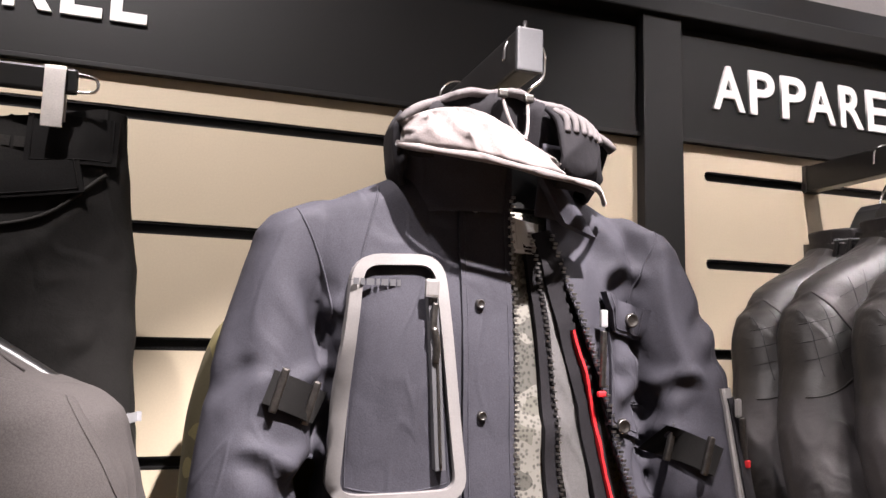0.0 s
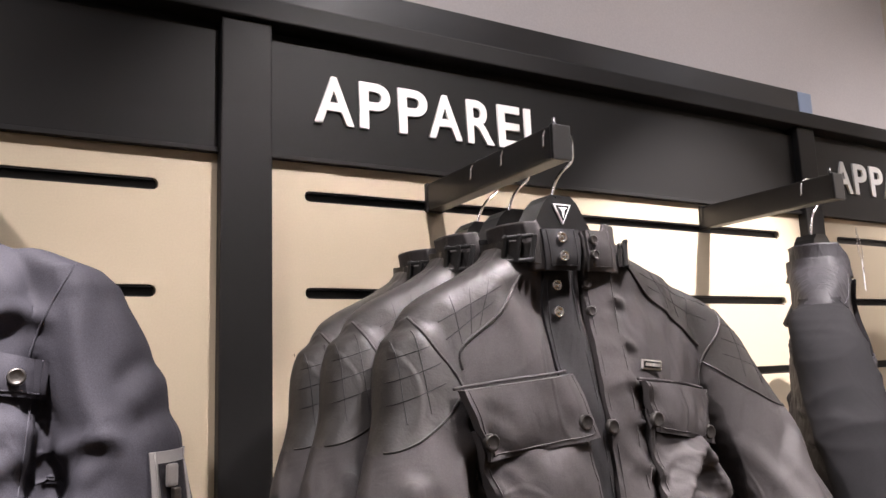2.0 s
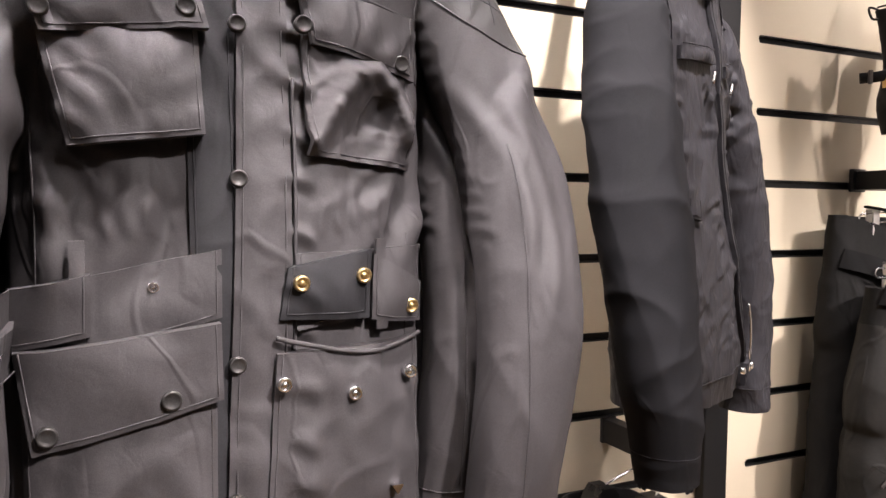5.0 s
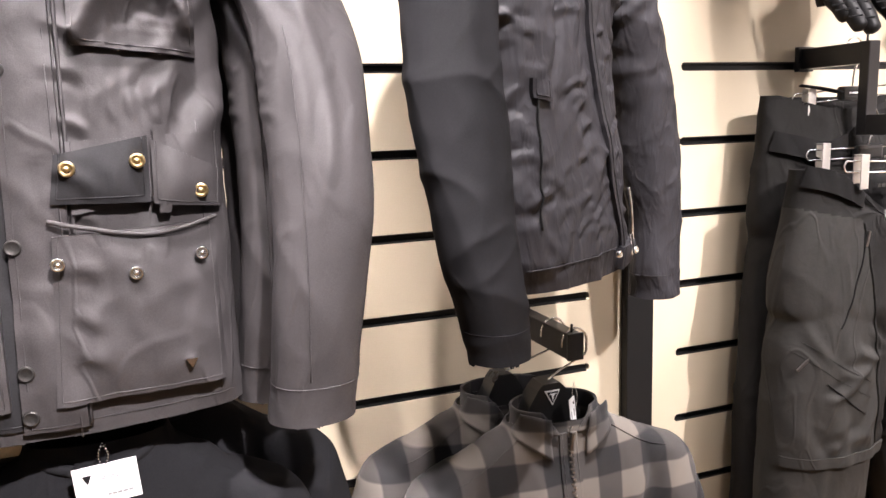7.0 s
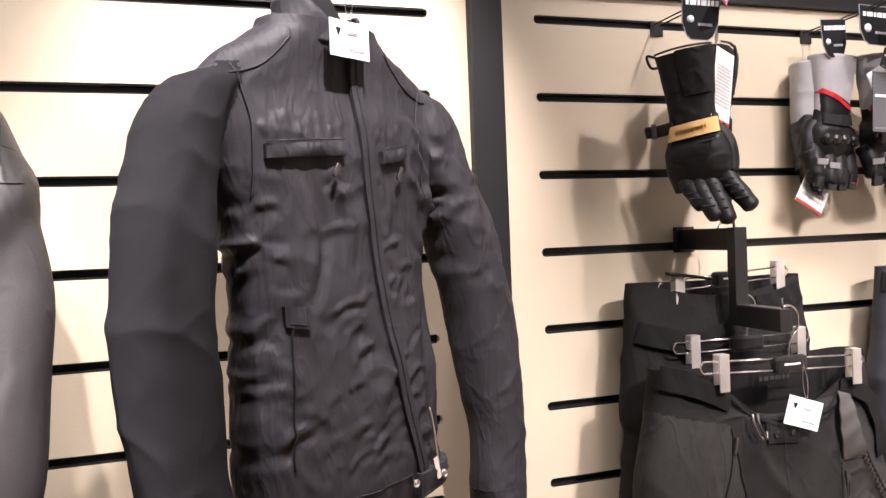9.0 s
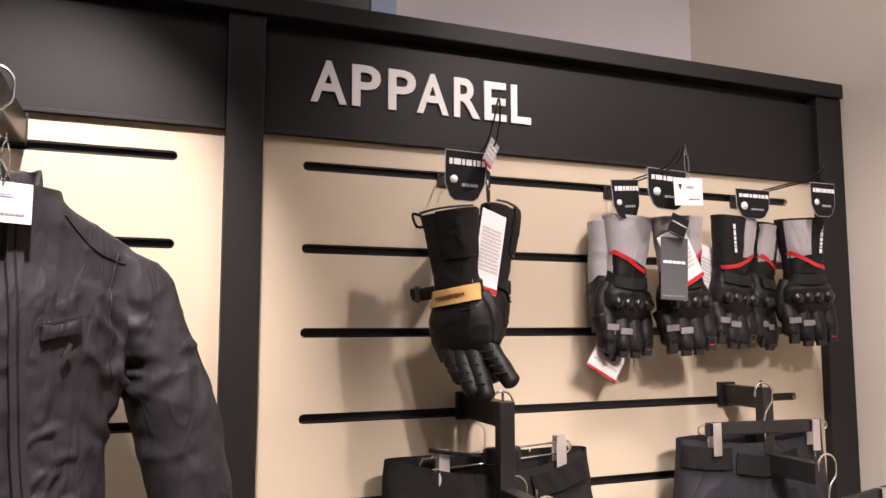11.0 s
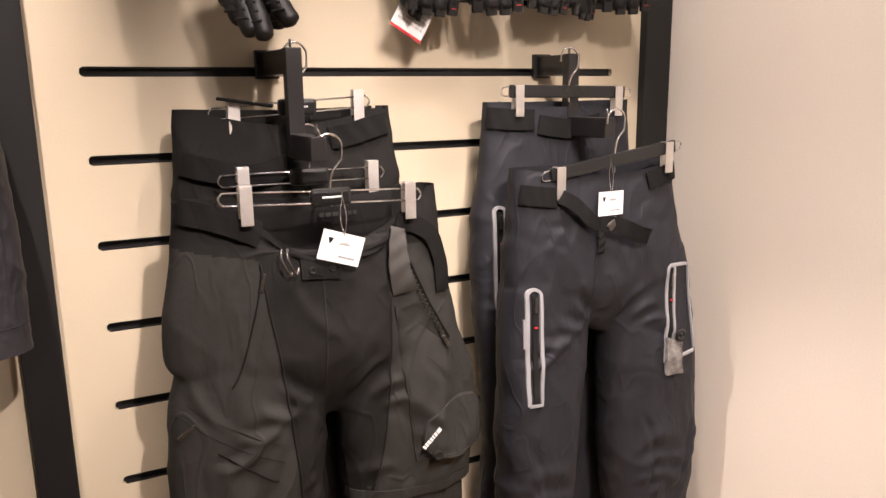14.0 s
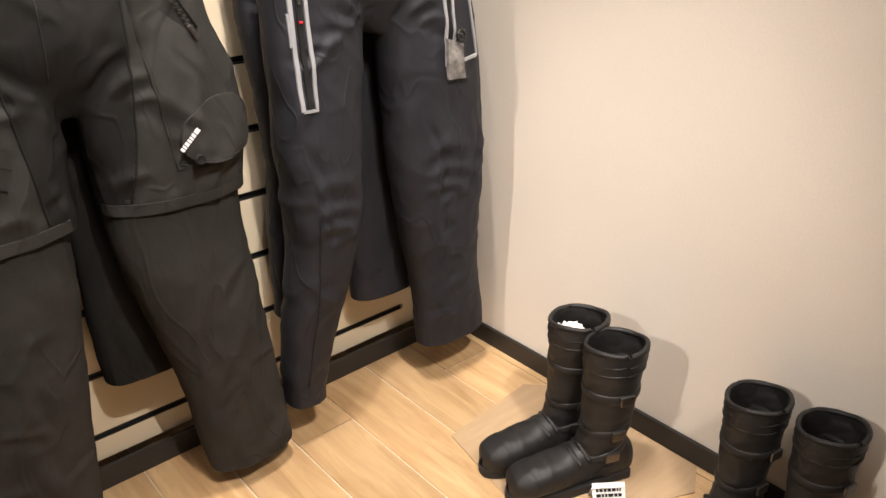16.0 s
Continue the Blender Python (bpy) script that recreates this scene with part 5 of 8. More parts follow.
    prism("triangle_mark", [(cx + 0.140, 1.130), (cx + 0.152, 1.130), (cx + 0.146, 1.120)], body.front(cx + 0.146, 1.117) - 0.031, body.front(cx + 0.146, 1.117) - 0.022, M_STEEL, lower)
    lower2 = patch("hip_pocket", body, [(cx - 0.186, 1.262), (cx - 0.028, 1.288), (cx - 0.028, 1.098), (cx - 0.182, 1.098)], M_WAX, t, 0.014, 0.010, 24, 24, "bellows hip pocket with buttoned flap", wave=cloth(55, 0.006, 0.007, 0.0004, 9, 6), skirt=0.02)
    patch("flap", body, [(cx - 0.190, 1.282), (cx - 0.026, 1.304), (cx - 0.024, 1.236), (cx - 0.176, 1.196)], M_WAX, lower2, 0.028, 0.004, 20, 10, wave=cloth(57, 0.003, 0.004, 0.0004, 10, 6), skirt=0.014)
    for x, z in ((cx - 0.164, 1.214), (cx - 0.068, 1.240)):
        snap("press_stud", body, x, z, M_STUD, lower2, 0.0088, False, 0.032)
    cord("hem_stitch", body, [(cx - 0.19, 1.078), (cx - 0.05, 1.076), (cx + 0.1, 1.074), (cx + 0.19, 1.074)], 0.0010, M_WAX, t, 0.0012)
    return t


def softshell():
    cx, cy = -1.868, -0.300
    t = thing("softshell_jacket", cx, cy, 1.10, "open blue-grey softshell jacket with taped chest pocket and dark hood collar", "jacket", "jackets")
    body = Shell([(1.08, cx + 0.010, cy - 0.02, 0.204, 0.082), (1.25, cx + 0.010, cy - 0.016, 0.196, 0.080), (1.42, cx + 0.010, cy - 0.010, 0.186, 0.078), (1.55, cx + 0.006, cy, 0.176, 0.074), (1.65, cx, cy, 0.170, 0.066),
                  (1.720, cx, cy, 0.192, 0.052), (1.746, cx, cy, 0.186, 0.048), (1.766, cx, cy, 0.150, 0.050), (1.785, cx, cy, 0.104, 0.052), (1.804, cx, cy, 0.082, 0.053)], 2.7, cloth(61, 0.005, 0.003, 0.0004, 4.5, 1.8))
    edge = lambda z: (cx + 0.016 - max(0, 1.72 - z) * 0.02, cx + 0.058 + max(0, 1.74 - z) * 0.30)
    rows_r = [(1.764, cx + 0.160, cy, 0.022, 0.032), (1.752, cx + 0.180, cy, 0.036, 0.044), (1.712, cx + 0.200, cy, 0.048, 0.050), (1.65, cx + 0.222, cy - 0.002, 0.054, 0.054), (1.56, cx + 0.242, cy - 0.010, 0.057, 0.056),
              (1.45, cx + 0.258, cy - 0.020, 0.058, 0.056), (1.33, cx + 0.268, cy - 0.028, 0.056, 0.053), (1.20, cx + 0.270, cy - 0.034, 0.052, 0.048), (1.08, cx + 0.268, cy - 0.034, 0.048, 0.043)]
    rows_l = [(z - 0.004, 2 * cx - x + 0.014 * min(1, (1.76 - z) * 6) + 0.10 * max(0, 1.70 - z) * (1.9 - z), y + 0.012 - 0.12 * max(0, min(1.66 - z, 0.5)), w * 0.86, d * 0.95) for z, x, y, w, d in rows_r]
    folds = creases(311, 8, (cx - 0.14, cx + 0.17, 1.12, 1.48), 0, 18, (0.12, 0.3), (0.014, 0.024), (0.002, 0.004)) + arm_folds(313, rows_r, 8, 8, 0.008) + arm_folds(317, rows_l, 8, 8, 0.008)
    folds += [(cx + 0.10, 1.765, cx + 0.170, 1.66, 0.014, 0.007), (cx + 0.120, 1.70, cx + 0.185, 1.70, 0.009, 0.005), (cx + 0.14, 1.62, cx + 0.20, 1.56, 0.012, 0.008), (cx - 0.186, 1.68, cx - 0.178, 1.50, 0.010, -0.010), (cx + 0.168, 1.64, cx + 0.160, 1.48, 0.014, -0.010)]
    body = arm_r = arm_l = coat(t, body, (sleeve_form(rows_r), sleeve_form(rows_l)), M_SOFT, None, cloth(61, 0.003, 0.001, 0.0003, 4.5, 1.8), folds, edge, voxel=0.0040, rounds=3, thick=0.004)
    calm = Soft(body)
    # hood rolled into a collar, open to the front with its fleece showing
    ch, hw = cx + 0.003, 0.114
    stand = Shell([(1.752, ch, cy - 0.006, 0.090, 0.062), (1.785, ch, cy - 0.010, 0.098, 0.068), (1.822, ch, cy - 0.012, 0.108, 0.078)], 2.3, cloth(70, 0.003, 0.003, 0.0003, 9, 6))
    stand.build("collar_stand", M_SOFT, t, "standing inner collar", 0.004, around=80, up=16, gap=lambda z: (ch - 0.004, ch + 0.034))
    hood = Shell([(1.786, ch, cy - 0.008, 0.104, 0.076), (1.810, ch, cy - 0.012, hw, 0.084), (1.842, ch, cy - 0.010, hw, 0.082), (1.860, ch, cy - 0.004, 0.108, 0.074), (1.874, ch, cy, 0.098, 0.062)], 2.2, ripples(71, 0.0045, 20, 14))
    hood.build("hood_collar", M_SOFTDARK, t, "rolled black hood forming a collar", 0.005, around=110, up=30, gap=lambda z: (ch - 0.106, ch + 0.036), top=lambda x: -0.010 if x < ch - 0.05 else 0.0)
    rim_y = lambda x: cy - 0.012 - 0.086 * (1 - min(0.999, abs(x - ch) / 0.116) ** 2.2) ** (1 / 2.2)
    verts, faces = [], []
    nu, nv = 40, 18
    fold = cloth(73, 0.005, 0.010, 0.0005, 24, 16)
    for j in range(nv + 1):
        for i in range(nu + 1):
            u, v = i / nu, j / nv
            x = ch - 0.111 + 0.150 * u
            zb = 1.820 - 0.026 * u
            zt = zb + 0.008 + 0.044 * math.sin(math.pi * min(1, 0.06 + u * 0.94)) ** 0.7
            yb, yt = rim_y(x) - 0.001, cy - 0.052
            lip = math.sin(math.pi * v)
            verts.append((x, yt + (yb - yt) * v - 0.008 * lip - fold(x, v * 0.05, zb + v * 0.05) * math.sin(math.pi * min(1, 0.15 + v * 0.85)) ** 0.7, zt + (zb - zt) * v ** 1.2 + 0.004 * lip))
    for j in range(nv):
        for i in range(nu):
            a = j * (nu + 1) + i
            faces.append((a, a + nu + 1, a + nu + 2, a + 1))
    raw("fleece_lining", verts, faces, M_FLEECE, t, "pale grey fleece lining turned outwards").modifiers.new("cloth_thickness", "SOLIDIFY").thickness = 0.003
    arch = lambda x: 1.834 + 0.050 * max(0, math.sin(math.pi * min(1, max(0, (x - ch + 0.117) / 0.234)))) ** 0.6 - 0.05 * max(0, x - ch)
    verts = [(x, cy - 0.036 - 0.012 * v + 0.003 * math.sin(x * 160 + v * 3), 1.815 + (arch(x) - 1.815) * v) for v in (0, 0.25, 0.5, 0.75, 1) for x in [ch - 0.112 + 0.224 * i / 40 for i in range(41)]]
    faces = [(j * 41 + i, j * 41 + i + 41, j * 41 + i + 42, j * 41 + i + 1) for j in range(4) for i in range(40)]
    raw("hood_back", verts, faces, M_SOFTDARK, t, "dark back of the rolled hood").modifiers.new("cloth_thickness", "SOLIDIFY").thickness = 0.004
    line = [(ch - 0.114 + 0.228 * i / 30, cy - 0.050 - 0.006 * math.sin(i * 0.9), arch(ch - 0.114 + 0.228 * i / 30)) for i in range(31)]
    tube("hood_edge", line, 0.0046, M_HOODBAND, t, 10, 1.4, (0, 1, 0))
    rim = smooth_line([(x, rim_y(x) - 0.003, z) for x, z in ((ch - 0.112, 1.824), (ch - 0.085, 1.811), (ch - 0.045, 1.804), (ch, 1.796), (ch + 0.040, 1.792), (ch + 0.080, 1.790), (ch + 0.112, 1.784))], 6)
    tube("hood_rim", rim, [0.0028 + 0.0005 * math.sin(i * 0.7) for i in range(len(rim))], M_FLEECE, t, 10, 1.3, (0, 0, 1))
    for x, z, k in ((ch - 0.012, 1.880, 1), (ch + 0.016, 1.878, -1)):
        y = cy - 0.058
        tube("drawcord", smooth_line([(x, y, z), (x + k * 0.003, y - 0.008, z - 0.022), (x + k * 0.008, y - 0.016, z - 0.040), (x + k * 0.016, y - 0.024, z - 0.050)], 5), 0.0016, M_FLEECE, t, 8)
        slab("cord_stop", pose(x, y - 0.003, z), 0.010, 0.006, 0.008, M_GUN, t, 0.002)
    # gathers in the pale binding colour, which paints their pinkish highlights
    for q in range(7):
        x = ch + 0.042 + 0.010 * q
        tube("gather", smooth_line([(x, hood.front(x, 1.868) - 0.000, 1.868), (x + 0.003, hood.front(x, 1.856) - 0.003, 1.856), (x + 0.002, hood.front(x, 1.840) + 0.001, 1.840)], 4), 0.0034, M_HOODBAND, t, 8)
    for ob in t.children:
        if ob.name.split(".")[0] in ("hood_collar", "hood_back", "hood_edge", "hood_rim", "fleece_lining", "drawcord", "cord_stop", "gather"):
            ob.data.transform(pose(0, -0.024, -0.012))
    # left storm flap with studs
    flap = patch("storm_flap", body, [(cx - 0.040, 1.790), (cx + 0.012, 1.785), (cx + 0.004, 1.09), (cx - 0.044, 1.09)], M_SOFT, t, 0.005, 0.002, 10, 60, "front flap with press studs", wave=cloth(77, 0.003, 0.003, 0.0003, 6, 3), skirt=0.007)
    for z in (1.760, 1.662, 1.558, 1.45):
        snap("stud", body, cx - 0.024, z, M_BRUSHED if z > 1.7 else M_GUN, flap, 0.0066 if z > 1.7 else 0.0045, z > 1.7, 0.008)
    zip_teeth("zip", body, [(edge(z)[0] - 0.001, z) for z in (1.775, 1.70, 1.55, 1.40, 1.25, 1.10)], M_ZIP, t, 0.0040, 0.0042, 0.0045)
    zip_teeth("zip", body, [(edge(z)[1] + 0.002, z) for z in (1.74, 1.65, 1.55, 1.40, 1.25, 1.10)], M_ZIP, t, 0.0040, 0.0042, 0.0045)
    cord("panel_seam", body, [(cx - 0.118, 1.775), (cx - 0.136, 1.70), (cx - 0.150, 1.60), (cx - 0.166, 1.46)], 0.0016, M_SOFT, t, 0.0006)
    patch("turned_lapel", body, [(cx + 0.030, 1.788), (cx + 0.054, 1.784), (cx + 0.094, 1.732), (cx + 0.058, 1.744)], M_SOFT, t, 0.040, 0.004, 8, 10, "turned-out collar corner", skirt=0.012)
    # taped chest pocket
    pk = [(cx - 0.140, 1.700), (cx - 0.066, 1.702), (cx - 0.046, 1.490), (cx - 0.158, 1.484)]
    pocket = patch("chest_pocket", calm, pk, M_SOFT, t, 0.005, 0.005, 20, 26, "smooth chest pocket edged with grey tape", round_=0.08, skirt=0.008)
    loop, r = [], 0.020
    def corner(a, b, c, steps=6):
        a, b, c = Vector(a), Vector(b), Vector(c)
        p, q = b + (a - b).normalized() * r, b + (c - b).normalized() * r
        return [tuple(p * (1 - k / steps) ** 2 + 2 * b * (k / steps) * (1 - k / steps) + q * (k / steps) ** 2) for k in range(steps + 1)]
    for k in range(4):
        loop += corner(pk[k - 1], pk[k], pk[(k + 1) % 4])
    loop.append(loop[0])
    dense = []
    for a, b in zip(loop, loop[1:]):
        n = max(1, int((Vector(b) - Vector(a)).length / 0.01))
        dense += [tuple(Vector(a).lerp(Vector(b), k / n)) for k in range(n)]
    dense.append(loop[-1])
    ribbon("tape", calm, dense, 0.0105, M_REFL, pocket, 0.0135, "pale grey bonded tape", 1)
    ribbon("zip_tape", calm, [(cx - 0.074, 1.672), (cx - 0.067, 1.512)], 0.009, M_GREYCARD, pocket, 0.0165, "", 12)
    cord("zip_coil", calm, [(cx - 0.074, 1.672), (cx - 0.070, 1.60), (cx - 0.067, 1.514)], 0.0022, M_GUN, pocket, 0.0165)
    y = body.front(cx - 0.075, 1.66) - 0.020
    slab("zip_garage", pose(cx - 0.076, y, 1.674), 0.014, 0.006, 0.018, M_REFL, pocket, 0.003)
    slab("zip_puller", pose(cx - 0.074, y - 0.002, 1.648, 0, 4, 0), 0.006, 0.005, 0.026, M_GUN, pocket, 0.002)
    tube("puller_cord", smooth_line([(cx - 0.074, y - 0.002, 1.638), (cx - 0.071, y - 0.003, 1.622), (cx - 0.072, y - 0.002, 1.606)], 4), 0.0036, M_GUN, pocket, 8)
    bars("raised_mark", pose(cx - 0.122, body.front(cx - 0.122, 1.678) - 0.0125, 1.679), 0.048, 0.010, M_GREYCARD, pocket, 1, 7)
    # other breast
    pocket2 = patch("breast_pocket", body, [(cx + 0.122, 1.660), (cx + 0.172, 1.646), (cx + 0.162, 1.530), (cx + 0.114, 1.548)], M_SOFT, t, 0.006, 0.005, 14, 20, "bellows breast pocket", wave=cloth(83, 0.003, 0.004, 0.0003, 10, 7), skirt=0.01)
    patch("flap", body, [(cx + 0.112, 1.680), (cx + 0.178, 1.664), (cx + 0.176, 1.632), (cx + 0.124, 1.640)], M_SOFT, pocket2, 0.016, 0.004, 12, 8, wave=cloth(85, 0.004, 0.006, 0.0003, 14, 10), skirt=0.012)
    snap("button", body, cx + 0.154, 1.652, M_GUN, pocket2, 0.0075, False, 0.022)
    snap("button", body, cx + 0.134, 1.545, M_GUN, pocket2, 0.0075, False, 0.012)
    for side, arm in ((1, arm_r), (-1, arm_l)):
        cord("armhole_seam", body, [(cx + side * 0.196, 1.752), (cx + side * 0.172, 1.70), (cx + side * 0.160, 1.65), (cx + side * 0.166, 1.60)], 0.0016, M_SOFT, t, 0.0004)
        xs, zs = (cx - 0.192, 1.574) if side < 0 else (cx + 0.216, 1.520)
        strap = ribbon("arm_strap", arm, [(xs - 0.026, zs + 0.010), (xs, zs), (xs + 0.026, zs - 0.012)], 0.030, M_WEB, t, 0.008)
        for dx in (-0.017, 0.013):
            slab("strap_bar", pose(xs + dx, arm.front(xs + dx, zs - dx * 0.4) - 0.011, zs - dx * 0.4, 0, 16, 0), 0.007, 0.006, 0.040, M_GUN, strap, 0.002)
    tape2 = patch("sleeve_tape", arm_r, [(cx + 0.258, 1.582), (cx + 0.296, 1.582), (cx + 0.304, 1.44), (cx + 0.268, 1.44)], M_REFL, t, 0.004, 0, 6, 14, "pale taped sleeve pocket")
    patch("pocket_zip", arm_r, [(cx + 0.266, 1.572), (cx + 0.291, 1.572), (cx + 0.299, 1.447), (cx + 0.276, 1.447)], M_SOFTDARK, tape2, 0.0062, 0, 6, 14)
    y = arm_r.front(cx + 0.278, 1.55) - 0.010
    slab("zip_garage", pose(cx + 0.277, y, 1.562, 0, 0, 30), 0.012, 0.005, 0.020, M_REFL, tape2, 0.003)
    slab("zip_puller", pose(cx + 0.281, y - 0.002, 1.530, 0, -3, 30), 0.008, 0.006, 0.044, M_GUN, tape2, 0.002)
    slab("red_tip", pose(cx + 0.284, y - 0.003, 1.504, 0, -3, 30), 0.008, 0.006, 0.008, M_RED, tape2, 0.002)
    y = body.front(cx + 0.104, 1.62) - 0.008
    slab("edge_zip_garage", pose(cx + 0.106, y, 1.652), 0.008, 0.005, 0.018, M_GREYREFL, t, 0.002)
    slab("edge_zip_puller", pose(cx + 0.104, y - 0.002, 1.612, 0, 2, 0), 0.006, 0.005, 0.056, M_GUN, t, 0.002)
    slab("edge_zip_tip", pose(cx + 0.102, y - 0.002, 1.578), 0.009, 0.005, 0.006, M_RED, t, 0.002, "red zip pull tip")
    # what shows in the open front
    vest = Shell([(1.09, cx + 0.07, cy - 0.01, 0.125, 0.060), (1.40, cx + 0.06, cy - 0.008, 0.115, 0.058), (1.66, cx + 0.040, cy - 0.002, 0.105, 0.050), (1.76, cx + 0.03, cy + 0.004, 0.08, 0.042)], 2.4, cloth(87, 0.004, 0.006, 0.0006, 9, 4))
    vest.build("inner_vest", M_CAMO, t, "camouflage mesh inner vest", around=50, up=50)
    at = lambda f, d=0.0: [(edge(z)[0] + (edge(z)[1] - edge(z)[0]) * f + d + 0.008 * math.sin((1.75 - z) * 16) * (1 - f), z) for z in (1.74, 1.69, 1.64, 1.58, 1.50, 1.40, 1.25, 1.10)]
    ribbon("lining_band", vest, at(0.60), 0.026, M_LINING, t, 0.007, "grey satin lining")
    ribbon("vest_zip_band", vest, at(0.40), 0.015, M_SOFTDARK, t, 0.008)
    zip_teeth("vest_zip", vest, at(0.46), M_ZIP, t, 0.0034, 0.0036, 0.010)
    ribbon("vest_facing", vest, at(0.82), 0.024, M_SOFTDARK, t, 0.012, "black lining facing")
    ribbon("red_piping", vest, at(0.86)[2:], 0.0032, M_RED, t, 0.017, "red piping")
    patch("neck_label", vest, [(cx + 0.018, 1.752), (cx + 0.050, 1.748), (cx + 0.046, 1.715), (cx + 0.018, 1.716)], M_WPRINT, t, 0.008, 0.0, 6, 6, "white woven neck label")
    return t


def bomber():
    cx, cy = -0.454, -0.245
    t = thing("bomber_jacket", cx, cy, 1.13, "dark charcoal zipped nylon riding jacket with smooth sleeves", "jacket", "jackets")
    body = Shell([(1.130, cx, cy - 0.022, 0.160, 0.076), (1.165, cx, cy - 0.022, 0.168, 0.080), (1.25, cx, cy - 0.018, 0.170, 0.078), (1.40, cx, cy - 0.010, 0.165, 0.072), (1.55, cx + 0.008, cy, 0.184, 0.066), (1.66, cx + 0.012, cy, 0.206, 0.056),
                  (1.716, cx + 0.012, cy, 0.212, 0.046), (1.742, cx + 0.010, cy, 0.192, 0.046), (1.768, cx + 0.006, cy, 0.146, 0.050), (1.788, cx, cy, 0.106, 0.052), (1.808, cx, cy, 0.080, 0.054)], 2.6, cloth(91, 0.008, 0.010, 0.0008, 9, 4))
    rows_r = [(1.738, cx + 0.176, cy, 0.024, 0.030), (1.726, cx + 0.196, cy, 0.040, 0.042), (1.69, cx + 0.216, cy - 0.004, 0.052, 0.050), (1.62, cx + 0.234, cy - 0.012, 0.058, 0.056), (1.50, cx + 0.270, cy - 0.028, 0.061, 0.058),
              (1.38, cx + 0.290, cy - 0.044, 0.060, 0.056), (1.26, cx + 0.300, cy - 0.058, 0.058, 0.052), (1.16, cx + 0.303, cy - 0.066, 0.055, 0.046), (1.042, cx + 0.301, cy - 0.068, 0.051, 0.042)]
    rows_l = [(1.728, cx - 0.164, cy, 0.024, 0.030), (1.716, cx - 0.182, cy, 0.040, 0.042), (1.68, cx - 0.214, cy - 0.004, 0.050, 0.050), (1.60, cx - 0.248, cy - 0.016, 0.054, 0.054), (1.48, cx - 0.276, cy - 0.040, 0.055, 0.056),
              (1.36, cx - 0.290, cy - 0.060, 0.054, 0.055), (1.25, cx - 0.286, cy - 0.074, 0.050, 0.051), (1.15, cx - 0.264, cy - 0.080, 0.046, 0.046), (1.068, cx - 0.236, cy - 0.078, 0.043, 0.040)]
    folds = creases(321, 34, (cx - 0.16, cx + 0.16, 1.15, 1.60), 60, 30, (0.03, 0.10), (0.006, 0.010), (0.0010, 0.0022)) + creases(325, 5, (cx - 0.14, cx + 0.14, 1.18, 1.52), 0, 8, (0.15, 0.3), (0.012, 0.020), (0.0015, 0.003))
    for x in (cx - 0.02, cx + 0.07):
        folds += creases(int(900 + x * 100), 16, (x - 0.02, x + 0.03, 1.17, 1.58), 70, 14, (0.03, 0.07), (0.004, 0.007), (0.002, 0.004))
    folds += creases(335, 14, (cx - 0.17, cx - 0.12, 1.18, 1.55), 75, 16, (0.03, 0.06), (0.005, 0.008), (0.002, 0.004)) + creases(337, 12, (cx + 0.13, cx + 0.20, 1.45, 1.68), -35, 14, (0.05, 0.12), (0.006, 0.010), (0.003, 0.006))
    folds += [(cx - 0.132 + 0.016 * q, 1.640, cx - 0.138 + 0.018 * q, 1.660 + 0.010 * (q % 3), 0.005, 0.0028) for q in range(8)] + [(cx + 0.056 + 0.014 * q, 1.645, cx + 0.052 + 0.016 * q, 1.662 + 0.01 * (q % 2), 0.005, 0.0028) for q in range(4)]
    folds += [(cx - 0.075, 1.60, cx - 0.085, 1.42, 0.010, -0.007), (cx - 0.045, 1.60, cx - 0.020, 1.47, 0.008, 0.006), (cx + 0.13, 1.70, cx + 0.17, 1.60, 0.010, -0.007)]
    folds += arm_folds(327, rows_r, 8, 9, 0.0045) + arm_folds(331, rows_l, 3, 0, 0.003)
    # left sleeve: a smoother nylon, about half as bright as body and right sleeve
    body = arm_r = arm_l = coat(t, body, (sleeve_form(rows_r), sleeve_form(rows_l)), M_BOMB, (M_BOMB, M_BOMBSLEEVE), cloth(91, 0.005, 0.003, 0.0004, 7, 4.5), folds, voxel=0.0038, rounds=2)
    collar = Shell([(1.776, cx, cy, 0.088, 0.056), (1.80, cx, cy - 0.002, 0.076, 0.050), (1.836, cx, cy + 0.002, 0.070, 0.044)], 2.2, cloth(99, 0.004, 0.004, 0.0005, 10, 6))
    collar.build("collar", M_BOMB, t, around=60, up=16, gap=lambda z: (cx + 0.004 - (z - 1.772) * 0.75, cx + 0.034 + (z - 1.772) * 0.55), thick=0.006)
    calm = Soft(body)
    ribbon("zip_tape", calm, [(cx + 0.022, 1.775), (cx + 0.024, 1.60), (cx + 0.034, 1.40), (cx + 0.056, 1.25), (cx + 0.078, 1.15)], 0.020, M_BOMB, t, 0.006, steps=20)
    cord("front_zip", calm, [(cx + 0.022, 1.775), (cx + 0.024, 1.60), (cx + 0.034, 1.40), (cx + 0.056, 1.25), (cx + 0.078, 1.15)], 0.0026, M_BLACKZIP, t, 0.0055, 20)
    for side, x0, x1 in ((-1, cx - 0.138, cx - 0.020), (1, cx + 0.052, cx + 0.104)):
        pk = patch("chest_pocket", body, [(x0, 1.629), (x1, 1.638), (x1, 1.620), (x0, 1.611)], M_BOMB, t, 0.008, 0.002, 24, 6, "chest pocket with a puckered flap", wave=ripples(101 + side, 0.004, 10, 40), skirt=0.013)
        cord("flap_seam", body, [(x0, 1.632), ((x0 + x1) / 2, 1.637), (x1, 1.642)], 0.0016, M_BOMB, pk, 0.009)
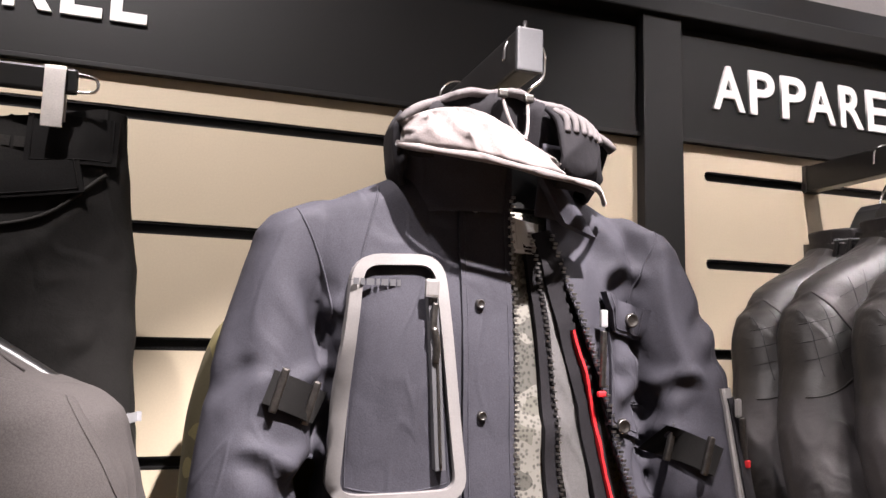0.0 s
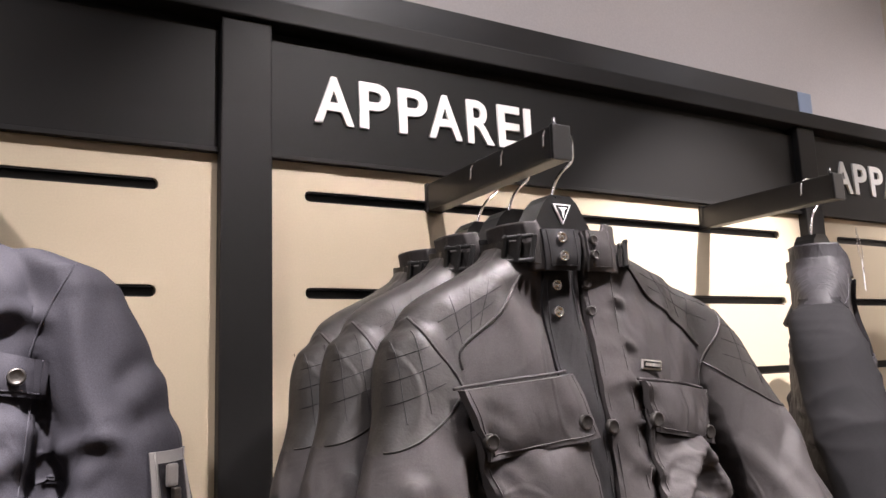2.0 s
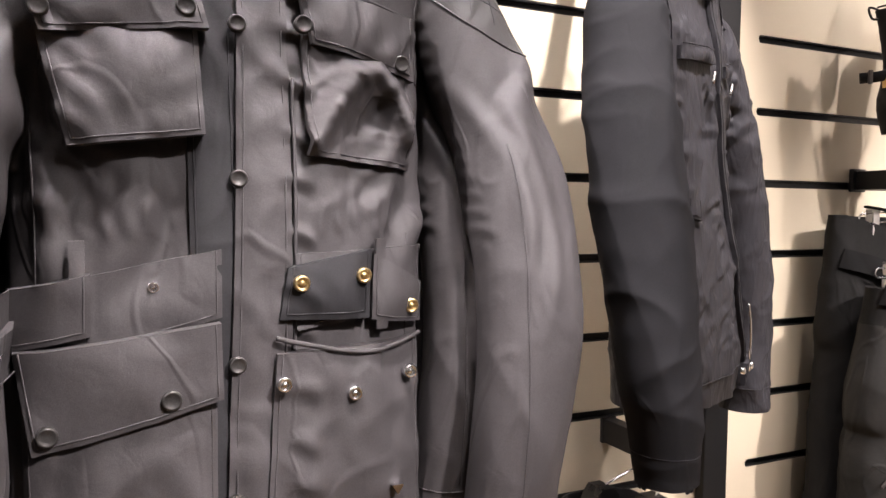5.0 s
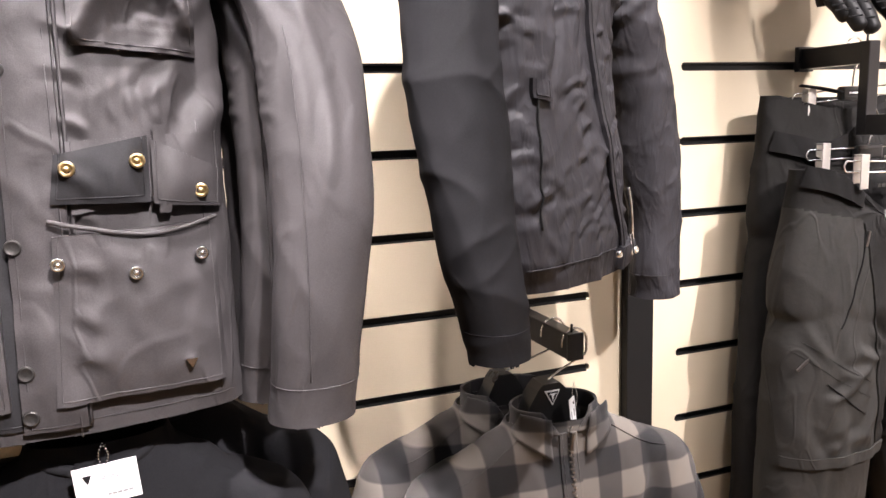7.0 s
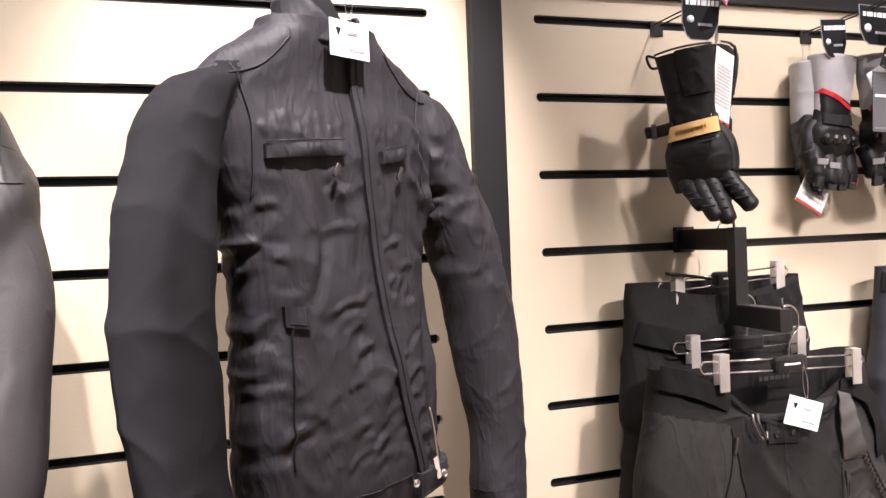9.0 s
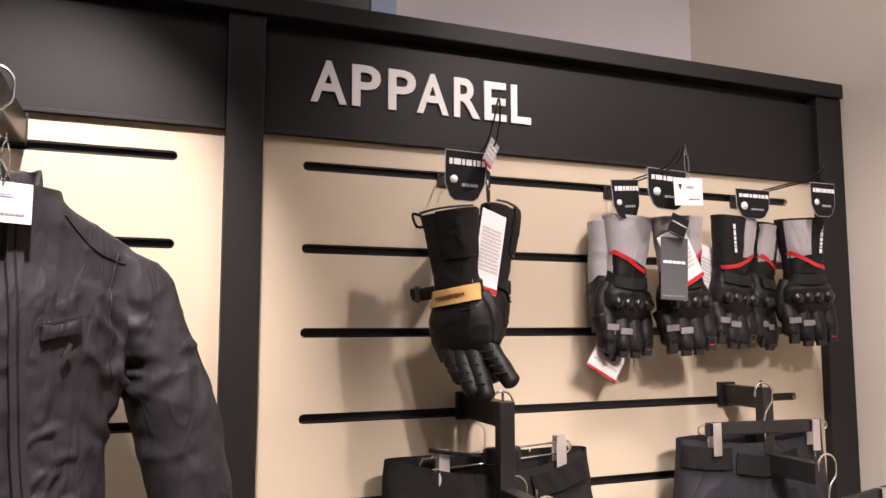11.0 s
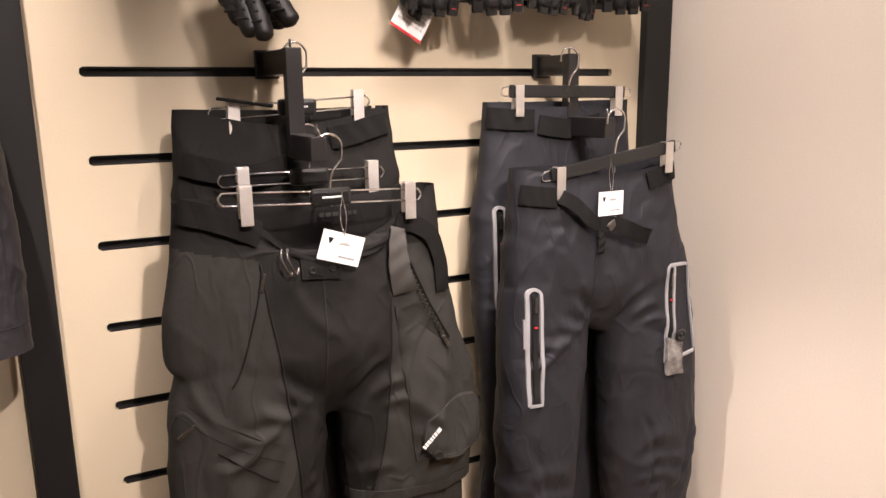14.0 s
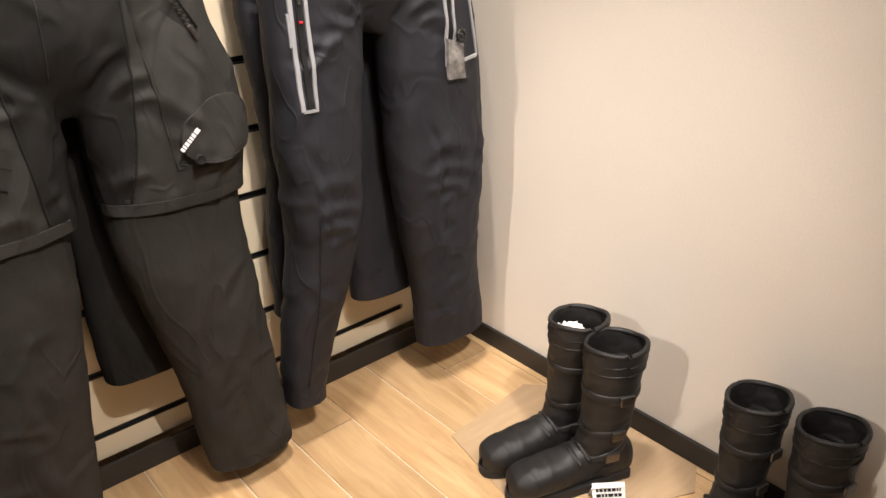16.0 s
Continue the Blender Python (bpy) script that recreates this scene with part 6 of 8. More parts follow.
        slab("zip_puller", pose(x1 - 0.022 if side < 0 else x0 + 0.030, body.front(x1 - 0.02, 1.60) - 0.012, 1.598, 0, 30, 0), 0.006, 0.004, 0.020, M_GUN, pk, 0.0015)
        cord("yoke_seam", body, [(cx + side * 0.085, 1.775), (cx + side * 0.13, 1.732), (cx + side * 0.178, 1.715)], 0.0018, M_BOMB, t, 0.001)
        cord("armhole_seam", body, [(cx + side * 0.168, 1.73), (cx + side * 0.152, 1.66), (cx + side * 0.154, 1.56)], 0.002, M_BOMB, t, 0.001)
    hip = cord("hip_zip", body, [(cx - 0.118, 1.41), (cx - 0.128, 1.32), (cx - 0.136, 1.22)], 0.0026, M_BLACKZIP, t, 0.003)
    patch("zip_garage", body, [(cx - 0.130, 1.424), (cx - 0.096, 1.420), (cx - 0.098, 1.392), (cx - 0.128, 1.398)], M_BOMB, hip, 0.006, 0.002, 6, 6)
    tab = patch("hem_tab", body, [(cx + 0.060, 1.170), (cx + 0.150, 1.174), (cx + 0.150, 1.138), (cx + 0.060, 1.134)], M_BOMB, t, 0.012, 0.002, 12, 6, "studded hem tab", skirt=0.012)
    snap("stud", body, cx + 0.050, 1.160, M_STEEL, tab, 0.0062, True, 0.008)
    snap("stud", body, cx + 0.112, 1.158, M_STEEL, tab, 0.0066, True, 0.016)
    x, z = cx + 0.092, 1.20
    y = body.front(x, z) - 0.012
    tube("side_zip_pull", smooth_line([(x - 0.006, y, z + 0.06), (x, y - 0.003, z + 0.02), (x + 0.012, y, z - 0.05)], 5), 0.0022, M_STEEL, t, 8)
    slab("puller", pose(x + 0.004, y - 0.002, z - 0.030, 0, -14, 0), 0.010, 0.003, 0.034, M_STEEL, t, 0.001)
    cord("hem_seam", body, [(cx - 0.155, 1.165), (cx - 0.04, 1.168), (cx + 0.05, 1.170)], 0.0014, M_BOMB, t, 0.001)
    return t


def shirt():
    cx, cy = -0.395, -0.215
    t = thing("checked_shirt", cx, cy, 0.30, "grey and black checked flannel shirt zipped up on a hanger", "shirt", "checked shirts")
    body = Shell([(0.28, cx, cy - 0.01, 0.215, 0.066), (0.50, cx, cy - 0.01, 0.212, 0.066), (0.70, cx, cy, 0.212, 0.062), (0.79, cx, cy, 0.220, 0.058), (0.835, cx, cy, 0.212, 0.050), (0.87, cx, cy, 0.150, 0.046),
                  (0.895, cx, cy, 0.095, 0.044), (0.91, cx, cy, 0.074, 0.044)], 2.5, cloth(111, 0.006, 0.005, 0.0005, 6, 2.6))
    arms, folds = [], creases(341, 22, (cx - 0.2, cx + 0.2, 0.35, 0.80), 0, 25, (0.06, 0.2), (0.008, 0.014), (0.002, 0.005))
    for side in (1, -1):
        rows = [(0.848, cx + side * 0.168, cy, 0.030, 0.036), (0.83, cx + side * 0.19, cy, 0.050, 0.048), (0.78, cx + side * 0.212, cy - 0.004, 0.064, 0.056), (0.66, cx + side * 0.232, cy - 0.018, 0.066, 0.060), (0.48, cx + side * 0.244, cy - 0.03, 0.060, 0.056), (0.30, cx + side * 0.246, cy - 0.03, 0.050, 0.048)]
        arms.append(sleeve_form(rows))
        folds += arm_folds(343 + side, rows, 6, 5, 0.006)
    body = coat(t, body, arms, M_CHECK, None, cloth(111, 0.004, 0.002, 0.0003, 6, 2.6), folds, voxel=0.0054, rounds=3)
    collar = Shell([(0.892, cx, cy, 0.080, 0.054), (0.914, cx, cy - 0.002, 0.078, 0.054), (0.932, cx, cy, 0.077, 0.051)], 2.2, cloth(115, 0.002, 0.002, 0.0003, 9, 6))
    collar.build("collar", M_CHECK, t, around=60, up=12, gap=lambda z: (cx - 0.016 - (z - 0.892) * 0.7, cx + 0.016 + (z - 0.892) * 0.7), thick=0.004)
    for side in (-1, 1):
        pts = [(cx + side * 0.079, 0.931), (cx + side * 0.034, 0.922), (cx + side * 0.030, 0.850), (cx + side * 0.092, 0.896)]
        verts, faces = [], []
        nx = nz = 10
        for j in range(nz + 1):
            for i in range(nx + 1):
                u, v = i / nx, j / nz
                x = (pts[0][0] * (1 - u) + pts[1][0] * u) * (1 - v) + (pts[3][0] * (1 - u) + pts[2][0] * u) * v
                z = (pts[0][1] * (1 - u) + pts[1][1] * u) * (1 - v) + (pts[3][1] * (1 - u) + pts[2][1] * u) * v
                base = min(collar.front(x, max(z, 0.893)) if z > 0.893 else 0, body.front(x, min(z, 0.905)))
                verts.append((x, base - 0.006 - 0.004 * math.sin(math.pi * u) * v, z))
        for j in range(nz):
            for i in range(nx):
                a = j * (nx + 1) + i
                faces.append((a, a + nx + 1, a + nx + 2, a + 1))
        point = raw("collar_point", verts, faces, M_CHECK, t)
        mod = point.modifiers.new("cloth_thickness", "SOLIDIFY")
        mod.thickness = 0.003
        cord("shoulder_seam", body, [(cx + side * 0.088, 0.888), (cx + side * 0.15, 0.848), (cx + side * 0.195, 0.835)], 0.0016, M_CHECK, t, 0.001)
    patch("button_placket", body, [(cx - 0.016, 0.892), (cx + 0.020, 0.892), (cx + 0.020, 0.29), (cx - 0.016, 0.29)], M_CHECK, t, 0.004, 0.001, 6, 40, wave=cloth(117, 0.002, 0.003, 0.0002, 8, 4))
    zip_teeth("front_zip", body, [(cx + 0.002, 0.905), (cx + 0.002, 0.70), (cx + 0.002, 0.30)], M_ZIP, t, 0.0045, 0.005, 0.007)
    slab("zip_puller", pose(cx + 0.002, body.front(cx + 0.002, 0.885) - 0.012, 0.880, 0, 6, 0), 0.007, 0.004, 0.030, M_GUN, t, 0.0015)
    return t


def dark_top(cx, cy, neck, label, seed, mat, half=0.2, length=0.62, name="sweatshirt"):
    """Round-necked black top."""
    t = thing(name, cx, cy, neck - length, label, "sweatshirt", "folded tops")
    lo = neck - length
    body = Shell([(lo, cx, cy - 0.01, half, 0.07), (neck - 0.30, cx, cy - 0.005, half * 0.98, 0.068), (neck - 0.14, cx, cy, half * 1.02, 0.062), (neck - 0.085, cx, cy, half, 0.054), (neck - 0.05, cx, cy, half * 0.74, 0.050), (neck - 0.022, cx, cy, half * 0.52, 0.048), (neck, cx, cy, half * 0.42, 0.046)], 2.4, cloth(seed, 0.006, 0.005, 0.0004, 5, 2.4))
    arms, folds = [], creases(seed, 18, (cx - half, cx + half, lo + 0.05, neck - 0.1), 0, 25, (0.06, 0.2), (0.008, 0.016), (0.002, 0.006))
    rim = smooth_line([(cx + half * 0.42 * math.sin(radians(a)), cy - 0.046 * math.cos(radians(a)) - 0.004, neck + 0.002 - 0.03 * max(0, math.cos(radians(a)))) for a in range(0, 360, 20)], 3)
    tube("neck_rib", rim, 0.007, mat, t, 8, closed=False)
    for side in (1, -1):
        rows = [(neck - 0.072, cx + side * half * 0.80, cy, 0.030, 0.036), (neck - 0.09, cx + side * half * 0.92, cy, 0.050, 0.048), (neck - 0.15, cx + side * half * 1.08, cy - 0.006, 0.064, 0.058), (neck - 0.32, cx + side * half * 1.18, cy - 0.02, 0.062, 0.058), (lo + 0.02, cx + side * half * 1.2, cy - 0.03, 0.05, 0.048)]
        arms.append(sleeve_form(rows))
        folds += arm_folds(seed + 3 + side, rows, 5, 5, 0.006)
    coat(t, body, arms, mat, None, cloth(seed, 0.004, 0.002, 0.0003, 5, 2.4), folds, voxel=0.0058, rounds=3)
    return t


jacket = waxed_jacket()
for dx, dy, dz in ((-0.022, 0.095, 0.002), (-0.034, 0.180, -0.006)):
    twin = copy_thing(jacket, pose(jacket.location.x + dx, jacket.location.y + dy, jacket.location.z + dz, 0, 0, -1.5 if dx > -0.03 else 1.0))
    tagged(twin, "dark grey waxed cotton jacket hanging behind another on the same arm")
softshell()
turned = bomber()
turned.matrix_basis = turned.matrix_basis @ pose(0, 0, 0, 0, 0, 32)
ck = shirt()
ck.matrix_basis = Matrix.Translation((-0.022, 0, -0.030)) @ ck.matrix_basis
twin = copy_thing(ck, pose(ck.location.x - 0.050, ck.location.y + 0.095, ck.location.z + 0.004, 0, 0, -3))
tagged(twin, "dark checked flannel shirt hanging behind another")
dark_top(-1.10, -0.345, 1.022, "black cotton sweatshirt with a round ribbed neck on a hanger", 121, M_JERSEY, 0.172)
dark_top(-1.04, -0.250, 1.035, "black cotton top hanging behind a sweatshirt", 125, M_JERSEY, 0.170)

# arms and hangers
rail_arm(-1.113, 1.928, 0.345)
rail_arm(-0.455, 1.938, 0.300)
rail_arm(-1.830, 1.934, 0.345, cap=M_GREYCARD)
rail_arm(-0.368, 0.985, 0.205)
rail_arm(-1.08, 1.085, 0.30)
for y in (-0.330, -0.232, -0.150):
    coat_hanger(-1.124, y, 1.852, 0.205, 0.088, 0.062, y < -0.3, 1.956, -1.113)
coat_hanger(-1.838, -0.318, 1.850, 0.160, 0.080, 0.05, False, 1.962, -1.830)
coat_hanger(-0.458, -0.240, 1.855, 0.095, 0.086, 0.05, False, 1.966, -0.455)
coat_hanger(-0.417, -0.190, 0.925, 0.19, 0.085, 0.062, True, 1.013, -0.368)
coat_hanger(-0.467, -0.115, 0.925, 0.19, 0.085, 0.05, False, 1.013, -0.368)
coat_hanger(-1.09, -0.275, 1.045, 0.18, 0.07, 0.05, False, 1.113, -1.08)
price_tag(-0.420, -0.306, 1.778, 0, 0.070, 0.050, 30, 0.07)
price_tag(-1.088, -0.425, 0.990, -4, 0.066, 0.046, 0, 0.03)
price_tag(-0.392, -0.236, 0.885, 80, 0.05, 0.018, 30, 0.05)

# ---- trousers ----


def clip_hanger(x0, x1, y0, y1, z0, z1, crown, wire=True, block=True):
    """Trouser hanger between two clips; wire: a double chromed wire, else a flat black bar."""
    mx, my, mz = (x0 + x1) / 2, (y0 + y1) / 2, (z0 + z1) / 2
    t = thing("clip_hanger", mx, my, mz, "chromed wire trouser hanger with two clips" if wire else "flat black trouser hanger with two metal clips", "clip hanger", "clip hangers")
    a, b = Vector((x0, y0, z0 + 0.022)), Vector((x1, y1, z1 + 0.022))
    d = (b - a).normalized()
    if wire:
        for dz in (0.0, -0.020):
            o = Vector((0, 0, dz))
            tube("wire", [a - d * 0.035 + o, b + d * 0.018 + o], 0.0017, M_STEEL, t, 8)
        for end, s in ((a - d * 0.035, -1), (b + d * 0.018, 1)):
            tube("wire_end", smooth_line([end, end + d * s * 0.006 + Vector((0, 0, -0.010)), end + Vector((0, 0, -0.020))], 5), 0.0017, M_STEEL, t, 8)
        slab("centre_block", Matrix.Translation((mx, my, mz + 0.012)) @ pose(0, 0, 0, 0, 0, math.degrees(math.atan2(d.y, d.x))), 0.070, 0.016, 0.030, M_HANGER, t, 0.007)
        if block:
            bars("block_print", Matrix.Translation((mx, my - 0.0085, mz + 0.013)), 0.034, 0.0055, M_WPRINT, t, 1, 9)
    else:
        m = Matrix.Translation((a + b) / 2) @ pose(0, 0, 0, 0, -math.degrees(math.asin(d.z)), math.degrees(math.atan2(d.y, d.x)))
        slab("bar", m, (b - a).length + 0.04, 0.010, 0.026, M_HANGER, t, 0.003)
        for end, s in ((a, -1), (b, 1)):
            tube("wire_end", smooth_line([end + d * s * 0.012 + Vector((0, 0, 0.010)), end + d * s * 0.036 + Vector((0, 0, 0.006)), end + d * s * 0.036 + Vector((0, 0, -0.008)), end + d * s * 0.010 + Vector((0, 0, -0.010))], 5), 0.0016, M_STEEL, t, 8)
    for p in (a, b):
        clip = slab("clip", pose(p.x, p.y - 0.009, p.z - 0.020, 0, 0, 0), 0.020, 0.002, 0.062, M_BRUSHED, t, 0.0008)
        slab("clip_back", pose(p.x, p.y + 0.007, p.z - 0.016), 0.020, 0.002, 0.050, M_BRUSHED, clip, 0.0008)
        slab("clip_top", pose(p.x, p.y - 0.001, p.z + 0.0115), 0.020, 0.018, 0.002, M_BRUSHED, clip, 0.0006)
    tube("hook", hook_curve(mx, my, crown, 0.022, max(0.02, crown - mz - 0.04)), 0.0021, M_STEEL, t, 8)
    return t


def step_arm(x, y1, y2, z1, z2, w=0.026):
    t = thing("stepped_arm", x, 0, z2, "black stepped display arm with two levels fixed in a slot", "display arm", "stepped arms")
    box("upper_bar", x - w / 2, x + w / 2, -y1, -0.004, z1 - 0.021, z1 + 0.021, M_RAIL, t, 0.002)
    box("drop_plate", x - w / 2 - 0.001, x + w / 2 + 0.001, -y1 - 0.012, -y1 + 0.010, z2 - 0.022, z1 + 0.022, M_RAIL, t, 0.002)
    box("lower_bar", x - w / 2, x + w / 2, -y2, -y1 - 0.008, z2 - 0.022, z2 + 0.018, M_RAIL, t, 0.002)
    box("wall_bracket", x - 0.022, x + 0.022, -0.010, 0.004, z1 - 0.026, z1 + 0.026, M_RAIL, t, 0.002)
    for y, z in ((y1 - 0.006, z1), (y2 - 0.010, z2)):
        tube("stop_pin", [(x, -y, z + 0.010), (x, -y, z + 0.036)], 0.0024, M_RAIL, t, 8)
    return t


def trousers(label, mat, pelvis, left, right, seed, group, sag=0.02, voxel=0.0050, lower=(), knees=(), regions=(), lower_mat=None):
    """Seat and two legs as one cloth from level sections; lower: narrower lower legs under a knee hem."""
    cx, cy = pelvis[-1][1], pelvis[-1][2]
    lo = min([r[0] for r in left] + [r[0] for q in lower for r in q])
    t = thing("riding_trousers", cx, cy, lo, label, "trousers", group)
    half, zc, zt = pelvis[-1][3], pelvis[0][0], pelvis[-1][0]
    z0, x0, y0, w0, d0 = pelvis[0]
    pelvis = [(z0 - 0.01, x0, y0, w0 * 0.12, d0 * 0.30), (z0 + 0.03, x0, y0, w0 * 0.40, d0 * 0.62), (z0 + 0.07, x0, y0, w0 * 0.78, d0 * 0.88)] + list(pelvis[1:])
    def rise(leg, way):
        z, x, y, w, d = max(leg)
        return sorted(leg) + [(z + 0.07, x + way * 0.006, y, w * 0.95, d * 0.94), (z + 0.14, x + way * 0.012, y, w * 0.75, d * 0.7)]
    p, l, r = Shell(pelvis, 2.7), Shell(rise(left, 1), 2.4), Shell(rise(right, -1), 2.4)
    folds = creases(seed, 22, (cx - half, cx + half, zc + 0.02, zt - 0.05), 0, 35, (0.05, 0.16), (0.007, 0.014), (0.001, 0.0026))
    ends = [(zt, cx, cy, 0.3, 1)]
    for q in (l, r):
        zl, (xl, yl, wl, dl) = q.z[0], q.v[0]
        ends.append((zl, xl, yl, 0.14, -1))
        folds += creases(seed + 5 + int(xl * 50), 12, (xl - wl, xl + wl, zl + 0.03, zc), 0, 14, (0.12, 0.32), (0.010, 0.018), (0.0015, 0.0035))
        folds += creases(seed + 7 + int(xl * 50), 10, (xl - wl * 0.8, xl + wl * 0.8, zl + 0.04, min(zc - 0.12, zl + 0.55)), 65, 25, (0.05, 0.12), (0.008, 0.014), (0.0015, 0.0038))
        side = 1 if xl > cx else -1
        folds += [(cx + side * (0.03 + 0.03 * k), zc + 0.03 - 0.01 * k, cx + side * (0.10 + 0.035 * k), zc + 0.10 - 0.05 * k, 0.010, 0.006) for k in range(4)]
    for x, z, w in knees:
        folds += [(x - w, z + 0.050, x + w * 0.9, z + 0.034, 0.018, 0.005), (x - w * 0.9, z - 0.006, x + w, z - 0.020, 0.012, 0.0035), (x - w, z - 0.042, x + w * 0.7, z - 0.062, 0.012, 0.004), (x - w * 0.6, z - 0.090, x + w, z - 0.076, 0.012, 0.0035)]
        folds += [(x - w * 0.9, z + 0.13, x - w * 0.5, z - 0.10, 0.008, -0.004), (x + w * 0.9, z + 0.13, x + w * 0.6, z - 0.10, 0.008, -0.004)]
    rim = lambda x: -sag * max(0, math.cos((x - cx) / half * 1.75))
    cast, _ = knit(t, [("seat", p, mat, ""), ("leg", l, mat, ""), ("leg", r, mat, "")], voxel, 6, cloth(seed, 0.004, 0.0032, 0.0004, 6, 2.5), folds, None, 0.003, ends, (zt - 0.09, rim), regions)
    for k, rows in enumerate(lower):
        q = Shell(rows, 2.4)
        zl, (xl, yl, wl, dl) = q.z[0], q.v[0]
        f = creases(seed + 11 + k, 12, (xl - wl, xl + wl, zl + 0.03, q.z[-1]), 0, 12, (0.15, 0.4), (0.010, 0.018), (0.0015, 0.004)) + creases(seed + 13 + k, 10, (xl - wl, xl + wl, zl + 0.02, q.z[-1] - 0.1), 65, 25, (0.05, 0.12), (0.008, 0.014), (0.0015, 0.004))
        knit(t, [("lower_leg", q, lower_mat or mat, "")], voxel, 3, cloth(seed + k, 0.004, 0.002, 0.0004, 6, 2.5), f, None, 0.003, [(zl, xl, yl, 0.14, -1)])
    return t, cast, cast, cast


def taped_zip(parent, shell, x, z1, z0, w=0.026, tape=M_GREYREFL):
    shell = Soft(shell, 0.010)
    line = [(x - w / 2, z0), (x - w / 2, z1 - w / 2)] + [(x + w / 2 * math.cos(radians(a)), z1 - w / 2 + w / 2 * math.sin(radians(a))) for a in range(170, -1, -17)] + [(x + w / 2, z0), (x - w / 2, z0)]
    dense = []
    for a, b in zip(line, line[1:]):
        n = max(1, int((Vector(b) - Vector(a)).length / 0.012))
        dense += [tuple(Vector(a).lerp(Vector(b), k / n)) for k in range(n)]
    dense.append(line[-1])
    z = ribbon("pocket_tape", shell, dense, 0.0062, tape, parent, 0.0035, "silver-grey bonded pocket tape", 1)
    ribbon("zip", shell, [(x, z1 - 0.012), (x, (z0 + z1) / 2), (x, z0 + 0.004)], 0.008, M_BLACKZIP, z, 0.003, "", 14)
    slab("puller", pose(x, shell.front(x, z1 - 0.03) - 0.006, z1 - 0.030), 0.006, 0.004, 0.030, M_GUN, z, 0.0015)
    slab("red_tab", pose(x, shell.front(x, z1 - 0.075) - 0.006, z1 - 0.075), 0.007, 0.003, 0.004, M_RED, z, 0.0008)
    return z


# black textile pair on the wire hanger
# lower legs take the lighter panel cloth too, for the light painted there
t, p, l, r = trousers("black cordura riding trousers with cargo pocket, clipped to a wire hanger", M_CORDURA,
    [(0.875, 0.338, -0.200, 0.262, 0.076), (1.00, 0.333, -0.200, 0.262, 0.078), (1.10, 0.331, -0.200, 0.250, 0.072), (1.18, 0.330, -0.200, 0.236, 0.060), (1.262, 0.330, -0.200, 0.228, 0.046)],
    [(0.692, 0.186, -0.206, 0.128, 0.076), (0.80, 0.194, -0.206, 0.133, 0.078), (0.90, 0.200, -0.202, 0.134, 0.076), (0.99, 0.206, -0.200, 0.118, 0.070)],
    [(0.692, 0.488, -0.206, 0.124, 0.076), (0.80, 0.498, -0.206, 0.136, 0.078), (0.90, 0.492, -0.202, 0.140, 0.076), (0.99, 0.474, -0.200, 0.126, 0.070)], 131, "black trousers", 0.092, 0.0044,
    ([(0.090, 0.140, -0.180, 0.106, 0.058), (0.25, 0.150, -0.186, 0.108, 0.062), (0.45, 0.166, -0.198, 0.115, 0.070), (0.60, 0.178, -0.204, 0.120, 0.072), (0.73, 0.182, -0.205, 0.120, 0.071)],
     [(0.058, 0.564, -0.190, 0.096, 0.054), (0.25, 0.544, -0.194, 0.099, 0.060), (0.45, 0.513, -0.202, 0.110, 0.069), (0.60, 0.490, -0.205, 0.120, 0.072), (0.73, 0.484, -0.205, 0.121, 0.071)]), (),
    (("thigh_panel", M_CORDURA2, "rougher black thigh panel with light painted into its tone", [(0.02, 1.205), (0.218, 1.165), (0.226, 1.09), (0.238, 1.01), (0.250, 0.90), (0.260, 0.80), (0.268, 0.68), (0.02, 0.68)]),
     ("hip_panel", M_CORDURA2, "rougher black hip panel with light painted into its tone", [(0.440, 1.085), (0.470, 1.160), (0.66, 1.19), (0.66, 0.68), (0.392, 0.68), (0.420, 0.82), (0.434, 0.95)]),
     ), M_CORDURA2)
for leg, x0, x1 in ((l, 0.062, 0.300), (r, 0.360, 0.602)):
    ribbon("knee_hem", Soft(leg, 0.006), [(x0, 0.706), ((x0 + x1) / 2, 0.704), (x1, 0.707)], 0.020, M_CORDURA2, t, 0.003, steps=14)
for name, line in (("panel_seam", [(0.220, 1.158), (0.228, 1.08), (0.239, 1.01), (0.251, 0.90), (0.261, 0.80), (0.267, 0.72)]), ("panel_seam", [(0.441, 1.08), (0.435, 0.95), (0.421, 0.82), (0.398, 0.72)])):
    cord(name, Soft(p, 0.006), line, 0.0030, M_CORDURA, t, 0.0008, 14)
soft = Soft(p, 0.012)
webbing("belt_strap", soft, [(0.104, 1.250), (0.150, 1.238), (0.190, 1.222), (0.226, 1.204)], 0.040, M_WEB, t, 0.006, "wide black webbing waist strap", 0.006)
webbing("waist_edge", soft, [(0.212, 1.222), (0.240, 1.200), (0.268, 1.176), (0.300, 1.162), (0.352, 1.158), (0.400, 1.160), (0.436, 1.174), (0.462, 1.198)], 0.010, M_WEB, t, 0.003, "turned waist edge", 0.002)
webbing("belt_strap", soft, [(0.462, 1.205), (0.500, 1.196), (0.530, 1.172), (0.546, 1.125), (0.550, 1.070)], 0.030, M_WEB, t, 0.005, "wide black webbing waist strap", 0.008)
webbing("strap_end", soft, [(0.462, 1.196), (0.454, 1.165), (0.454, 1.125), (0.464, 1.083)], 0.026, M_GREYWEB, t, 0.010, "hanging grey strap end", 0.010, 1.6, 0.008)
patch("fly", soft, [(0.284, 1.160), (0.354, 1.156), (0.352, 1.122), (0.284, 1.128)], M_CORDURA, t, 0.005, 0.001, 10, 6, "waist closure tab", skirt=0.007)
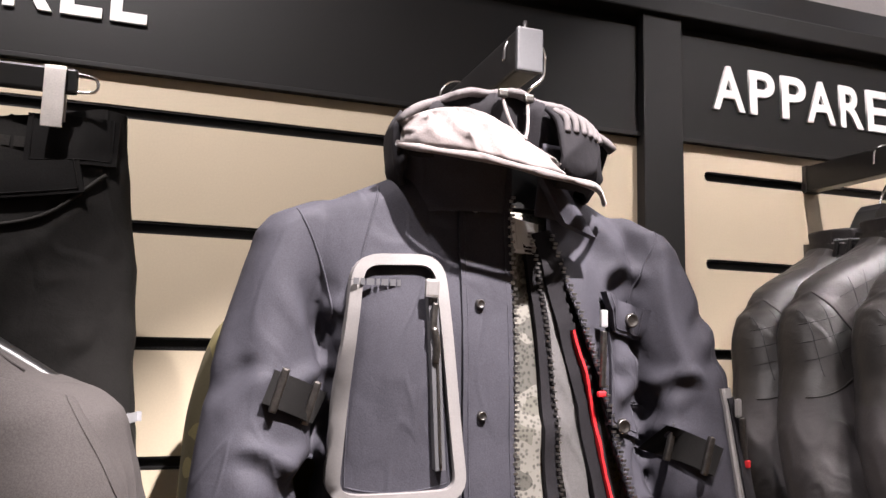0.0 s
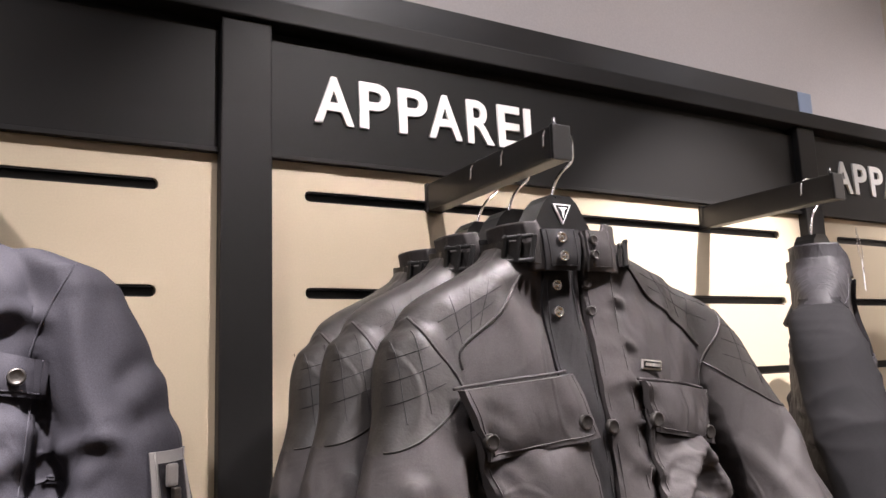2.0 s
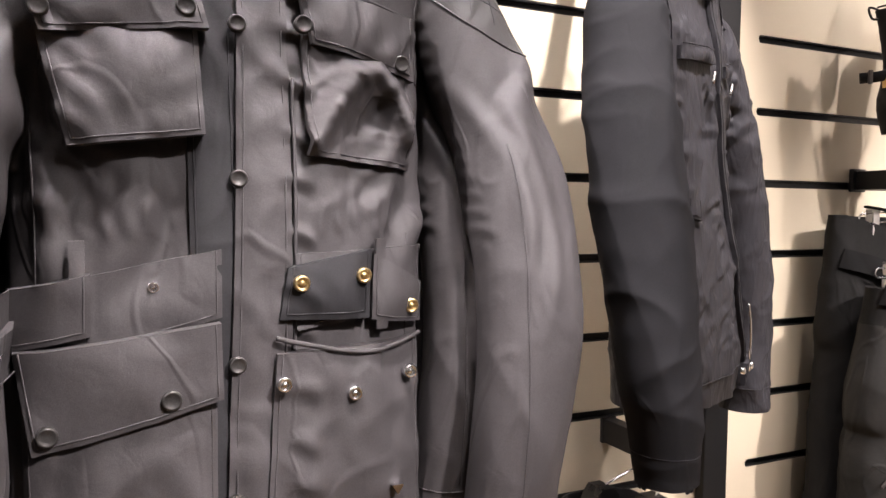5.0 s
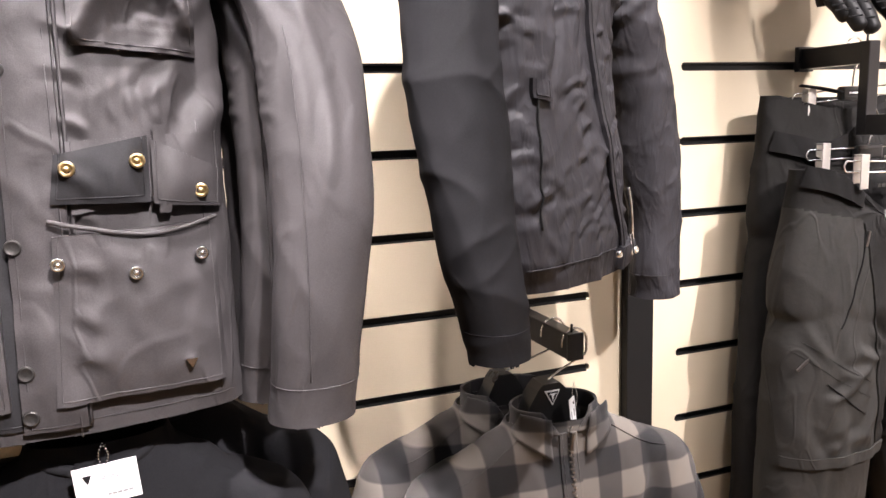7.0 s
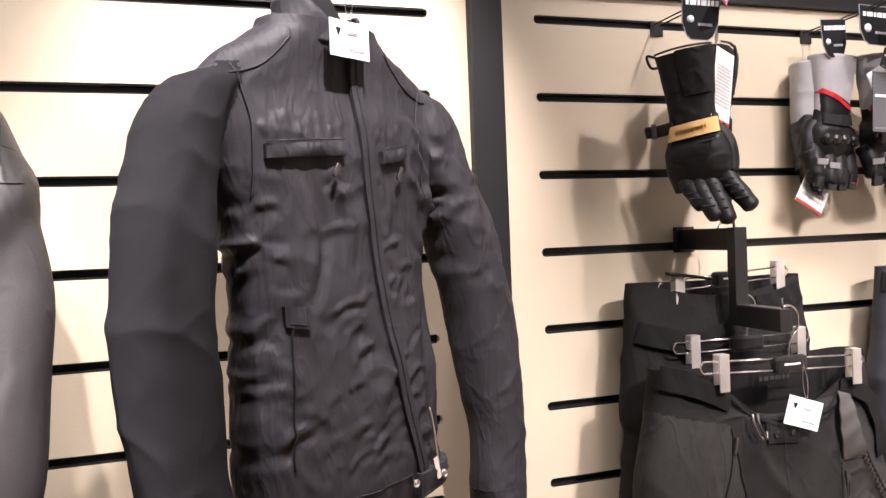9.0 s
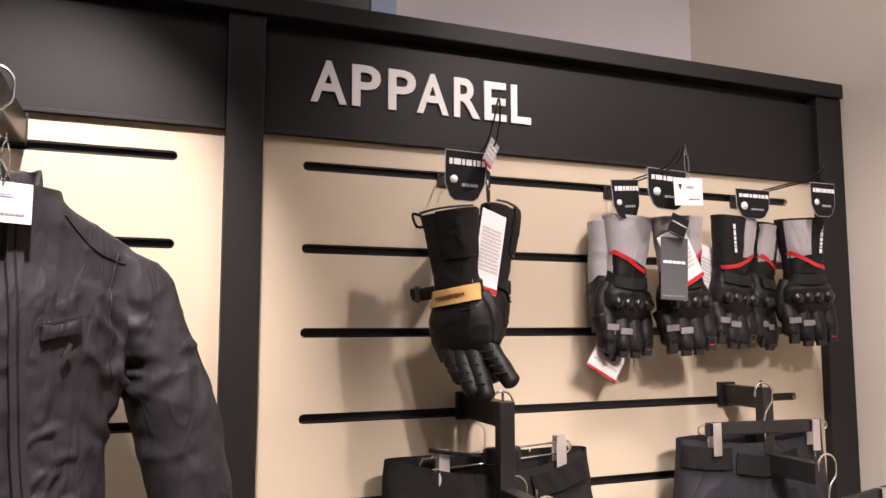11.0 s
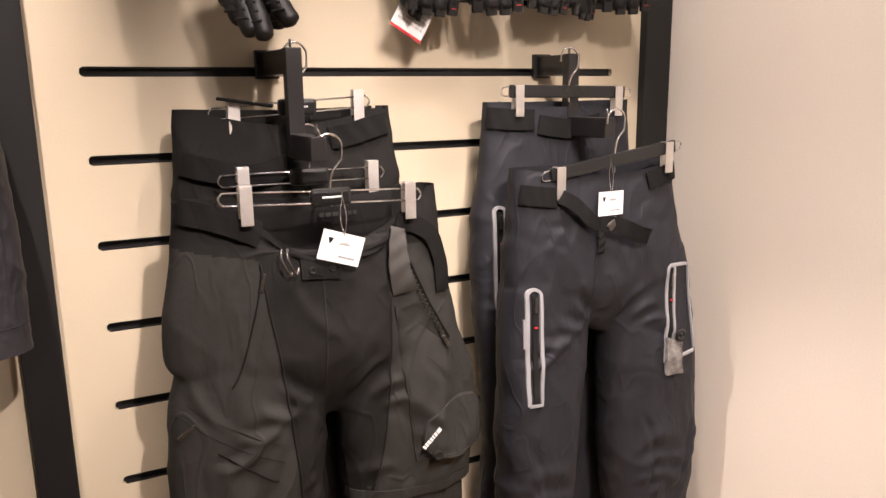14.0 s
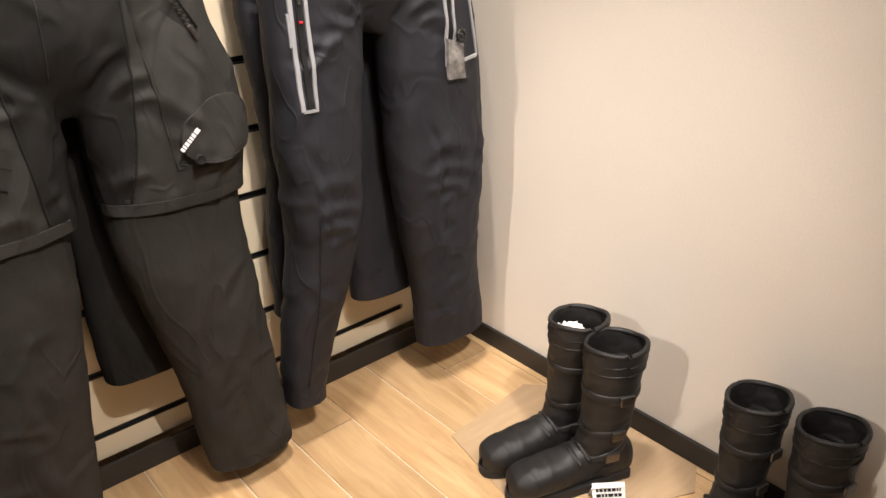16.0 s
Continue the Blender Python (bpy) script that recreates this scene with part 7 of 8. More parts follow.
for x in (0.302, 0.336):
    snap("tab_stud", soft, x, 1.141, M_HANGER, t, 0.006, False, 0.007)
# the back of the waist standing above the scooped front
grid, quads = [], []
for j in range(7):
    for i in range(17):
        u, v = i / 16, j / 6
        x = 0.172 + 0.310 * u
        grid.append((x, -0.163 - 0.030 * (2 * u - 1) ** 4 - 0.004 * math.sin(9 * u + 2 * v), 1.120 + 0.132 * v - 0.012 * v * math.sin(math.pi * u)))
for j in range(6):
    for i in range(16):
        a = j * 17 + i
        quads.append((a, a + 1, a + 18, a + 17))
lining = raw("back_waistband", grid, quads, M_WEB, t, "black inner back waistband")
lining.modifiers.new("cloth_thickness", "SOLIDIFY").thickness = 0.004
for dx in (0.0, 0.010):
    y = p.front(0.262, 1.150) - 0.010
    tube("belt_hook", smooth_line([(0.252 + dx, y, 1.182), (0.250 + dx, y - 0.006, 1.165), (0.262 + dx, y - 0.008, 1.140), (0.268 + dx, y - 0.002, 1.150)], 6), 0.0022, M_GUN, t, 8)
zipx = [(0.222, 1.150), (0.205, 1.08), (0.178, 0.995), (0.160, 0.965)]
cord("thigh_zip", Soft(p, 0.008), zipx, 0.0022, M_WEB, t, 0.0005)
slab("puller", pose(0.220, p.front(0.220, 1.135) - 0.006, 1.130, 0, 12, 0), 0.006, 0.004, 0.030, M_GUN, t, 0.0015)
for dz in (0.0, 0.030):
    cord("leg_seam", Soft(l, 0.008), [(0.075, 0.925 + dz), (0.15, 0.87 + dz), (0.235, 0.822 + dz)], 0.0009, M_CORDURA, t, 0.0002)
cord("leg_zip", Soft(l, 0.008), [(0.130, 0.862), (0.20, 0.806), (0.222, 0.792)], 0.0024, M_WEB, t, 0.0005)
slab("zip_puller", pose(0.088, l.front(0.088, 0.905) - 0.006, 0.900, 0, 55, 0), 0.006, 0.004, 0.034, M_GUN, t, 0.0015)
zip_teeth("side_zip", p, [(0.474, 1.130), (0.505, 1.06), (0.545, 0.985)], M_GUN, t, 0.0045, 0.006, 0.006)
cord("zip_edge", p, [(0.482, 1.134), (0.515, 1.06), (0.556, 0.985)], 0.003, M_CORDURA, t, 0.005)
slab("puller", pose(0.545, p.front(0.545, 0.985) - 0.010, 0.980, 0, -30, 0), 0.008, 0.004, 0.026, M_GUN, t, 0.0015)
cargo = patch("cargo_pocket", r, [(0.446, 1.060), (0.560, 0.965), (0.624, 0.770), (0.476, 0.764)], M_CORDURA2, t, 0.002, 0.016, 20, 26, "bellows cargo pocket on the thigh", wave=cloth(139, 0.005, 0.006, 0.0005, 10, 7), skirt=0.012)
flap = patch("flap", r, [(0.500, 0.872), (0.622, 0.880), (0.622, 0.764), (0.474, 0.772)], M_CORDURA2, cargo, 0.020, 0.004, 18, 14, round_=0.26, skirt=0.012, wave=cloth(141, 0.002, 0.003, 0.0004, 12, 8))
for q in range(2):
    cord("pocket_seam", Soft(r, 0.006), [(0.500 + 0.006 * q, 0.965), (0.540, 0.930 - 0.008 * q), (0.592, 0.905 - 0.008 * q)], 0.0009, M_CORDURA2, cargo, 0.020)
snap("button", r, 0.506, 0.782, M_CORDURA, cargo, 0.0088, False, 0.030)
bars("white_mark", pose(0.494, r.front(0.494, 0.818) - 0.0315, 0.820, 0, -42, 0), 0.048, 0.013, M_WPRINT, cargo, 1, 4)
bars("waist_print", pose(0.385, -0.1745, 1.215), 0.070, 0.012, M_CORDURA2, t, 1, 12)
cord("crotch_seam", p, [(0.322, 1.13), (0.320, 1.02), (0.318, 0.935)], 0.0016, M_CORDURA2, t, 0.001)
clip_hanger(0.203, 0.482, -0.258, -0.262, 1.252, 1.240, 1.360)
clip_hanger(0.226, 0.458, -0.150, -0.158, 1.270, 1.270, 1.372, block=False)

# plain pair behind it
t0, p0, l0, r0 = trousers("plain black riding trousers hanging behind another pair", M_CORDURA,
    [(1.02, 0.334, -0.085, 0.228, 0.055), (1.15, 0.333, -0.085, 0.222, 0.055), (1.28, 0.331, -0.085, 0.208, 0.045), (1.398, 0.328, -0.085, 0.198, 0.034)],
    [(0.315, 0.185, -0.090, 0.095, 0.045), (0.60, 0.192, -0.090, 0.106, 0.050), (0.90, 0.212, -0.088, 0.112, 0.052), (1.10, 0.226, -0.085, 0.106, 0.050)],
    [(0.300, 0.420, -0.090, 0.095, 0.045), (0.60, 0.430, -0.090, 0.108, 0.050), (0.90, 0.430, -0.088, 0.115, 0.052), (1.10, 0.425, -0.085, 0.108, 0.050)], 143, "black trousers", 0.030, 0.0058)
webbing("belt_strap", Soft(p0, 0.012), [(0.134, 1.312), (0.180, 1.300), (0.240, 1.288), (0.300, 1.300), (0.345, 1.318)], 0.040, M_WEB, t0, 0.005, "", 0.010)
webbing("waistband", Soft(p0, 0.012), [(0.392, 1.345), (0.430, 1.352), (0.470, 1.362), (0.512, 1.370)], 0.040, M_WEB, t0, 0.005, "", 0.006)
tube("belt_tongue", smooth_line([(0.200, -0.115, 1.418), (0.24, -0.125, 1.412), (0.29, -0.122, 1.404)], 5), 0.012, M_WEB, t0, 8, 0.25, (0, 0, 1))
clip_hanger(0.227, 0.451, -0.108, -0.116, 1.382, 1.396, 1.512)

# navy pair on the flat hanger
t, p, l, r = trousers("dark navy riding trousers with silver taped pockets on a flat hanger", M_NAVY,
    [(0.930, 0.966, -0.205, 0.244, 0.070), (1.04, 0.952, -0.205, 0.230, 0.072), (1.17, 0.936, -0.205, 0.210, 0.062), (1.275, 0.930, -0.205, 0.200, 0.046)],
    [(0.118, 0.712, -0.180, 0.046, 0.046), (0.24, 0.728, -0.186, 0.058, 0.054), (0.36, 0.752, -0.196, 0.070, 0.060), (0.50, 0.784, -0.205, 0.080, 0.068), (0.62, 0.794, -0.212, 0.084, 0.074), (0.82, 0.802, -0.208, 0.096, 0.072), (0.985, 0.812, -0.205, 0.100, 0.066)],
    [(0.128, 1.147, -0.200, 0.104, 0.050), (0.30, 1.128, -0.203, 0.100, 0.056), (0.45, 1.114, -0.206, 0.112, 0.064), (0.60, 1.106, -0.208, 0.124, 0.070), (0.82, 1.096, -0.207, 0.128, 0.072), (0.985, 1.076, -0.205, 0.120, 0.066)], 151, "navy trousers", 0.020, 0.0046, (), ((0.790, 0.60, 0.062), (1.096, 0.61, 0.075)))
taped_zip(t, l, 0.749, 1.045, 0.808)
patch("tape_notch", l, [(0.730, 0.985), (0.738, 0.985), (0.738, 0.930), (0.730, 0.925)], M_GREYREFL, t, 0.0035, 0, 3, 6)
taped_zip(t, r, 1.096, 1.055, 0.84, 0.022)
for line in ([(1.096, 1.056), (1.128, 1.054), (1.156, 1.050)], [(1.156, 1.050), (1.166, 0.95), (1.178, 0.852)], [(1.096, 0.842), (1.13, 0.846), (1.178, 0.852)]):
    ribbon("tape_line", Soft(r, 0.010), line, 0.006, M_GREYREFL, t, 0.004, "silver-grey bonded tape", 12)
patch("spare_part_bag", r, [(1.080, 0.900), (1.122, 0.885), (1.128, 0.812), (1.078, 0.816)], M_FILM, t, 0.014, 0.006, 10, 10, "small clear bag hanging from the pocket", wave=cloth(153, 0.003, 0.005, 0.0005, 20, 14), skirt=0.008)
snap("buckle_in_bag", r, 1.112, 0.905, M_SHELL, t, 0.013, True, 0.016)
soft = Soft(p, 0.012)
webbing("belt_loop", soft, [(0.732, 1.230), (0.765, 1.226), (0.800, 1.222)], 0.038, M_WEB, t, 0.005, "", 0.003)
webbing("belt_loop", soft, [(1.030, 1.238), (1.080, 1.252), (1.128, 1.256)], 0.036, M_WEB, t, 0.005, "", 0.005)
webbing("belt_strap", soft, [(0.806, 1.224), (0.836, 1.205), (0.865, 1.176), (0.900, 1.158)], 0.028, M_WEB, t, 0.008, "loose webbing belt end", 0.010)
webbing("belt_strap", soft, [(0.890, 1.166), (0.930, 1.160), (0.980, 1.138), (1.018, 1.128)], 0.030, M_WEB, t, 0.012, "loose webbing belt end", 0.016, 1.15, 0.006)
webbing("belt_strap", soft, [(0.894, 1.160), (0.892, 1.135), (0.888, 1.106)], 0.017, M_WEB, t, 0.010, "", 0.004)
slab("belt_buckle", pose(0.915, p.front(0.915, 1.165) - 0.022, 1.165, 0, 50, 0), 0.016, 0.006, 0.030, M_GUN, t, 0.003)
cord("seam", l, [(0.745, 0.60), (0.735, 0.42), (0.70, 0.18)], 0.0022, M_BLACKZIP, t, 0.002)
cord("hem_seam", r, [(1.05, 0.165), (1.15, 0.16), (1.245, 0.165)], 0.0014, M_NAVY, t, 0.001)
cord("fly_seam", p, [(0.885, 1.11), (0.882, 1.02), (0.876, 0.965)], 0.0018, M_NAVY, t, 0.001)
clip_hanger(0.809, 1.075, -0.252, -0.262, 1.246, 1.284, 1.388, False)

t0, p0, l0, r0 = trousers("dark navy riding trousers hanging behind another navy pair", M_NAVY,
    [(1.02, 0.922, -0.085, 0.220, 0.055), (1.15, 0.924, -0.085, 0.213, 0.055), (1.28, 0.926, -0.085, 0.196, 0.045), (1.405, 0.925, -0.085, 0.186, 0.034)],
    [(0.300, 0.768, -0.100, 0.056, 0.045), (0.45, 0.782, -0.100, 0.064, 0.048), (0.70, 0.812, -0.100, 0.080, 0.052), (0.92, 0.814, -0.095, 0.098, 0.054), (1.10, 0.815, -0.085, 0.106, 0.052)],
    [(0.255, 1.040, -0.085, 0.110, 0.045), (0.60, 1.040, -0.085, 0.110, 0.050), (0.90, 1.035, -0.085, 0.112, 0.052), (1.10, 1.030, -0.085, 0.106, 0.050)], 161, "navy trousers", 0.012, 0.0056)
taped_zip(t0, l0, 0.752, 1.190, 0.94, 0.022)
webbing("waistband", Soft(p0, 0.012), [(0.738, 1.372), (0.785, 1.368), (0.836, 1.366)], 0.042, M_WEB, t0, 0.005, "", 0.004)
webbing("waistband", Soft(p0, 0.012), [(0.846, 1.356), (0.925, 1.346), (1.010, 1.356)], 0.040, M_WEB, t0, 0.005, "", 0.005)
patch("ankle_tab", l0, [(0.722, 0.352), (0.812, 0.350), (0.812, 0.312), (0.722, 0.304)], M_NAVY, t0, 0.010, 0.002, 10, 6, "folded ankle tab")
cord("seam", l0, [(0.752, 0.88), (0.764, 0.70), (0.756, 0.36)], 0.0022, M_BLACKZIP, t0, 0.002)
clip_hanger(0.797, 1.053, -0.124, -0.126, 1.402, 1.398, 1.512, False)

step_arm(0.318, 0.165, 0.285, 1.478, 1.340)
step_arm(0.938, 0.112, 0.245, 1.478, 1.352)
price_tag(0.348, -0.285, 1.176, 18, 0.074, 0.050, 0, 0.075)
price_tag(0.918, -0.278, 1.204, 0, 0.062, 0.048, 0, 0.075)

# the pair beside the softshell jacket
t, p, l, r = trousers("black riding trousers clipped to a hanger beside a softshell jacket", M_CORDURA,
    [(1.47, -2.430, -0.165, 0.232, 0.060), (1.60, -2.430, -0.165, 0.226, 0.060), (1.74, -2.430, -0.165, 0.212, 0.052), (1.862, -2.430, -0.165, 0.196, 0.038)],
    [(0.78, -2.56, -0.165, 0.095, 0.045), (1.10, -2.55, -0.165, 0.112, 0.055), (1.35, -2.548, -0.165, 0.116, 0.058), (1.55, -2.54, -0.165, 0.112, 0.055)],
    [(0.78, -2.30, -0.165, 0.095, 0.045), (1.10, -2.30, -0.165, 0.114, 0.055), (1.35, -2.306, -0.165, 0.118, 0.058), (1.55, -2.315, -0.165, 0.116, 0.055)], 171, "black trousers", 0.03, 0.0056)
patch("waistband", p, [(-2.32, 1.846), (-2.236, 1.850), (-2.236, 1.800), (-2.32, 1.792)], M_WEB, t, 0.006, 0.002, 10, 6, wave=cloth(173, 0.003, 0.004, 0.0004, 14, 10), skirt=0.008)
patch("belt_strap", p, [(-2.42, 1.780), (-2.270, 1.802), (-2.262, 1.768), (-2.42, 1.738)], M_WEB, t, 0.008, 0.002, 14, 6, skirt=0.009)
bars("waist_print", pose(-2.352, p.front(-2.352, 1.815) - 0.002, 1.815), 0.10, 0.018, M_CORDURA2, t, 1, 14)
ribbon("thigh_tape", r, [(-2.250, 1.545), (-2.22, 1.54), (-2.195, 1.54)], 0.010, M_GREYREFL, t, 0.004, steps=8)
cord("pocket_seam", p, [(-2.38, 1.72), (-2.30, 1.74), (-2.245, 1.79)], 0.003, M_CORDURA2, t, 0.003)
clip_hanger(-2.540, -2.296, -0.215, -0.215, 1.858, 1.858, 1.985, False)
rail_arm(-2.418, 1.945, 0.25)


def grey_jacket():
    cx, cy = -2.40, -0.375
    t = thing("textile_jacket", cx, cy, 1.0, "grey ripstop textile riding jacket with padded shoulder patch", "jacket", "jackets")
    body = Shell([(1.0, cx, cy, 0.20, 0.085), (1.30, cx, cy, 0.20, 0.085), (1.50, cx, cy, 0.205, 0.08), (1.585, cx, cy, 0.205, 0.066), (1.625, cx, cy, 0.165, 0.060), (1.66, cx, cy, 0.105, 0.056), (1.69, cx, cy, 0.078, 0.054)], 2.5, cloth(181, 0.005, 0.004, 0.0005, 5, 2.2))
    arms, folds = [], creases(351, 12, (cx - 0.2, cx + 0.2, 1.1, 1.55), 0, 20, (0.1, 0.25), (0.01, 0.018), (0.002, 0.005))
    for side in (1, -1):
        rows = [(1.618, cx + side * 0.155, cy, 0.030, 0.040), (1.605, cx + side * 0.17, cy, 0.048, 0.054), (1.56, cx + side * 0.183, cy - 0.006, 0.062, 0.066), (1.48, cx + side * 0.19, cy - 0.02, 0.070, 0.072), (1.30, cx + side * 0.20, cy - 0.05, 0.068, 0.070), (1.05, cx + side * 0.205, cy - 0.07, 0.056, 0.058)]
        arms.append(sleeve_form(rows))
        folds += arm_folds(353 + side, rows, 5, 4, 0.005)
    body = arm = coat(t, body, arms, M_GREYJ, None, cloth(181, 0.004, 0.002, 0.0003, 5, 2.2), folds, voxel=0.0056, rounds=3)
    for side in (1, -1):
        patch("shoulder_patch", arm, [(cx + side * 0.110, 1.628), (cx + side * 0.205, 1.606), (cx + side * 0.250, 1.530), (cx + side * 0.135, 1.512)], M_GREYJ, t, 0.008, 0.005, 14, 12, "padded ripstop shoulder patch", round_=0.06, skirt=0.008)
        cord("shoulder_seam", body, [(cx + side * 0.085, 1.685), (cx + side * 0.14, 1.640), (cx + side * 0.20, 1.600)], 0.002, M_GREYJ, t, 0.002)
    Shell([(1.675, cx, cy, 0.085, 0.060), (1.735, cx, cy, 0.082, 0.058)], 2.2, cloth(187)).build("collar", M_GREYJ, t, around=50, up=10, thick=0.006)
    coat_hanger(cx, cy, 1.735, 0.16, 0.085, 0.05, False, 1.84)
    return t


parked = grey_jacket()
parked.matrix_basis = pose(-0.035, 0, -0.025) @ parked.matrix_basis
rail_arm(-2.386, 1.79, 0.42)
dark_top(-1.848, -0.150, 1.752, "olive camouflage overshirt hanging behind a softshell jacket", 191, M_OLIVE, 0.206, 0.70, "overshirt")
coat_hanger(-1.840, -0.150, 1.850, 0.150, 0.08, 0.05, False, 1.962)

# ---- gloves ----


def glove(m, style, mirror=1, seed=1, group="gloves on hooks", label=""):
    """One riding glove hanging fingers down; m places the middle of the cuff's rim."""
    t = thing("riding_glove", *m.translation, label, "glove", group)
    made = []
    long_cuff = 0.006 if style == "plain" else 0.0
    crumple = cloth(seed, 0.0016, 0.0022, 0.0005, 26, 18)
    low = 0.0 if style == "plain" else 0.020
    hand = Shell([(-0.222 + low, 0.002, 0, 0.046, 0.014), (-0.190 + low, 0.001, -0.006, 0.053, 0.024), (-0.155 + low * 0.8, 0, -0.006, 0.051, 0.028), (-0.125, 0, 0, 0.042, 0.026), (-0.100, 0, 0, 0.038, 0.024)], 2.2, crumple)
    wide = -0.003 if style == "plain" else 0.0
    cuff = Shell([(-0.112, 0, 0, 0.037, 0.025), (-0.085, 0, 0, 0.039 + wide * 0.4, 0.026), (-0.045, 0, 0, 0.044 + wide, 0.028 + wide * 0.5), (0.0 + long_cuff, 0, 0, 0.050 + wide, 0.030 + wide)], 2.4, crumple)
    if style == "plain":
        digits = ((-0.031, 0.046, 0.030, 0.034), (-0.012, 0.066, 0.040, 0.034), (0.008, 0.074, 0.036, 0.032), (0.030, 0.058, 0.014, 0.046))
    else:
        digits = ((-0.041, 0.046, 0.016, 0.003), (-0.0140, 0.058, 0.022, 0.002), (0.0140, 0.059, 0.020, 0.001), (0.041, 0.050, 0.014, 0.0))
    made.append(hand.build("hand", M_GLOVE, t, thick=0.002, around=44, up=36))
    made.append(cuff.build("cuff", M_GLOVETEX if style == "plain" else M_GLOVEGREY if style == "grey" else M_GLOVETEX, t, "pale grey textile cuff" if style == "grey" else "", 0.003, around=44, up=24))
    for k, (x, length, bend, aside) in enumerate(digits):
        tip = Vector((x * 0.98 + aside * mirror, -bend, -0.205 + low - length))
        base = Vector((x, 0, -0.190 + low))
        line = smooth_line([base, base.lerp(tip, 0.5) + Vector((0, -0.004, 0)), tip], 7)
        n = len(line)
        rad = [(0.0168 if style == "plain" else 0.0182) - 0.0030 * i / n + 0.0006 * math.sin(i * 1.3 + k) for i in range(n - 2)] + [0.0125, 0.005]
        finger = tube("finger", line, rad, M_GLOVE, t, 14, 1.0)
        made.append(finger)
        if style in ("grey", "grey_stripe"):
            p = base.lerp(tip, 0.50)
            if k < 2:
                made.append(slab("reflective_patch", pose(p.x, p.y - 0.0205, p.z + 0.002), 0.025, 0.004, 0.011, M_REFL, finger, 0.001, "silver reflective finger patch"))
            made.append(slab("finger_pad", pose(p.x, p.y - 0.0160, p.z - 0.030, 8), 0.021, 0.008, 0.028, M_SHELL, finger, 0.003))
            for q in range(3):
                if k > 1:
                    made.append(slab("red_stitch", pose(p.x, p.y - 0.0196, p.z - 0.022 - 0.005 * q), 0.010, 0.0016, 0.0014, M_RED, finger, 0.0004))
        else:
            for q in range(4):
                p = base.lerp(tip, 0.25 + 0.15 * q)
                made.append(slab("stretch_rib", pose(p.x, p.y - 0.0175, p.z), 0.022, 0.004, 0.003, M_GLOVETEX, finger, 0.001))
    thumb = [Vector((0.034 * mirror, 0.004, -0.125)), Vector((0.047 * mirror, 0.002, -0.150)), Vector((0.050 * mirror, 0.000, -0.180)), Vector((0.046 * mirror, -0.006, -0.204))]
    line = smooth_line(thumb, 6)
    made.append(tube("thumb", line, [0.0145 - 0.0035 * i / len(line) for i in range(len(line) - 2)] + [0.008, 0.003], M_GLOVE, t, 14))
    # knuckle armour
    if style == "plain":
        ball = bmesh.new()
        bmesh.ops.create_uvsphere(ball, u_segments=16, v_segments=10, radius=1, matrix=Matrix.Translation((-0.004, -0.020, -0.176)) @ Matrix.Diagonal((0.026, 0.012, 0.017, 1)))
        made.append(part("knuckle_guard", ball, M_GLOVE, t, "moulded knuckle guard", True))
    else:
        for k in range(4):
            ball = bmesh.new()
            bmesh.ops.create_uvsphere(ball, u_segments=14, v_segments=9, radius=1, matrix=Matrix.Translation((-0.033 + 0.022 * k, -0.027, -0.156)) @ Matrix.Diagonal((0.0125, 0.011, 0.0125, 1)))
            made.append(part("knuckle_guard", ball, M_SHELL, t, "glossy black knuckle guard", True))
    made.append(ribbon("wrist_strap", hand, [(-0.036, -0.118), (0, -0.121), (0.036, -0.117)], 0.020, M_GLOVETEX, t, 0.005, steps=8))
    if style in ("grey", "grey_stripe"):
        made.append(ribbon("red_piping", cuff, [(-0.037, -0.100), (-0.010, -0.093), (0.018, -0.078), (0.040, -0.066)] if mirror > 0 else [(-0.040, -0.066), (-0.018, -0.078), (0.010, -0.093), (0.037, -0.100)], 0.007, M_RED, t, 0.0045, "red piping across the cuff", 8))
        lowc = [(-0.036, -0.094), (0.038, -0.066), (0.035, -0.108), (-0.036, -0.110)] if mirror > 0 else [(-0.038, -0.066), (0.036, -0.094), (0.036, -0.110), (-0.035, -0.108)]
        made.append(patch("wrist_panel", cuff, lowc, M_GLOVE, t, 0.003, 0, 12, 6))
    if style == "grey_stripe":
        s = -mirror
        made.append(patch("cuff_band", cuff, [(min(s * 0.046, s * 0.006), -0.004), (max(s * 0.046, s * 0.006), -0.004), (max(s * 0.038, s * 0.002), -0.090), (min(s * 0.038, s * 0.002), -0.090)], M_GLOVETEX, t, 0.003, 0, 10, 10, "black cuff panel"))
        made.append(patch("grey_panel", cuff, [(min(-s * 0.046, s * 0.004), -0.004), (max(-s * 0.046, s * 0.004), -0.004), (max(-s * 0.038, s * 0.000), -0.072), (min(-s * 0.038, s * 0.000), -0.078)], M_GLOVEGREY, t, 0.003, 0, 10, 10, "pale grey cuff panel"))
        made.append(bars("cuff_print", pose(s * 0.024, cuff.front(s * 0.024, -0.045) - 0.0045, -0.045, 0, 80 if s < 0 else 98, 0), 0.056, 0.009, M_WPRINT, t, 1, 6))
    if style == "plain" and mirror > 0:
        made.append(patch("paper_band", hand, [(-0.041, -0.112), (0.039, -0.106), (0.041, -0.130), (-0.043, -0.136)], M_ORANGE, t, 0.009, 0.001, 14, 4, "orange printed paper band", skirt=0.004))
        made.append(bars("band_print", pose(0, hand.front(0, -0.12) - 0.0108, -0.121, 0, -4, 0), 0.050, 0.010, M_BRASS, t, 1, 3))
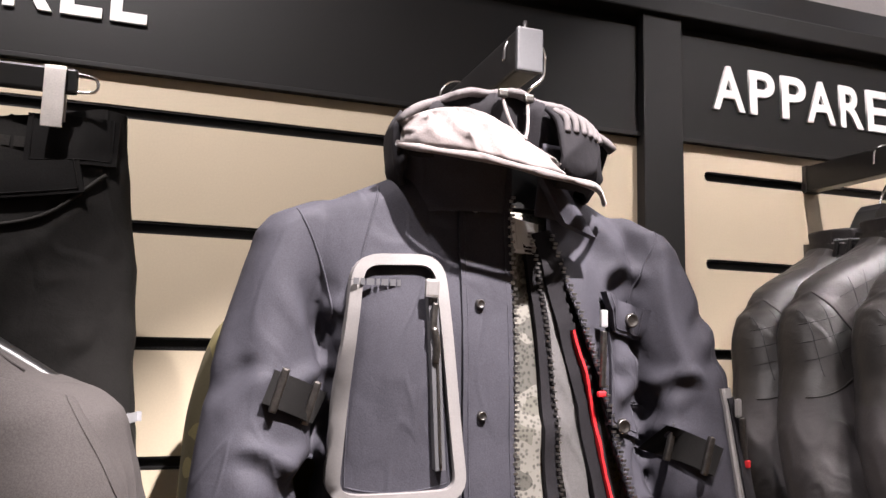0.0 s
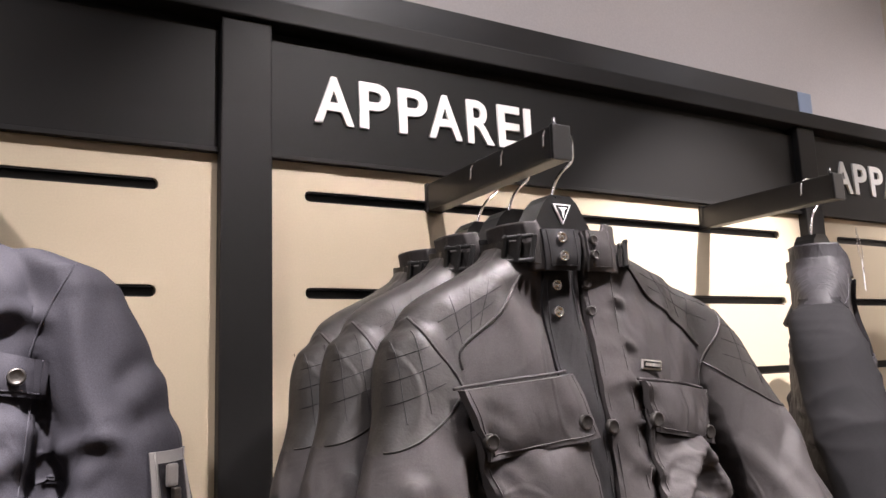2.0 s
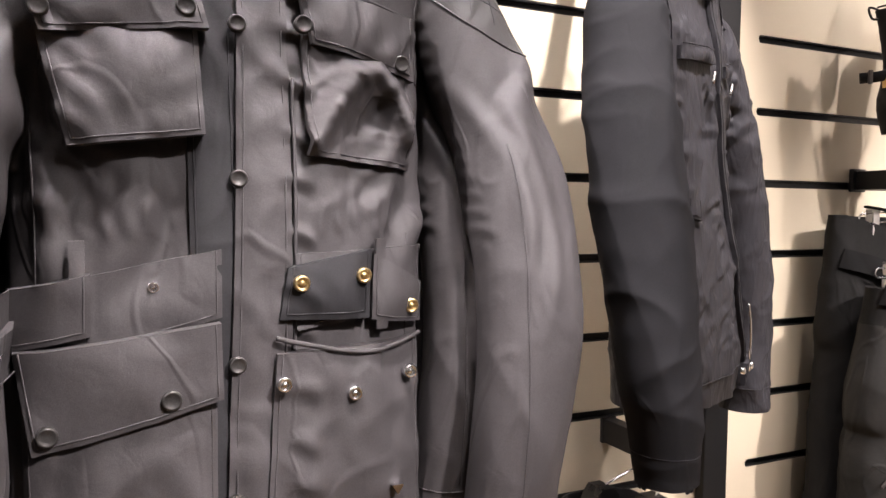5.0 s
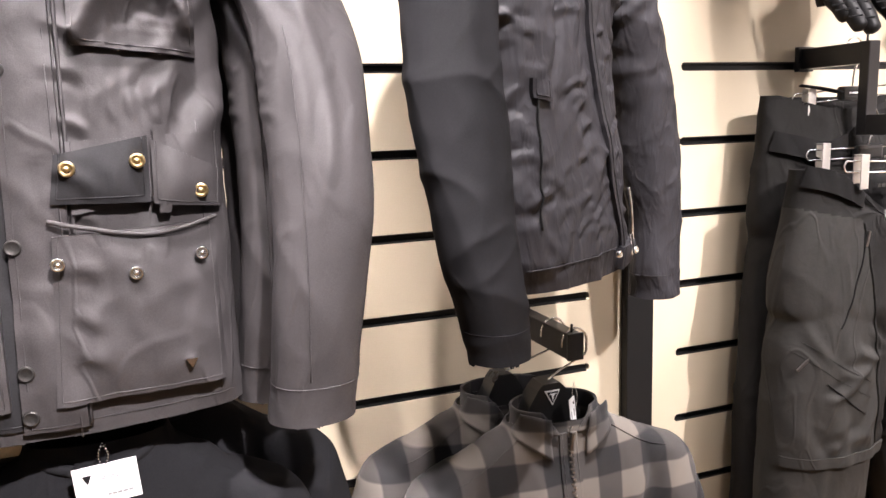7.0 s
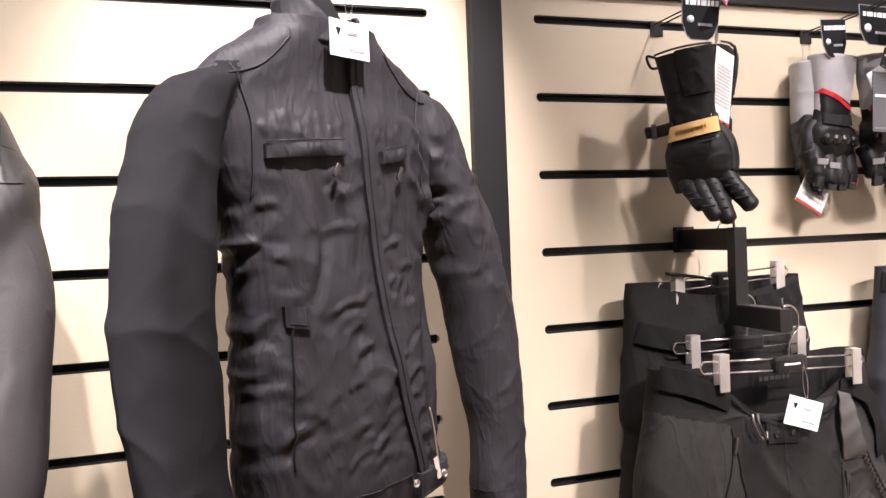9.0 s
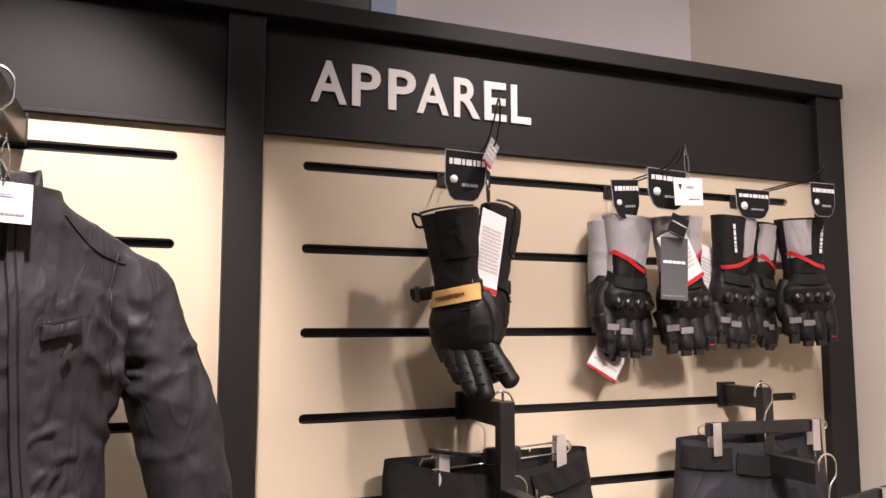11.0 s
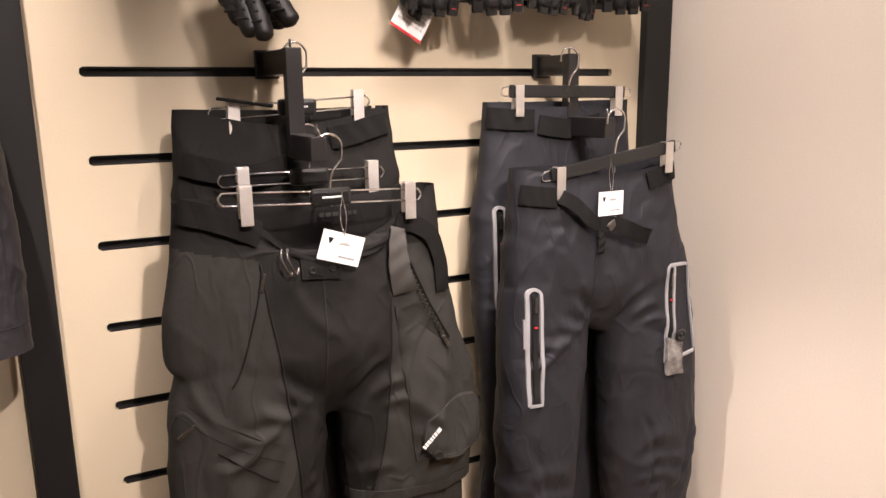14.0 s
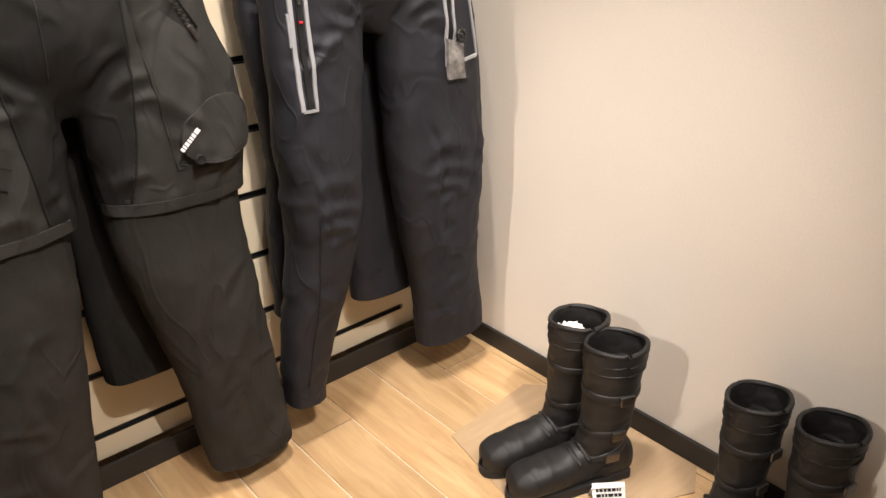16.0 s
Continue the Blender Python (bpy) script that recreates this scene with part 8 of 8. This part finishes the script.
    if style == "plain" and mirror > 0:
        strap = tube("side_strap", smooth_line([(-0.030, -0.020, -0.112), (-0.052, -0.016, -0.114), (-0.078, -0.006, -0.113)], 5), 0.010, M_GLOVETEX, t, 10, 0.3, (0, 1, 0.2))
        made.append(strap)
        made.append(slab("buckle", pose(-0.062, -0.018, -0.113, 0, 4, 10), 0.008, 0.006, 0.026, M_GUN, strap, 0.002))
        made.append(tube("cuff_loop", smooth_line([(-0.040, -0.006, 0.004), (-0.058, -0.008, 0.012), (-0.054, -0.008, -0.008), (-0.040, -0.006, -0.010)], 5), 0.0022, M_GLOVETEX, t, 8))
    if style == "plain":
        made.append(patch("cuff_panel", cuff, [(-0.010, 0.008), (0.048, 0.008), (0.040, -0.066), (-0.004, -0.066)], M_GLOVE, t, 0.004, 0.001, 10, 10, "smooth leather cuff panel"))
        made.append(ribbon("cuff_stitching", cuff, [(-0.046, 0.010), (0, 0.012), (0.046, 0.010)], 0.003, M_GREYWEB, t, 0.003, steps=8))
        for q in range(6):
            z = -0.112 - 0.006 * q
            made.append(ribbon("stretch_rib", hand, [(0.010, z), (0.024, z), (0.036, z + 0.002)], 0.003, M_GLOVETEX, t, 0.004, steps=4))
    for ob in made:
        ob.data.transform(m @ Matrix.Scale(1.1, 4))
    return t


def header_card(x, y, z, w, h, turn=0, lean=0):
    """Black hang card with white print."""
    t = thing("hang_card", x, y, z, "black printed hang card looped over a hook", "hang card", "hang cards")
    m = pose(x, y, z, 0, lean, turn)
    shape = [(-0.5, 0.5), (0.5, 0.5), (0.47, -0.14), (0.34, -0.42), (0.22, -0.5), (-0.22, -0.5), (-0.34, -0.42), (-0.47, -0.14)]
    prism("border", [(w * a, h * b) for a, b in shape], -0.0006, 0.0008, M_GREYREFL, t).data.transform(m)
    prism("card", [(w * a * 0.965, h * b * 0.965) for a, b in shape], -0.0010, -0.0004, M_PRINT, t).data.transform(m)
    bars("white_print", m @ pose(0.002, -0.0013, h * 0.27), w * 0.84, h * 0.19, M_WPRINT, t, 1, 8)
    raw("round_mark", *lathe([(w * 0.09, 0.0), (w * 0.09, 0.0014), (0.0004, 0.0016)], 16, m @ pose(-w * 0.26, -0.0006, -h * 0.08)), M_WPRINT, t)
    bars("small_print", m @ pose(w * 0.12, -0.0013, -h * 0.18), w * 0.36, h * 0.10, M_GREYREFL, t, 1, 2)
    return t


def paper(name, x, y, z, w, h, lean, turn, mat, label, edge=True, seed=3, lines=7):
    t = thing(name, x, y, z, label, "tag", "product tags")
    m = pose(x, y, z, 0, lean, turn)
    slab("sheet", m, w, 0.0016, h, mat, t, 0.0004)
    if edge:
        slab("red_edge", m @ pose(0, -0.0011, -h * 0.46), w, 0.001, h * 0.07, M_RED, t, 0.0003)
        bars("printed_text", m @ pose(0, -0.0011, 0.02 * h), w * 0.8, h * 0.55, M_FAINT, t, lines, seed)
    else:
        bars("white_print", m @ pose(0, -0.0011, h * 0.10), w * 0.84, h * 0.075, M_WPRINT, t, 1, seed)
        bars("foot_print", m @ pose(0, -0.0011, -h * 0.44), w * 0.84, h * 0.04, M_REFL, t, 1, seed + 1)
    return t


def wire_hook(x, z, reach, lift=0.03, gap=0.016):
    """Double-wire display hook with an upturned end."""
    t = thing("wire_hook", x, 0, z, "thin black double-wire display hook in a slot", "wire hook", "wire hooks")
    pts = [(x - gap / 2, 0.002, z), (x - gap / 2, -reach * 0.8, z + 0.006), (x - gap / 2 + 0.002, -reach, z + lift * 0.5), (x, -reach - 0.012, z + lift), (x + gap / 2 - 0.002, -reach, z + lift * 0.5), (x + gap / 2, -reach * 0.8, z + 0.006), (x + gap / 2, 0.002, z)]
    tube("wire", smooth_line(pts, 6), 0.0016, M_RAIL, t, 8)
    box("back_plate", x - 0.014, x + 0.014, -0.004, 0.003, z - 0.022, z + 0.008, M_RAIL, t, 0.001)
    return t


wire_hook(0.272, 1.915, 0.235, 0.085)
wire_hook(0.648, 1.915, 0.225, 0.045)
wire_hook(0.985, 1.915, 0.235, 0.030)
glove(pose(0.218, -0.165, 1.812, 6, -5, -46), "plain", 1, 201, label="black leather riding glove with orange paper band")
glove(pose(0.346, -0.095, 1.832, 5, 10, 44), "plain", -1, 203, label="black leather riding glove turned sideways")
header_card(0.236, -0.190, 1.878, 0.074, 0.086, -10, 4)
header_card(0.292, -0.160, 1.880, 0.060, 0.080, 58, -4)
paper("product_leaflet", 0.282, -0.185, 1.752, 0.060, 0.140, 12, 22, M_TAG, "folded white leaflet with a red foot tucked between gloves", True, 4, 12)
paper("hang_tag", 0.272, -0.215, 1.915, 0.026, 0.050, 32, 30, M_GREYREFL, "grey paper tag on a bead chain", True, 5, 3)
glove(pose(0.630, -0.090, 1.842, 3, 3, 4), "grey", -1, 205, label="black riding glove with grey cuff and red piping")
glove(pose(0.728, -0.115, 1.845, 3, -4, -6), "grey", 1, 207, label="black riding glove with grey cuff behind paper tags")
glove(pose(0.606, -0.045, 1.832, 3, 4, 52), "grey", 1, 208, label="black riding glove turned edge-on behind another")
header_card(0.606, -0.120, 1.872, 0.064, 0.078, 0, -4)
header_card(0.668, -0.165, 1.888, 0.092, 0.078, 0, 2)
paper("hang_tag", 0.672, -0.175, 1.735, 0.062, 0.118, 2, 0, M_GREYCARD, "dark grey brand card hanging over the gloves", False, 6)
paper("product_leaflet", 0.708, -0.150, 1.760, 0.072, 0.115, -28, 4, M_TAG, "tilted white leaflet with a red foot behind a grey card", True, 7, 8)
paper("product_leaflet", 0.588, -0.075, 1.566, 0.072, 0.074, 30, 0, M_TAG, "white leaflet with a red foot hanging below the gloves", True, 8, 5)
paper("brand_tag", 0.676, -0.185, 1.815, 0.040, 0.040, 22, 0, M_PRINT, "small black square tag with white print", False, 9)
price_tag(0.694, -0.195, 1.880, -3, 0.066, 0.052, 0, 0.075)
glove(pose(0.902, -0.085, 1.855, 3, 4, 6), "grey_stripe", 1, 211, label="black riding glove with black and grey cuff and red piping")
glove(pose(1.000, -0.055, 1.850, 3, 0, 30), "grey_stripe", -1, 213, label="black riding glove turned sideways between two others")
glove(pose(1.072, -0.100, 1.860, 3, -3, -12), "grey_stripe", -1, 215, label="black riding glove with black and grey cuff and red piping")
header_card(0.918, -0.125, 1.880, 0.092, 0.062, 0, 0)
header_card(1.070, -0.165, 1.892, 0.070, 0.072, 0, 0)
paper("product_leaflet", 0.838, -0.060, 1.740, 0.050, 0.110, 22, 0, M_TAG, "white leaflet with a red foot half hidden behind a glove", True, 10, 8)

# ---- boots on the floor ----


def boot(m, size=0.93, group="riding boots"):
    t = thing("riding_boot", *m.translation, "tall black leather riding boot with straps and buckles", "boot", group)
    made = []
    rough = cloth(221, 0.003, 0.003, 0.0006, 16, 14)
    foot = Shell([(-0.070, 0, 0.055, 0.030, 0.042), (-0.050, 0, 0.062, 0.040, 0.052), (0.0, 0, 0.066, 0.043, 0.056), (0.06, 0, 0.058, 0.043, 0.050), (0.12, 0, 0.050, 0.048, 0.042), (0.17, 0, 0.046, 0.050, 0.038), (0.205, 0, 0.042, 0.043, 0.034), (0.225, 0, 0.038, 0.026, 0.026), (0.232, 0, 0.036, 0.006, 0.012)], 2.3, rough)
    v, f = foot.mesh(around=48, up=60)
    made.append(raw("foot", [(x, -z, max(y, 0.014)) for x, y, z in v], f, M_BOOT, t))
    shaft = Shell([(0.045, 0, 0.0, 0.046, 0.062), (0.10, 0, -0.004, 0.044, 0.060), (0.15, 0, 0.004, 0.046, 0.057), (0.22, 0, 0.010, 0.053, 0.060), (0.30, 0, 0.014, 0.061, 0.066), (0.365, 0, 0.016, 0.064, 0.070)], 2.1, lambda x, y, z: rough(x, y, z) + ripples(223, 0.003, 16, 6)(x, y, z))
    made.append(shaft.build("shaft", M_BOOT, t, thick=0.006, around=56, up=60, top=lambda x: 0.006 * math.sin(x * 40)))
    pts = []
    for k in range(40):
        a = 2 * math.pi * k / 40
        c, s = math.cos(a), math.sin(a)
        y = -0.080 + 0.155 * s
        w = 0.046 + 0.006 * -s
        pts.append((w * math.copysign(abs(c) ** 0.75, c), y, 0.0))
    bm = bmesh.new()
    low, high = [bm.verts.new(p) for p in pts], [bm.verts.new((x, y, 0.022)) for x, y, z in pts]
    bm.faces.new(low[::-1])
    bm.faces.new(high)
    for k in range(40):
        bm.faces.new((low[k], low[(k + 1) % 40], high[(k + 1) % 40], high[k]))
    made.append(part("sole", bm, M_SOLE, t, "thick rubber sole"))
    made.append(box("heel_block", -0.036, 0.036, 0.0, 0.066, 0.0, 0.030, M_SOLE, t, 0.006))
    for z, tilt in ((0.095, 26), (0.155, 6), (0.255, 0)):
        cx, cy, w, d = shaft.at(z)
        ring = [((w + 0.001) * math.cos(a), cy + (d + 0.001) * math.sin(a), z - math.tan(radians(tilt)) * (-(d) * math.sin(a)) * 0.55) for a in [2 * math.pi * k / 40 for k in range(40)]]
        strap = tube("strap", ring, 0.0032, M_BOOT, t, 8, 3.6, (0, 0, 1), closed=True)
        made.append(strap)
        made.append(slab("buckle", pose(w + 0.008, cy + 0.004, z, 0, 0, 90), 0.034, 0.007, 0.024, M_GUN, strap, 0.003, "worn metal buckle"))
    ring = [((0.0625) * math.cos(a), 0.016 + 0.0665 * math.sin(a), 0.364 + 0.006 * math.sin(0.062 * math.cos(a) * 40)) for a in [2 * math.pi * k / 40 for k in range(40)]]
    made.append(tube("rim", ring, 0.0055, M_BOOT, t, 8, closed=True))
    for z in (0.318, 0.340):
        cx, cy, w, d = shaft.at(z)
        made.append(tube("stitched_ridge", [((w + 0.001) * math.cos(a), cy + (d + 0.001) * math.sin(a), z) for a in [2 * math.pi * k / 40 for k in range(40)]], 0.0024, M_BOOT, t, 6, closed=True))
    for q in range(3):
        made.append(tube("instep_fold", smooth_line([(-0.040, -0.050 - 0.02 * q, 0.088 - 0.008 * q), (0, -0.060 - 0.022 * q, 0.112 - 0.011 * q), (0.040, -0.050 - 0.02 * q, 0.088 - 0.008 * q)], 6), 0.006, M_BOOT, t, 8))
    for ob in made:
        ob.data.transform(m @ Matrix.Scale(size, 4))
    return t


def wad(x, y, z, r, seed):
    """Crumpled paper stuffing."""
    bm = bmesh.new()
    bmesh.ops.create_icosphere(bm, subdivisions=4, radius=r)
    for v in bm.verts:
        n = v.co.normalized()
        v.co *= 0.8 + 0.5 * ridged(n.x * 1.8 + seed, n.y * 1.8, n.z * 1.8) + 0.15 * noise.noise(n * 5)
    bm.transform(Matrix.Translation((x, y, z)) @ Matrix.Diagonal((1, 1, 0.7, 1)))
    return tagged(part("paper_stuffing", bm, M_PAPER), "crumpled white paper stuffed in a boot shaft", "paper stuffing", "boot stuffing")


# toe points along the boot's own -y
for x, y, turn, size in ((1.138, -0.615, -107, 0.94), (1.118, -0.728, -112, 0.94), (1.196, -1.000, -100, 0.87), (1.212, -1.128, -104, 0.87)):
    boot(pose(x, y, 0.0035, 0, 0, turn), size)
wad(1.127, -0.612, 0.312, 0.033, 3)
wad(1.187, -1.006, 0.280, 0.022, 5)
tagged(prism("cardboard_sheet", [(0.965, -0.41), (1.24, -0.385), (1.300, -0.45), (1.302, -0.86), (1.23, -0.90), (0.90, -0.74)], 0.0, 0.0028, M_CARD), "flat brown cardboard sheet under a pair of boots", "cardboard").data.transform(Matrix(((1, 0, 0, 0), (0, 0, 1, 0), (0, 1, 0, 0.0004), (0, 0, 0, 1))))
card = thing("price_card", 1.065, -0.800, 0.0, "small white price card standing on the floor by the boots", "price card")
m = pose(1.068, -0.795, 0.026, -28, 0, -38)
slab("card", m, 0.070, 0.0014, 0.050, M_TAG, card, 0.0004)
bars("printed_text", m @ pose(0, -0.0012, 0.004), 0.054, 0.022, M_PRINT, card, 2, 3)
slab("fold", pose(1.075, -0.782, 0.022, 30, 0, -38), 0.070, 0.0014, 0.046, M_TAG, card, 0.0004)

# ---- floor planks ----
tagged(box("floor", -4.5, SIDE, -6.0, 0.52, -0.06, -0.0035, M_GROUT, None, 0.0), "oak-look ceramic plank floor with pale joints", "floor", "", "structure")
ground = bpy.data.objects["floor"]
W, L = 0.1535, 0.92


def plank_mesh(width, length):
    bm = add_box(bmesh.new(), -width / 2, width / 2, -length / 2, length / 2, -0.008, 0.0, 0.0)
    bmesh.ops.bevel(bm, geom=[e for e in bm.edges if all(v.co.z > -0.001 for v in e.verts)], offset=0.0012, segments=1, affect="EDGES")
    data = bpy.data.meshes.new("plank")
    bm.to_mesh(data)
    bm.free()
    data.materials.append(M_TILE)
    return data


full = plank_mesh(W - 0.004, L - 0.004)
rest, cut = [], []
for i in range(38):
    x = SIDE - 0.03 - W * (i + 0.5)
    for j in range(8):
        y = -0.195 + 0.31 * ((i * 2) % 3) + L * 0.5 - L * j
        if y - L / 2 > 0.45 or y + L / 2 < -5.9 or x < -4.45:
            continue
        if y + L / 2 > 0.45:
            cut.append((x, y))
        elif i < 22 and j < 5:
            ob = new("plank", full)
            ob.parent = ground
            ob.location = (x, y, 0)
        else:
            rest.append((x, y))
bm = bmesh.new()
for x, y in rest:
    add_box(bm, x - W / 2 + 0.0015, x + W / 2 - 0.0015, y - L / 2 + 0.0015, y + L / 2 - 0.0015, -0.008, 0.0)
for x, y in cut:
    add_box(bm, x - W / 2 + 0.0015, x + W / 2 - 0.0015, y - L / 2 + 0.0015, 0.45, -0.008, 0.0)
tagged(part("far_planks", bm, M_TILE, ground), "", "", "", "stuff")
edge = tagged(box("edge_tile", SIDE - 0.0285, SIDE - 0.0005, -5.9, 0.0, -0.008, -0.0004, M_TILE, ground, 0.0), "")
